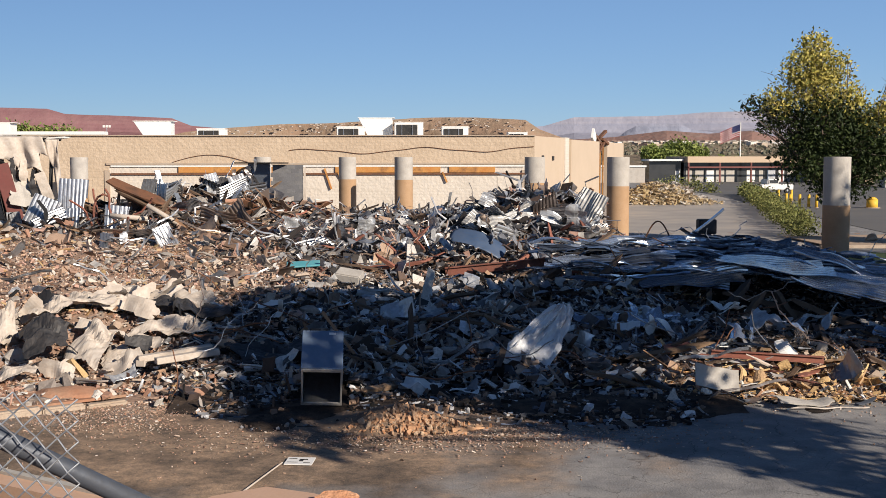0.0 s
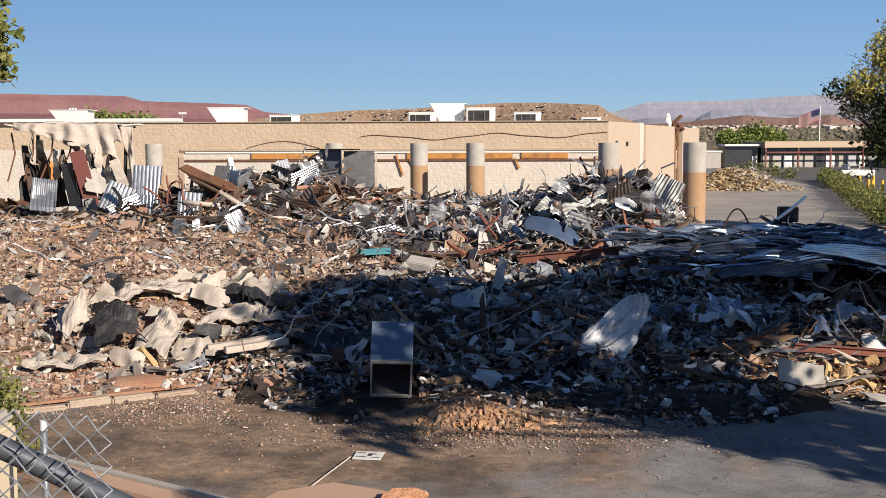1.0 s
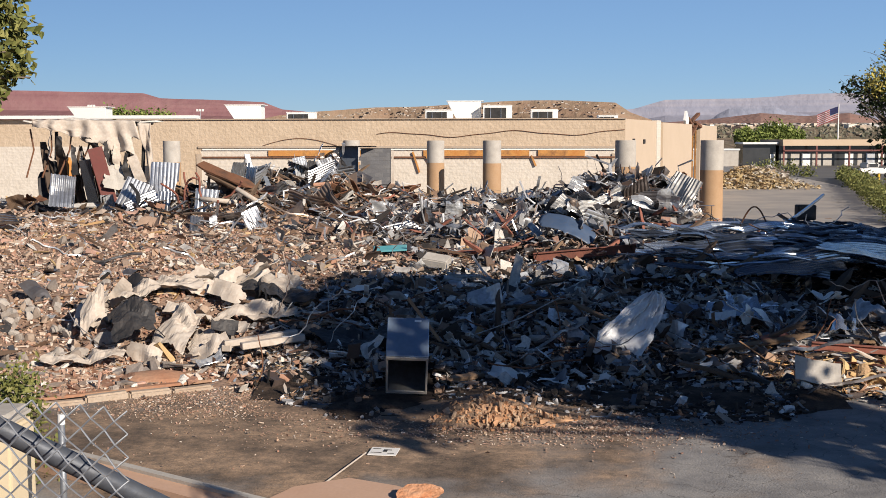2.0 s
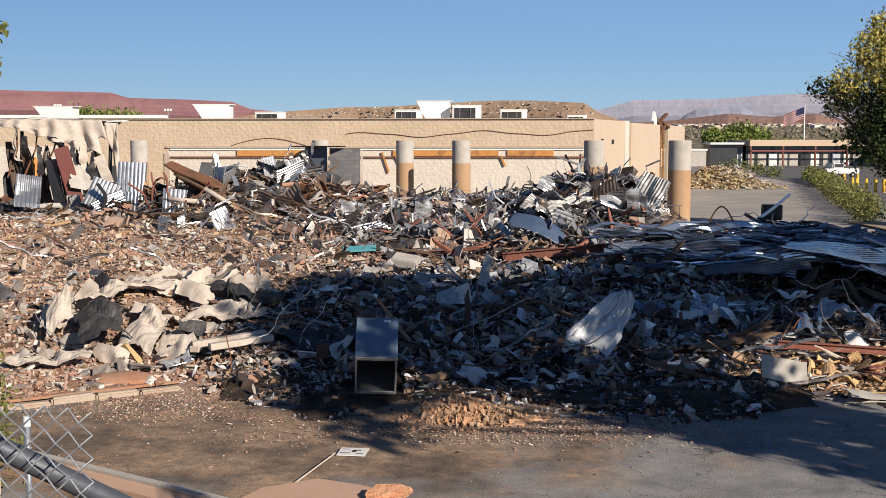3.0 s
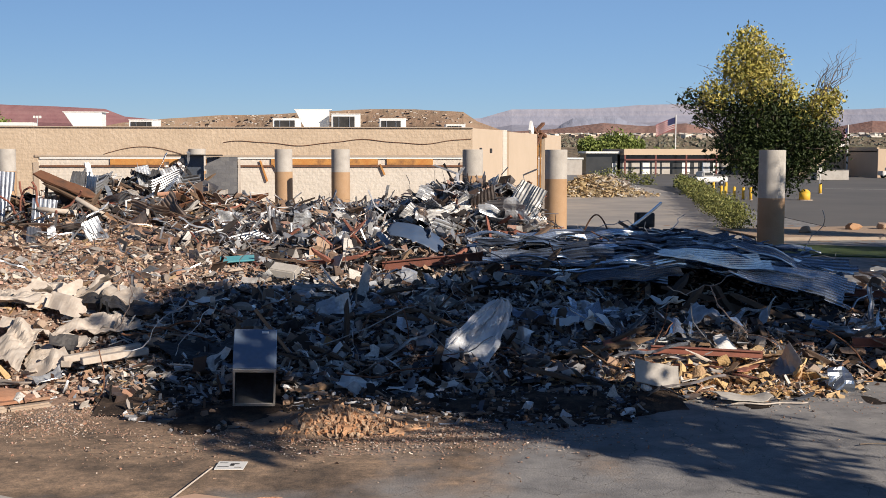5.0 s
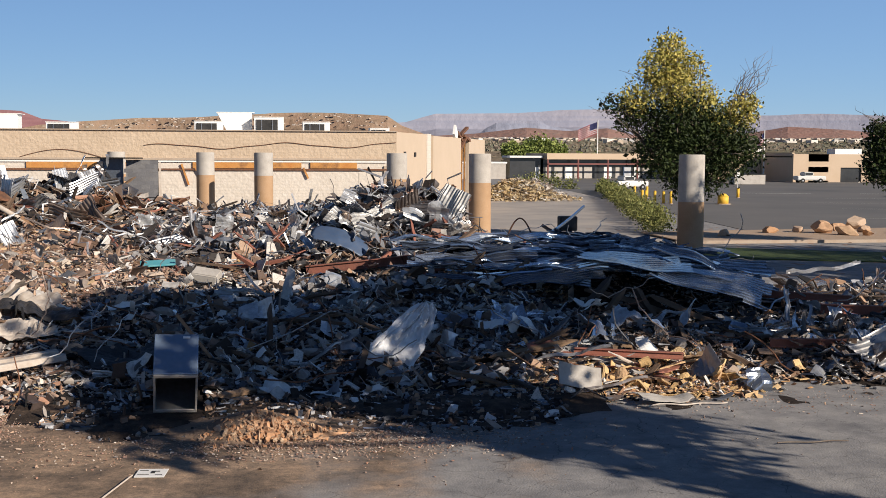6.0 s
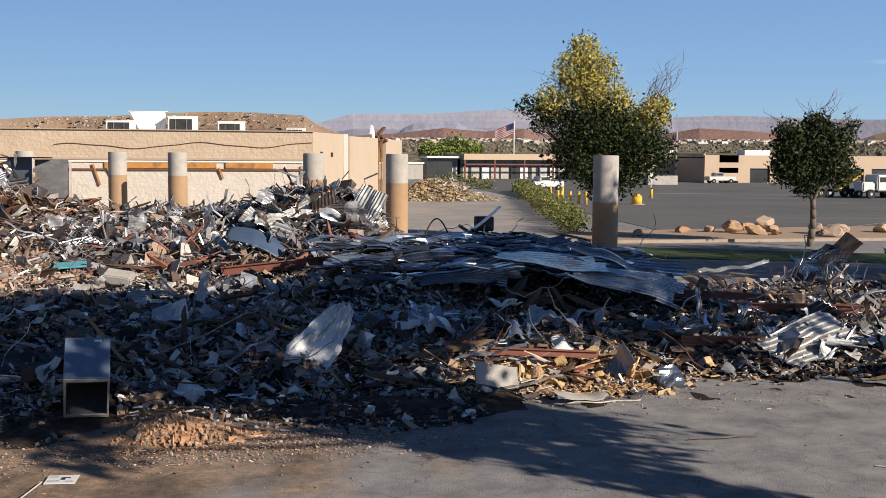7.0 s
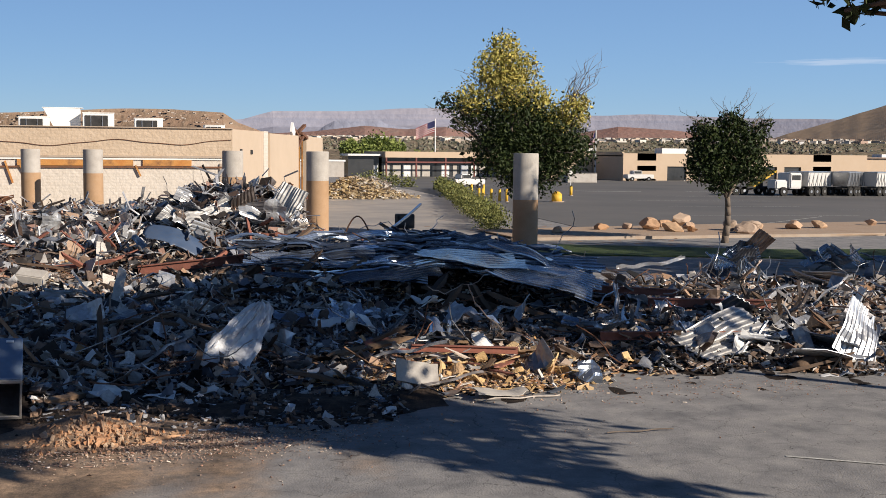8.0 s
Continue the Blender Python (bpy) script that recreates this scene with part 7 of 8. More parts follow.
strew("ridge_board", [crumple(0.9, 0.5, 320 + k, 0.12, 0.3, 0.014) for k in range(6)], 50, w_ridge, 412, M_BOARD, "torn pale board upended on the ridge", "board", "ridge boards", 0.2, 40)
strew("rusty_length", [timber(1.8, 0.09, 0.07, 340 + k) for k in range(5)], 36, w_ridge, 413, M_REDBEAM, "red-brown steel length lying on the ridge", "steel beam", "rusty lengths", 0.25, 20)
strew("loose_wire", [bent_rod(1.9, 0.011, 360 + k, 0.8) for k in range(7)], 90, lambda x, y: 0.1 + 0.9 * w_mid(x, y), 414, M_SCRAP, "curled pale wire sticking out of rubble", "wire", "loose wires", 0.3, 45)
strew("far_rusty_length", [timber(1.9, 0.10, 0.07, 380 + k) for k in range(5)], 36, lambda x, y: np.exp(-((x + 9) / 5.0) ** 2 - ((y - 50) / 3.5) ** 2), 415, M_TIMBER, "scorched brown beam lying on the far ridge", "beam", "far ridge beams", 0.3, 22)
strew("far_buckled_sheet", [corrugated(1.8, 0.8, 390 + k, 0.16, 0.04, 0.5, 0.5, 0.2) for k in range(5)], 14, lambda x, y: np.exp(-((x + 9) / 5.5) ** 2 - ((y - 51) / 3.5) ** 2), 416, M_SCRAP, "bent corrugated sheet upended on the far ridge", "corrugated steel", "far ridge sheets", 0.35, 45)
# thin strips curling out of the heap in the middle distance
for i in range(60):
    x, y = rnd.uniform(-4.5, 3.0), rnd.uniform(38, 50)
    bm = channel(rnd.uniform(0.9, 1.8), 0.11, 0.03, 0.006, 900 + i, 0.4)
    thing("curled_strip", bm, M_SCRAP, "curled light steel strip sticking out of rubble", "steel strip", pose(x, y, float(heap(x, y)) + rnd.uniform(0.2, 0.5), rnd.gauss(0, 25), rnd.gauss(-20, 22), rnd.uniform(0, 360)), "curled strips")

# ---- block stub wall with peeling foil ----
bw = empty("block_stub_wall", "standing stub of grey concrete block wall", "wall", pose(-6.3, 57.0, 0, 0, 0, 4))
bd = bpy.data.meshes.new("block")
bm = bmesh.new(); box(bm, 0, 0, 0, 0.393, 0.19, 0.193); bevel(bm, 0.004)
bm.to_mesh(bd); bm.free(); bd.materials.append(M_BLOCK)
for r in range(21):
    for c in range(4):
        x = -0.6 + 0.4 * c + (0.2 if r % 2 else 0)
        if (c == 3 and r % 2) or (r > 18 and c == 0):
            continue
        b = new("block", bd); b.parent = bw; b.location = (x, 0, 0.1 + 0.2 * r)
bm = bmesh.new(); box(bm, 0.05, 0.0, 2.1, 1.5, 0.178, 4.18)
part("mortar_core", bm, M_BLOCK, bw)
bm = bmesh.new(); box(bm, 0.88, -0.02, 2.05, 0.1, 0.26, 4.1)
part("end_trim", bm, M_CANVAS, bw, "pale wall end")
bw2 = empty("dark_panel", "dark scorched wall panel beside the block stub", "panel", pose(-7.75, 57.5, 0, 0, 0, -28))
bm = bmesh.new(); box(bm, 0, 0, 2.15, 1.3, 0.12, 4.3); bevel(bm, 0.02)
part("board", bm, mat("blue grey wall panel", [(0.14, 0.17, 0.22), (0.19, 0.22, 0.27)], 0.5, scale=1.2, fine=12, bump=0.1, dirt=0.4, dirt_color=(0.06, 0.055, 0.05)), bw2)
bm = bmesh.new(); box(bm, 0.25, -0.2, 4.3, 3.0, 0.5, 0.06)
part("cap", bm, M_BURNT, bw2)
for i in range(9):
    bm = crumple(rnd.uniform(1.0, 1.9), rnd.uniform(0.3, 0.6), 950 + i, 0.3, 0.35)
    thing("hanging_foil", bm, M_SCRAP, "shredded foil insulation hanging on the wall stub", "foil", pose(-8.5 + rnd.uniform(-0.6, 0.7), 56.6, 2.2 + rnd.uniform(0, 1.7), 80, 85 + rnd.gauss(0, 12), rnd.uniform(0, 360)), "hanging foil")
for i in range(150):
    x, y = rnd.gauss(-9.5, 3.6), rnd.uniform(46.5, 56)
    k = i % 5
    bm = timber(rnd.uniform(0.9, 2.6), rnd.uniform(0.1, 0.3), 0.06, 3000 + i) if k < 2 else (crumple(rnd.uniform(0.8, 1.6), rnd.uniform(0.4, 0.9), 3000 + i, 0.2, 0.3, 0.02, 0.12) if k < 4 else channel(rnd.uniform(1.2, 2.6), 0.12, 0.08, 0.008, 3000 + i, 0.3))
    thing("ridge_wreckage", bm, (M_TIMBER, M_RUST, M_CONC, M_BLACKTARP, M_REDBEAM)[k] if i % 7 else M_BOARD, "brown and rusty wreckage piece piled on the far ridge", "wreckage", pose(x, y, float(heap(x, y)) + rnd.uniform(0.05, 0.5), rnd.gauss(12, 22), rnd.gauss(0, 20), rnd.uniform(0, 360)), "ridge wreckage")
for i in range(14):
    x, y = rnd.uniform(-12.5, -7.5), rnd.uniform(50, 55)
    bm = corrugated(rnd.uniform(1.2, 2.2), rnd.uniform(0.6, 1.0), 970 + i, 0.15, 0.04, 0.3, 0.3, 0.15)
    thing("leaning_corrugated", bm, (M_GALV, M_SCRAP)[i % 2], "corrugated steel leaning on the far heap", "corrugated steel", pose(x, y, float(heap(x, y)) + rnd.uniform(0.3, 0.9), rnd.gauss(40, 25), rnd.gauss(50, 25), rnd.uniform(0, 360)), "leaning corrugated")

# ---- upright corrugated pieces and timber stack on the left ridge ----
UC = "bright corrugated steel sheet standing on the ridge"
for i, (x, y, z, L, W, rx, ry, rz) in enumerate(((-14.2, 47.8, 2.9, 2.0, 1.2, 10, -78, 84), (-15.3, 47.3, 2.35, 1.6, 1.2, 35, -55, 60), (-14.0, 47.0, 1.95, 1.4, 0.6, 0, -82, 80), (-12.1, 46.6, 2.1, 1.3, 0.95, 15, -75, 75), (-18.2, 46.8, 2.5, 1.9, 1.0, 12, -60, 100), (-14.9, 47.0, 2.1, 1.7, 0.9, 30, -25, 30))):
    thing("standing_corrugated", corrugated(L, W, 990 + i, 0.16, 0.04, 0.18, 0.2, 0.12), M_GALV, UC, "corrugated steel", pose(x, y, z, rx, ry, rz), "standing corrugated")
for i in range(6):
    bm = timber(2.5 - 0.12 * i, 0.6, 0.09, 720 + i)
    thing("roof_plank", bm, M_TIMBER if i % 2 else M_RUST, "scorched roof plank leaning in a stack", "timber", pose(-11.6 + 0.06 * i, 48.0 + 0.2 * (i % 3), 3.15 - 0.11 * i, 24, 24, -6), "leaning plank stack")
for i in range(6):
    bm = bent_rod(2.4, 0.045, 740 + i, 0.8)
    thing("twisted_angle_iron", bm, M_REDBEAM, "twisted rusty angle iron standing on the ridge", "steel rod", pose(-13.0 + 0.22 * i, 47.2, 2.4, 0, -80 + 12 * (i % 3), 40 * i), "twisted angle irons")
for x, y, z, L, rx, ry, rz in ((-10.0, 46.4, 2.15, 1.9, 0, 32, 6), (-11.6, 46.6, 2.15, 1.5, 0, 6, 4)):
    bm = bmesh.new(); cyl(bm, (-L / 2, 0, 0), (L / 2, 0, 0), 0.1, 0.1, 12)
    thing("white_pipe", bm, M_CANVAS, "dirty white plastic pipe lying on debris", "pipe", pose(x, y, z, rx, ry, rz), "white pipes", True)

# ---- torn canopy at the left end ----
cp = empty("torn_canopy", "collapsed canopy frame with hanging torn white cloth", "canopy", pose(-17.3, 50.0, 0))
for x, y, h, lean in ((-2.6, 0.2, 5.0, 0.2), (-0.6, 0.0, 5.2, 0.0), (0.9, 0.4, 5.3, -0.1), (1.4, -0.2, 4.9, 0.25)):
    bm = bmesh.new(); cyl(bm, (x, y, 0), (x + lean, y, h), 0.09, 0.08, 8)
    part("post", bm, M_DARK, cp)
for k in range(5):
    bm = bmesh.new(); tube(bm, [Vector((-3.5 + k * 0.9, 0.1 * k, 5.1)), Vector((-3.2 + k * 0.8, -0.4, 4.2)), Vector((-3.4 + k * 0.7, -0.8, 3.0))], 0.04)
    part("rib", bm, M_RUST, cp)
for k in range(7):
    bm = timber(rnd.uniform(1.4, 3.0), rnd.uniform(0.2, 0.5), 0.07, 6300 + k)
    bm.transform(pose(-2.6 + 0.65 * k, 0.2 + 0.15 * (k % 3), 5.3 + 0.06 * (k % 4), rnd.gauss(0, 8), rnd.gauss(2, 7), rnd.gauss(0, 14)))
    part("roof_deck", bm, (M_PALE, M_TIMBER, M_BLACKTARP)[k % 3], cp, "splintered roof deck plank")


def hang(u, v):
    """Cloth thrown over the roof edge, hanging lower towards one end."""
    f, k = u / 4.6 + 0.5, v + 0.5
    drop = 0.35 + 1.55 * max(0.0, f) ** 1.5 + 0.3 * noise.noise(Vector((f * 4, 1, 2)))
    if k > 0.97 + 0.12 * noise.noise(Vector((f * 9, 5, 1))) or (f > 0.93 and k > 0.55):
        return None
    over = max(0.0, k - 0.22) / 0.78
    sway = 0.16 * math.sin(f * 17 + k * 2) + 0.1 * math.sin(f * 41 + 1) + 0.12 * noise.noise(Vector((f * 12, k * 3, 4)))
    return (u - 0.9 + 0.35 * over * drop * f, 0.35 - 0.95 * min(1, k / 0.22) - 0.15 * over + sway * (0.25 + over), 5.55 - 0.18 * abs(noise.noise(Vector((f * 7, k * 3, 8)))) - 0.08 * f - drop * over)


part("torn_cloth", grid_sheet(4.6, 1.0, 60, 26, hang, 0.02), M_CANVAS, cp, "dirty white torn cloth", True)


def streamer(u, v):
    f = 0.5 - u / 2.6
    w_ = 0.55 * (1 - 0.75 * f) + 0.06 * noise.noise(Vector((f * 6, v * 3, 2)))
    return (1.75 + 0.35 * f + v * w_, -0.5 + 0.12 * math.sin(f * 7 + v * 5) + 0.1 * noise.noise(Vector((f * 5, v * 4, 6))), 5.35 - 2.5 * f)


part("cloth_streamer", grid_sheet(2.6, 1.0, 30, 10, streamer, 0.02), M_CANVAS, cp, "long strip of torn white cloth", True)
# two rags in three are black, to deepen the shade under the roof
for k in range(9):
    bm = crumple(rnd.uniform(1.1, 2.1), rnd.uniform(0.22, 0.42), 6400 + k, 0.3, 0.35, 0.015, 0.05)
    bm.transform(pose(-2.4 + 0.5 * k, -0.9 + 0.1 * (k % 3), 4.35 - 0.25 * (k % 4), 0, 80 + rnd.gauss(0, 10), 70 + rnd.gauss(0, 30)))
    part("cloth_rag", bm, M_BLACKTARP if k % 3 else M_CANVAS, cp, "hanging torn rag, mostly blackened for shade")
# dark boards added to stand for the unlit void behind the cloth
for k in range(18):
    bm = timber(rnd.uniform(1.6, 3.2), rnd.uniform(0.15, 0.5), 0.08, 6450 + k)
    bm.transform(pose(-3.2 + 0.26 * k, 0.3 + rnd.uniform(-0.3, 0.3), 2.6 + rnd.uniform(-0.4, 0.9), 0, 75 + rnd.gauss(0, 14), rnd.gauss(0, 40)))
    part("dark_board", bm, (M_BLACKTARP, M_TIMBER, M_CHAR_SHADE)[k % 3], cp)
bm = bmesh.new(); box(bm, 0, 0, 0, 0.62, 0.1, 2.7, pose(0.1, -1.1, 3.0, 8, -14, 20)); bevel(bm, 0.02)
part("maroon_panel", bm, M_MAROON, cp, "maroon metal panel")
bm = bmesh.new(); box(bm, 0, 0, 0, 0.5, 0.1, 2.4, pose(-0.55, -0.9, 2.6, 8, -8, 0)); bevel(bm, 0.02)
part("dark_panel", bm, M_ROOFBLUE, cp)
bm = crumple(1.6, 1.3, 611, 0.15, 0.25, 0.02)
bm.transform(pose(0.75, -0.7, 2.9, 80, 10, 15))
part("grey_sheet", bm, M_COLTOP, cp, "bent grey sheet")
bm = crumple(1.5, 0.6, 612, 0.12, 0.3, 0.02)
bm.transform(pose(1.5, -0.8, 3.3, 80, 70, 15))
part("pale_sheet", bm, M_CANVAS, cp)
for k in range(8):
    bm = timber(rnd.uniform(1.2, 2.4), 0.25, 0.08, 620 + k)
    bm.transform(pose(-1.6 + 0.25 * k, -0.4, 3.2 + 0.1 * (k % 3), 0, 70 + rnd.gauss(0, 18), rnd.gauss(0, 40)))
    part("broken_joist", bm, M_TIMBER if k % 3 else M_LEDGER, cp)
for k in range(22):
    x, y = rnd.uniform(-22, -14), rnd.uniform(47, 52)
    bm = (timber(rnd.uniform(1, 2.2), 0.2, 0.1, 640 + k) if k % 2 else crumple(1.3, 0.8, 640 + k, 0.25))
    thing("wreck_piece", bm, (M_TIMBER, M_SCRAP, M_RUST, M_BLACKTARP)[k % 4], "broken wreckage piece below the torn canopy", "wreckage", pose(x, y, float(heap(x, y)) + rnd.uniform(0.1, 0.6), rnd.gauss(20, 25), rnd.gauss(0, 30), rnd.uniform(0, 360)), "canopy wreckage")

# ---- long curved bar and burnt heater box over the roof sheets ----
bm = bmesh.new()
pts = [Vector((6.4 + 2.9 * f, 33.8, 1.95 + 0.25 * f + 1.0 * max(0, f - 0.55) ** 1.3 * 2.3)) for f in [i / 16 for i in range(17)]]
rings = [[bm.verts.new(p + Vector((0, dy, dz))) for dy, dz in ((-0.1, -0.03), (0.1, -0.03), (0.1, 0.03), (-0.1, 0.03))] for p in pts]
for a, b in zip(rings[:-1], rings[1:]):
    for k in range(4):
        bm.faces.new((a[k], a[(k + 1) % 4], b[(k + 1) % 4], b[k]))
bm.faces.new(rings[0][::-1])
bm.faces.new(rings[-1])
thing("curved_bar", bm, M_ROOFBLUE, "long curved metal bar rising from the roof sheets", "metal bar")
hb = empty("burnt_heater", "small burnt black heater box on a stub", "heater", pose(9.0, 34.6, 1.7))
bm = bmesh.new(); box(bm, 0, 0, 0.75, 0.55, 0.4, 0.45); bevel(bm, 0.03)
part("box", bm, M_DARK, hb)
bm = bmesh.new(); box(bm, 0.05, 0, 0.25, 0.16, 0.16, 0.6)
part("stub", bm, M_DARK, hb)
bm = bmesh.new(); box(bm, 0.0, -0.21, 0.78, 0.42, 0.02, 0.3)
part("door", bm, M_BLACKTARP, hb)
bm = bmesh.new(); tube(bm, [Vector((6.9 + 0.9 * f, 34.0, 1.9 + 0.75 * math.sin(f * 3.0))) for f in [i / 12 for i in range(13)]], 0.025)
thing("wire_hoop", bm, M_RUST, "thin wire hoop arching above the debris", "wire")

# ---- right-hand low debris ----
thing("bright_roof_sheet", corrugated(3.2, 1.25, 1201, 0.155, 0.02, 0.30, 0.2, 0.16), M_PALEGALV, "long bright corrugated roof sheet lying in the sun", "corrugated steel", pose(13.5, 22.9, 0.52, 24, -7, 26))
thing("bright_roof_sheet", corrugated(1.7, 1.0, 1202, 0.13, 0.022, 0.5, 0.5, 0.25), M_GALV, "bent bright corrugated sheet standing on edge", "corrugated steel", pose(15.9, 21.4, 0.72, 58, -48, 40))
for i in range(34):
    x, y = rnd.uniform(10.5, 21), rnd.uniform(22, 33)
    bm = crumple(rnd.uniform(0.5, 1.2), rnd.uniform(0.25, 0.5), 1210 + i, 0.3, 0.35) if i % 4 else corrugated(rnd.uniform(0.9, 1.6), 0.45, 1210 + i, 0.11, 0.025, 0.45, 0.4)
    thing("low_scrap_sheet", bm, (M_SCRAP, M_BLACKTARP, M_ROOFBLUE, M_BOARD)[i % 4], "bent metal sheet in the low debris", "sheet metal", pose(x, y, float(heap(x, y)) + rnd.uniform(0.08, 0.22), rnd.gauss(10, 16), rnd.gauss(0, 14), rnd.uniform(0, 360)), "low scrap sheets")
for i, (cx, cy, n_) in enumerate(((22.8, 38.3, 9), (27.6, 39.6, 9), (30.5, 40.0, 3))):
    for k in range(n_):
        bm = corrugated(rnd.uniform(1.0, 1.9), rnd.uniform(0.6, 1.0), 1300 + 20 * i + k, 0.13, 0.035, 0.5, 0.5, 0.2)
        thing("crumpled_roof_sheet", bm, (M_ROOFBLUE, M_ROOFBLUE, M_SCRAP)[k % 3], "crumpled roof sheet in a pile on the road", "corrugated steel", pose(cx + rnd.gauss(0, 0.5), cy + rnd.gauss(0, 0.4), 0.28 + 0.10 * k * (1.0 if i == 0 else 0.5), rnd.gauss(35, 25), rnd.gauss(40 if i == 0 else 0, 20), rnd.uniform(0, 360)), "road scrap piles")
thing("bent_gutter", channel(2.8, 0.22, 0.10, 0.01, 1401, 0.35), M_SCRAP, "long bent pale gutter lying on debris", "gutter", pose(18.3, 36.2, 0.75, 0, -4, 8))
bm = bmesh.new(); cyl(bm, (-0.55, 0, 0), (0.55, 0, 0), 0.12, 0.12, 16)
thing("old_pipe", bm, M_TIMBER, "short scorched pipe at the edge of the debris", "pipe", pose(14.6, 21.2, 0.2, 0, -8, 25), smooth=True)
bm = crumple(0.7, 0.6, 1402, 0.35, 0.3, 0.008, 0.05)
thing("crushed_tin", bm, M_ROOFBLUE, "crushed bright metal tin at the edge of the debris", "sheet metal", pose(9.5, 20.8, 0.35, 55, 20, 30))

# front boards
bm = crumple(0.95, 0.5, 1410, 0.14, 0.14, 0.02, 0.05)
thing("folded_board", bm, M_COLTOP, "folded grey board at the heap's foot", "board", pose(5.65, 20.75, 0.32, 48, 2, -3))
bm = crumple(1.25, 0.62, 1411, 0.07, 0.28, 0.02, 0.06)
thing("flat_board", bm, M_COLTOP, "flat grey sheet lying on asphalt", "board", pose(7.15, 20.15, 0.09, 3, 2, 6))
bm = bmesh.new()
tube(bm, [Vector((6.7 + 0.12 * i, 19.8 + 0.05 * math.sin(i * 0.9) + 0.012 * i, 0.03 + 0.03 * max(0, math.sin(i * 0.5)))) for i in range(14)], 0.014)
thing("rope", bm, M_CANVAS, "thin pale rope lying on the asphalt", "rope")
p = spread(8000, lambda x, y: np.exp(-((x - 7.5) / 2.0) ** 2 - ((y - 21.6) / 0.8) ** 2), 1420)
scraps("insulation_bits", p, dimset(len(p), 1421, 0.13, 0.05, 0.008, 0.5), M_YELLOWFOAM, "tan wood and insulation bits lying loose", 0.5, 0.35, seed=1422, lift=2.5)

# torn boards, insulation sheets and foil at the sunny front
M_BATT = mat("tan insulation batt", [(0.58, 0.38, 0.17), (0.68, 0.49, 0.26), (0.50, 0.33, 0.19)], 0.95, source="object", scale=5, fine=26, bump=0.8, dirt=0.35, dirt_color=(0.22, 0.14, 0.08), bump_dist=0.03)
rnd = random.Random(1430)
for i in range(26):
    x, y = rnd.gauss(7.5, 1.15), rnd.uniform(20.9, 22.6)
    thing("insulation_batt", crumple(rnd.uniform(0.35, 0.8), rnd.uniform(0.2, 0.4), 1430 + i, 0.3, 0.4, 0.035, 0.05), M_BATT, "torn tan insulation batt lying on the debris edge", "insulation", pose(x, y, float(heap(x, y)) + rnd.uniform(0.08, 0.2), rnd.gauss(15, 18), rnd.gauss(0, 15), rnd.uniform(0, 360)), "insulation batts")
for i in range(30):
    x, y = rnd.gauss(7.6, 1.3), rnd.uniform(20.9, 23.2)
    bm = timber(rnd.uniform(0.4, 1.3), rnd.uniform(0.06, 0.2), 0.03, 1460 + i) if i % 3 else crumple(rnd.uniform(0.4, 0.8), rnd.uniform(0.18, 0.32), 1460 + i, 0.08, 0.25, 0.02, 0.05)
    thing("broken_board", bm, (M_CANVAS, M_REDBEAM, M_TIMBER, M_BOARD, M_BATT)[i % 5], "broken board lying across the debris edge", "board", pose(x, y, float(heap(x, y)) + rnd.uniform(0.12, 0.26), rnd.gauss(8, 14), rnd.gauss(0, 10), rnd.gauss(0, 40)), "broken boards")
for i in range(46):
    x, y = (rnd.gauss(6.6, 1.2), rnd.uniform(22.8, 26.4)) if i < 32 else (rnd.uniform(10.5, 15), rnd.uniform(22.0, 26.5))
    thing("foil_scrap", crumple(rnd.uniform(0.4, 1.1), rnd.uniform(0.25, 0.5), 1500 + i, 0.42, 0.4, 0.006, 0.05), (M_ROOFBLUE, M_WHITE, M_SCRAP, M_ROOFBLUE)[i % 4], "crumpled bright foil-faced sheet in the debris", "foil", pose(x, y, float(heap(x, y)) + rnd.uniform(0.12, 0.3), rnd.gauss(35, 22), rnd.gauss(0, 25), rnd.uniform(0, 360)), "foil scraps")

# ---- foreground ----
paper = empty("paper_sheet", "white printed card lying on the asphalt", "paper", pose(-1.75, 16.55, 0.02, 2, 0, -6))
bm = bmesh.new(); box(bm, 0, 0, 0, 0.42, 0.36, 0.012)
part("card", bm, M_WHITE, paper)
for x, y, w_, h_ in ((0.02, 0.02, 0.06, 0.1), (0.06, 0.06, 0.1, 0.03), (-0.12, 0.1, 0.12, 0.015), (-0.1, -0.08, 0.16, 0.015), (0.12, -0.1, 0.1, 0.015)):
    bm = bmesh.new(); box(bm, x, y, 0.009, w_, h_, 0.004)
    part("printed_bar", bm, M_DARK, paper)
bm = bmesh.new(); cyl(bm, (-2.42, 14.75, 0.03), (-2.0, 16.4, 0.04), 0.014, 0.011, 7)
thing("stick", bm, M_CANVAS, "thin pale stick lying on asphalt", "stick")
bm = bmesh.new(); tube(bm, [Vector((7.9 + 0.12 * i, 17.0 + 0.03 * math.sin(i), 0.03)) for i in range(11)], 0.012)
thing("twig", bm, M_BARK, "thin dark twig lying on asphalt", "stick")
M_SPILL = mat("sooty brown dirt", [(0.08, 0.06, 0.05), (0.26, 0.18, 0.125), (0.44, 0.30, 0.20)], 0.95, scale=1.8, fine=20, bump=0.8, dirt=0.4, bump_dist=0.04)
# dirt mound before the heap
gx2, gy2 = np.meshgrid(np.linspace(-6.5, 3.5, 90), np.linspace(16.4, 20.9, 50))
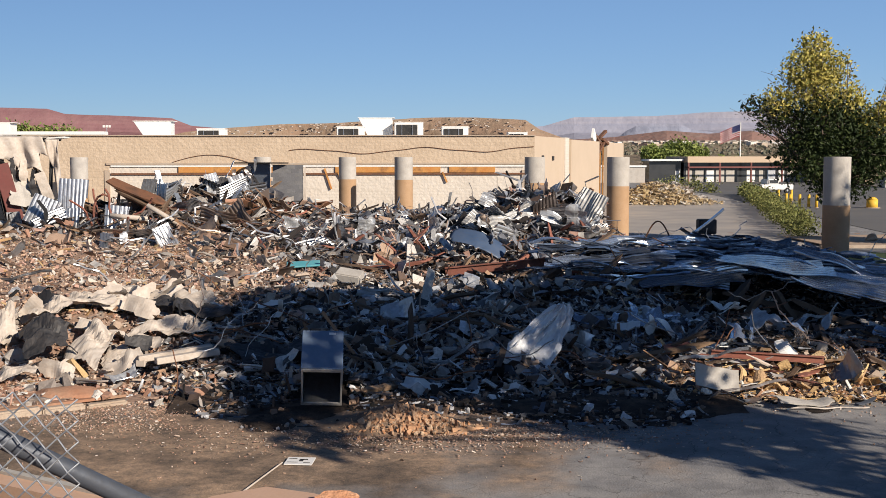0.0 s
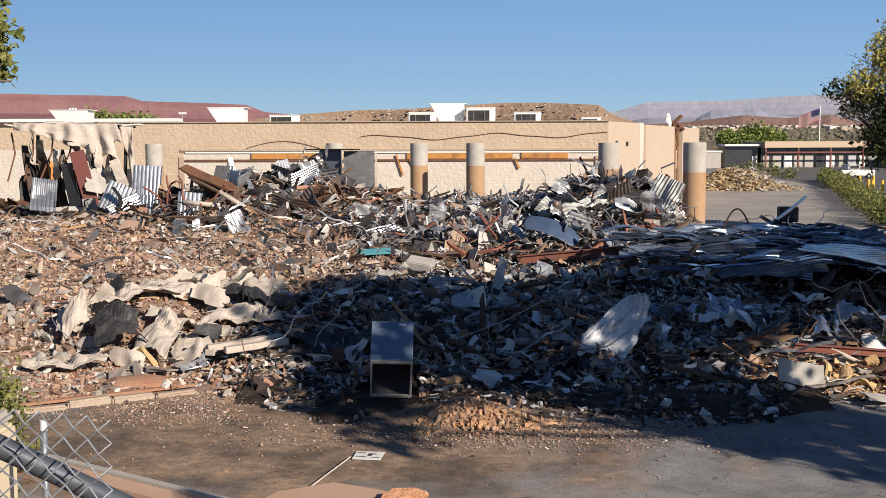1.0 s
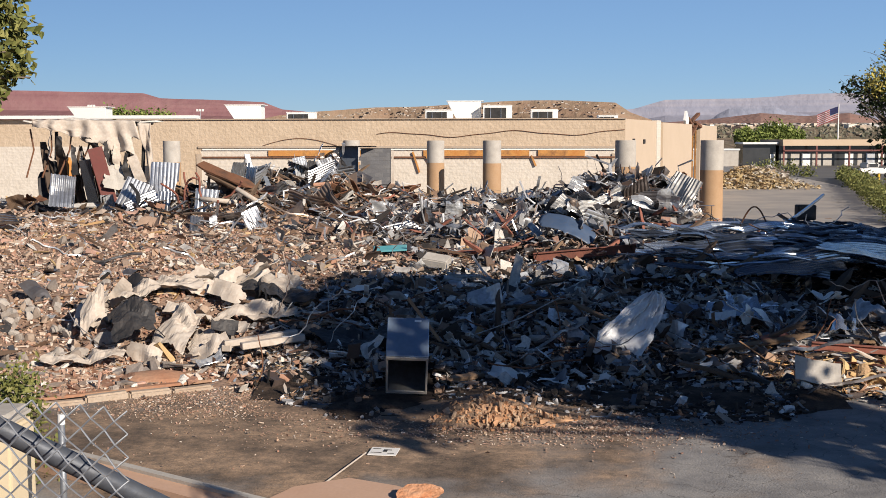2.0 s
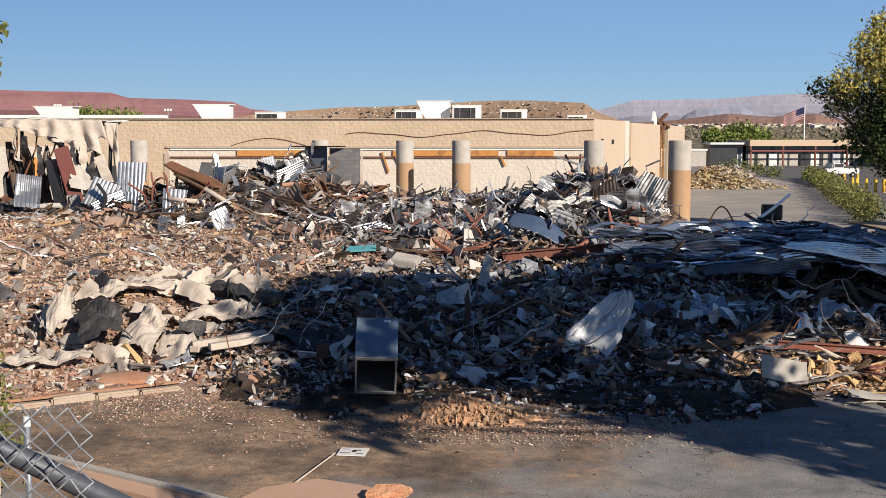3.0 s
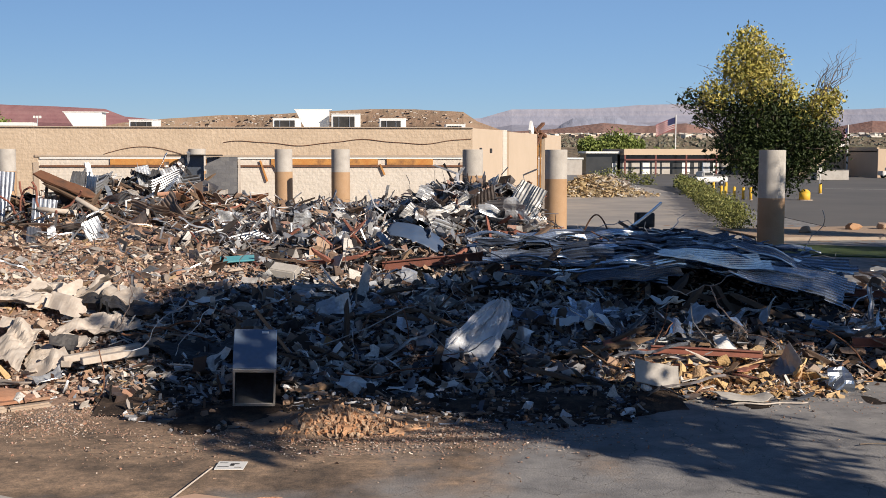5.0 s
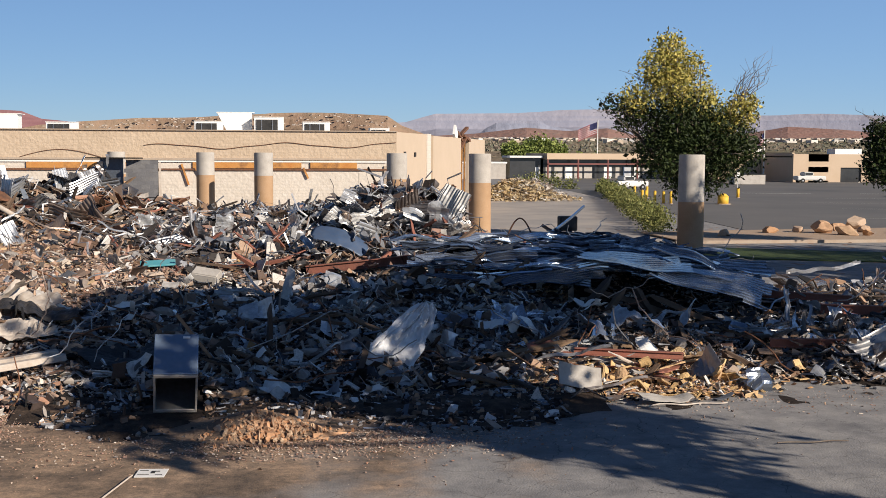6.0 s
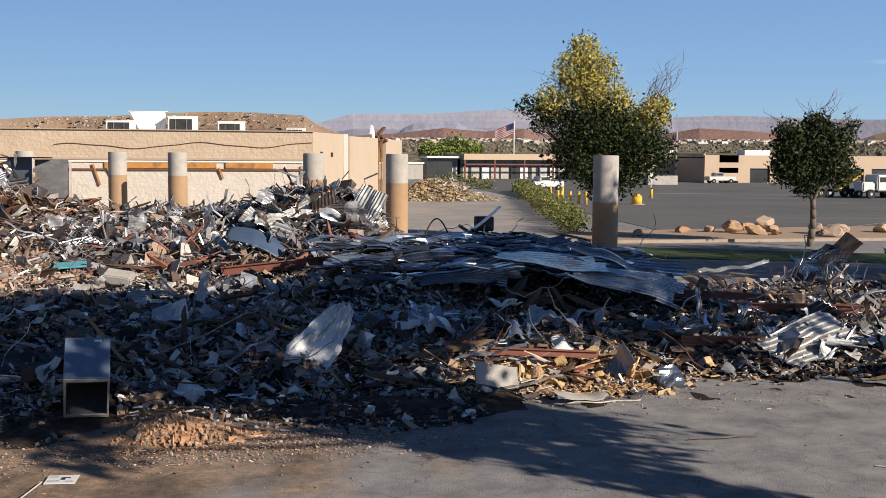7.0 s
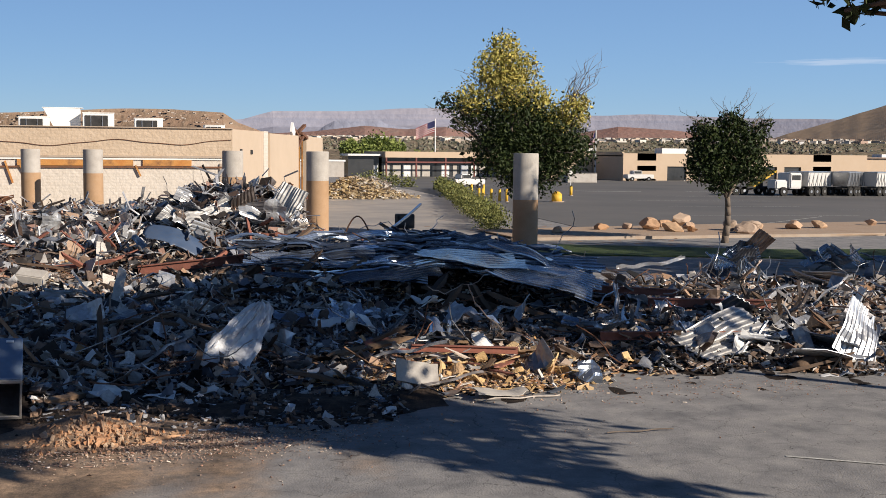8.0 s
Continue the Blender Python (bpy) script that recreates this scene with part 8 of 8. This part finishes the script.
zz2 = 0.34 * np.exp(-((gx2 + 0.25) / 0.75) ** 2 - ((gy2 - 18.8) / 0.45) ** 2) + 0.10 * np.exp(-((gx2 + 1) / 3.0) ** 2 - ((gy2 - 19.6) / 1.1) ** 2) + 0.05 * fbm(gx2, gy2, 3.0, 31) * np.exp(-((gx2 + 1) / 3.2) ** 2 - ((gy2 - 19.2) / 1.2) ** 2) - 0.03
V = np.c_[gx2.ravel(), gy2.ravel(), zz2.ravel()].tolist()
F_ = [(j * 90 + i, j * 90 + i + 1, (j + 1) * 90 + i + 1, (j + 1) * 90 + i) for j in range(49) for i in range(89) if max(zz2[j, i], zz2[j + 1, i + 1]) > -0.012]
tagged(raw("dirt_spill", V, F_, M_SPILL, True), "low spill of sooty brown dirt on the asphalt", "dirt", kind="stuff")
# thin near-black spill from the heap's foot out to a wavy rim
gx3, gy3 = np.meshgrid(np.linspace(-4.5, 6.0, 130), np.linspace(17.6, 21.4, 60))
rim = 18.75 + 0.35 * np.sin(gx3 * 1.1 + 0.6) + 0.5 * fbm(gx3, gy3, 1.4, 33) + 0.55 * step(gx3, 2.0, 5.5) + 0.9 * step(-gx3, 2.2, 4.2)
zz3 = 0.10 * step(gy3, rim, rim + 1.6) + 0.03 * fbm(gx3, gy3, 4.0, 35) * step(gy3, rim, rim + 0.5) + 0.012 * step(gy3, rim - 0.1, rim + 0.1) - 0.008
V = np.c_[gx3.ravel(), gy3.ravel(), zz3.ravel()].tolist()
F_ = [(j * 130 + i, j * 130 + i + 1, (j + 1) * 130 + i + 1, (j + 1) * 130 + i) for j in range(59) for i in range(129) if max(zz3[j, i], zz3[j + 1, i + 1]) > -0.006]
tagged(raw("soot_spill", V, F_, mat("dark ground spill", [(0.02, 0.017, 0.015), (0.07, 0.052, 0.042), (0.18, 0.125, 0.088)], 0.95, scale=2.2, fine=26, bump=0.8, dirt=0.4, dirt_color=(0.012, 0.011, 0.01), bump_dist=0.04, spec=0.1), True), "thin near-black spill spread before the heap", "soot", kind="stuff")
rng = np.random.RandomState(94)
q = np.c_[rng.uniform(-3.9, 5.2, 5200), 21.2 - np.abs(rng.normal(0, 1.05, 5200))]
q = q[q[:, 1] > 18.55 + 0.35 * np.sin(q[:, 0] * 1.1 + 0.6) + 0.55 * step(q[:, 0], 2.0, 5.5) + 0.9 * step(-q[:, 0], 2.2, 4.2)]
q = q[(np.abs(q[:, 0] + 1.7) > 0.5) | (q[:, 1] < 19.3)]
zq = 0.05 * step(q[:, 1], 18.8, 20.4)
scraps("apron_crumbs", np.c_[q, zq], dimset(len(q), 93, 0.075, 0.045, 0.018, 0.65), M_BURNT, "charred crumbs and flakes strewn on the dark spill", 0.35, 0.35, 0.03, 2, seed=92, lift=0.8)
rng = np.random.RandomState(95)
q = rng.normal(0, 1, (1500, 2))
pp = np.c_[-0.25 + 0.5 * q[:, 0], 18.75 + 0.3 * q[:, 1], 0.31 * np.exp(-(0.5 * q[:, 0] / 0.75) ** 2 - (0.3 * q[:, 1] / 0.45) ** 2)]
scraps("clay_clods", pp, dimset(1500, 96, 0.042, 0.034, 0.026, 0.65), mat("orange clay", [(0.50, 0.25, 0.125), (0.56, 0.33, 0.19), (0.40, 0.26, 0.17), (0.60, 0.44, 0.30)], 0.95, source="island", scale=5, fine=30, dirt=0.3), "orange clay clods heaped on the asphalt", 0.5, 0.35, seed=97, category="dirt")
q = rng.normal(0, 1, (4200, 2)) * (2.1, 0.6) + (0.6, 18.15)
scraps("mound_grit", np.c_[q, 0.01 + 0 * q[:, 0]], dimset(len(q), 91, 0.019, 0.012, 0.005, 0.65), M_STONE, "tan grit and leaf bits trodden round the mound", 0.3, 0.35, seed=90, lift=0.5)
# kerb and pavement at the left
kb = empty("kerb_run", "broken tan concrete kerb half buried in dirt", "kerb", kind="structure")
for i in range(6):
    a, b = Vector((-9.3 + 0.65 * i, 18.3 + 0.43 * i, 0)), Vector((-9.3 + 0.65 * (i + 0.96), 18.3 + 0.43 * (i + 0.96), 0))
    bm = bmesh.new()
    m_ = Matrix.Translation((a + b) / 2) @ Matrix.Rotation(math.atan2(0.43, 0.65), 4, "Z")
    m_ = m_ @ pose(0, 0.03 * math.sin(i * 2.3), -0.02 * (i % 3), 1.5 * math.sin(i * 1.7), 1.2 * math.cos(i * 2.9), 2.0 * math.sin(i * 3.1))
    box(bm, 0, 0, 0.03, (b - a).length * 1.02, 0.2, 0.18, m_); bevel(bm, 0.035, 2)
    for v in bm.verts:
        v.co += Vector((0, 1, 1)) * 0.012 * noise.noise(v.co * 6)
    part("kerb_stone", bm, M_CURB, kb)
sheet("pavement", [(-12, 17.2), (-9.4, 18.6), (-5.5, 21.2), (-5.6, 23), (-12, 23)], 0.09, M_REDEARTH, "reddish dirt covered pavement behind the kerb", "pavement")
bm = chunk(0.9, 0.4, 0.13, 1490, 3)
thing("brick_slab", bm, M_REDEARTH, "reddish concrete slab lying on dirt", "slab", pose(-6.6, 21.2, 0.14, 6, 2, 10))
rng = np.random.RandomState(98)
q = np.c_[rng.uniform(-11, -5.2, 2600), rng.uniform(18.6, 22.6, 2600)]
q = q[(q[:, 1] > 18.75 + 0.66 * (q[:, 0] + 9.3))]
scraps("pavement_crumbs", np.c_[q, 0.09 + 0 * q[:, 0]], dimset(len(q), 99, 0.045, 0.035, 0.02, 0.7), M_STONE, "dirt crumbs and shards strewn over the pavement", 0.4, 0.35, seed=100)
scraps("pavement_scraps", np.c_[q[:160], 0.10 + 0 * q[:160, 0]], dimset(len(q[:160]), 101, 0.22, 0.10, 0.03, 0.6), M_PALE, "pale scraps strewn over the pavement", 0.3, 0.35, 0.05, 2, seed=102)
# salmon slab and tan wall top at the foot of the terrace
M_SALMON = mat("salmon concrete", [(0.52, 0.33, 0.23), (0.60, 0.40, 0.29)], 0.9, scale=1.2, fine=20, bump=0.15, dirt=0.2, dirt_color=(0.36, 0.24, 0.17))
sl = sheet("salmon_pavement", [(-3.4, 13.2), (-2.75, 14.65), (-2.07, 15.08), (-1.39, 14.75), (-0.9, 14.3), (-0.4, 13.2)], 0.06, M_SALMON, "salmon coloured concrete slab on the asphalt", "pavement")
bm = chunk(0.36, 0.24, 0.13, 1500, 4)
thing("orange_rock", bm, mat("orange sandstone", [(0.46, 0.20, 0.10), (0.54, 0.27, 0.15), (0.60, 0.36, 0.23)], 0.95, scale=4, fine=24, bump=0.8, dirt=0.3, dirt_color=(0.30, 0.16, 0.10), bump_dist=0.03), "rough orange sandstone rock on the slab", "rock", pose(-1.1, 14.3, 0.1, 0, 0, 20))
lwall = empty("low_wall", "low tan stucco garden wall with grey coping", "wall", kind="structure")
a, b = Vector((-7.6, 16.45, 0)), Vector((-2.9, 13.4, 0))
m_ = Matrix.Translation((a + b) / 2) @ Matrix.Rotation(math.atan2(b.y - a.y, b.x - a.x), 4, "Z")
bm = bmesh.new(); box(bm, 0, -0.1, 0.1, (b - a).length, 0.35, 0.2, m_)
part("wall_body", bm, M_SALMON, lwall)
bm = bmesh.new(); box(bm, 0, 0.1, 0.22, (b - a).length, 0.12, 0.05, m_)
part("coping", bm, M_COLTOP, lwall)

# terrace with chain-link fence
M_POST = mat("galvanised fence steel", [(0.30, 0.32, 0.35), (0.42, 0.44, 0.47)], 0.5, 0.7, scale=4, fine=30, bump=0.1, dirt=0.3)
M_RAIL = mat("dark painted rail", [(0.07, 0.08, 0.10), (0.11, 0.12, 0.14)], 0.5, 0.3, scale=4, fine=30, bump=0.1, dirt=0.3)
bm = bmesh.new()
vs = [bm.verts.new(v) for v in ((-14, -14, 2.4), (14, -14, 2.4), (14, 2.6, 2.4), (-14, 2.6, 2.4), (14, 7.5, 0.0), (-14, 7.5, 0.0))]
bm.faces.new(vs[:4]); bm.faces.new((vs[3], vs[2], vs[4], vs[5]))
tagged(mesh_ob("terrace", bm, M_REDEARTH), "raised earth terrace and bank below the viewpoint", "bank", kind="structure")
fn_ = empty("chain_link_fence", "sagging chain-link fence with a bent dark top rail", "fence", pose(0, 0, 0))
bm = bmesh.new(); cyl(bm, (-2.82, 3.42, 4.30), (-0.36, 4.41, 2.66), 0.04, 0.04, 14)
part("top_rail", bm, M_RAIL, fn_, "dark bent pipe", True)
for x, y, h_ in ((-2.82, 3.42, 4.34),):
    bm = bmesh.new(); cyl(bm, (x, y, 1.4), (x, y, h_), 0.035, 0.035, 12)
    part("post", bm, M_POST, fn_, "", True)
# woven wires
for sgn in (1, -1):
    for k in range(-6, 30):
        pts = []
        for i in range(26):
            s_ = (k + sgn * i * 0.5) * 0.075 if sgn > 0 else (k + 12 - i * 0.5) * 0.075
            zt = 3.72 - 0.04 * i + (0.10 if s_ < 0.4 else 0.10 - 0.10 * (s_ - 0.4)) - 0.10 * max(0, s_ - 0.9)
            if 0.05 <= s_ <= 1.0:
                pts.append(Vector((-2.2 + s_ * 0.93, 3.40 + s_ * 0.37 + 0.008 * (-1) ** i, zt - 0.075 * s_)))
        if len(pts) > 1:
            bm = bmesh.new(); tube(bm, pts, 0.0032, 5)
            part("wire", bm, M_POST, fn_)
pt = empty("fence_post", "galvanised fence post with white cap", "post", pose(-4.9, 12.3, 0))
bm = bmesh.new(); cyl(bm, (0, 0, 0), (0, 0, 1.46), 0.038, 0.038, 12)
part("pole", bm, M_POST, pt, "", True)
bm = bmesh.new(); cyl(bm, (0, 0, 1.46), (0, 0, 1.57), 0.042, 0.038, 12)
part("cap", bm, M_WHITE, pt, "white cap")
bm = bmesh.new(); cyl(bm, (0, 0, 1.1), (0, 0, 1.17), 0.048, 0.048, 12)
part("clamp", bm, M_WHITE, pt)
pl = empty("block_pillar", "cream painted block pillar with grey cap", "pillar", pose(-6.1, 12.9, 0))
bm = bmesh.new(); box(bm, 0, 0, 0.66, 1.0, 0.7, 1.32); bevel(bm, 0.04, 2)
part("shaft", bm, mat("cream paint", [(0.60, 0.50, 0.34), (0.66, 0.56, 0.40)], 0.85, scale=2, fine=20, bump=0.1, dirt=0.2, dirt_color=(0.45, 0.35, 0.22)), pl)
bm = bmesh.new(); box(bm, 0, 0, 1.40, 0.96, 0.7, 0.16); bevel(bm, 0.06, 2)
part("cap", bm, M_COLTOP, pl)
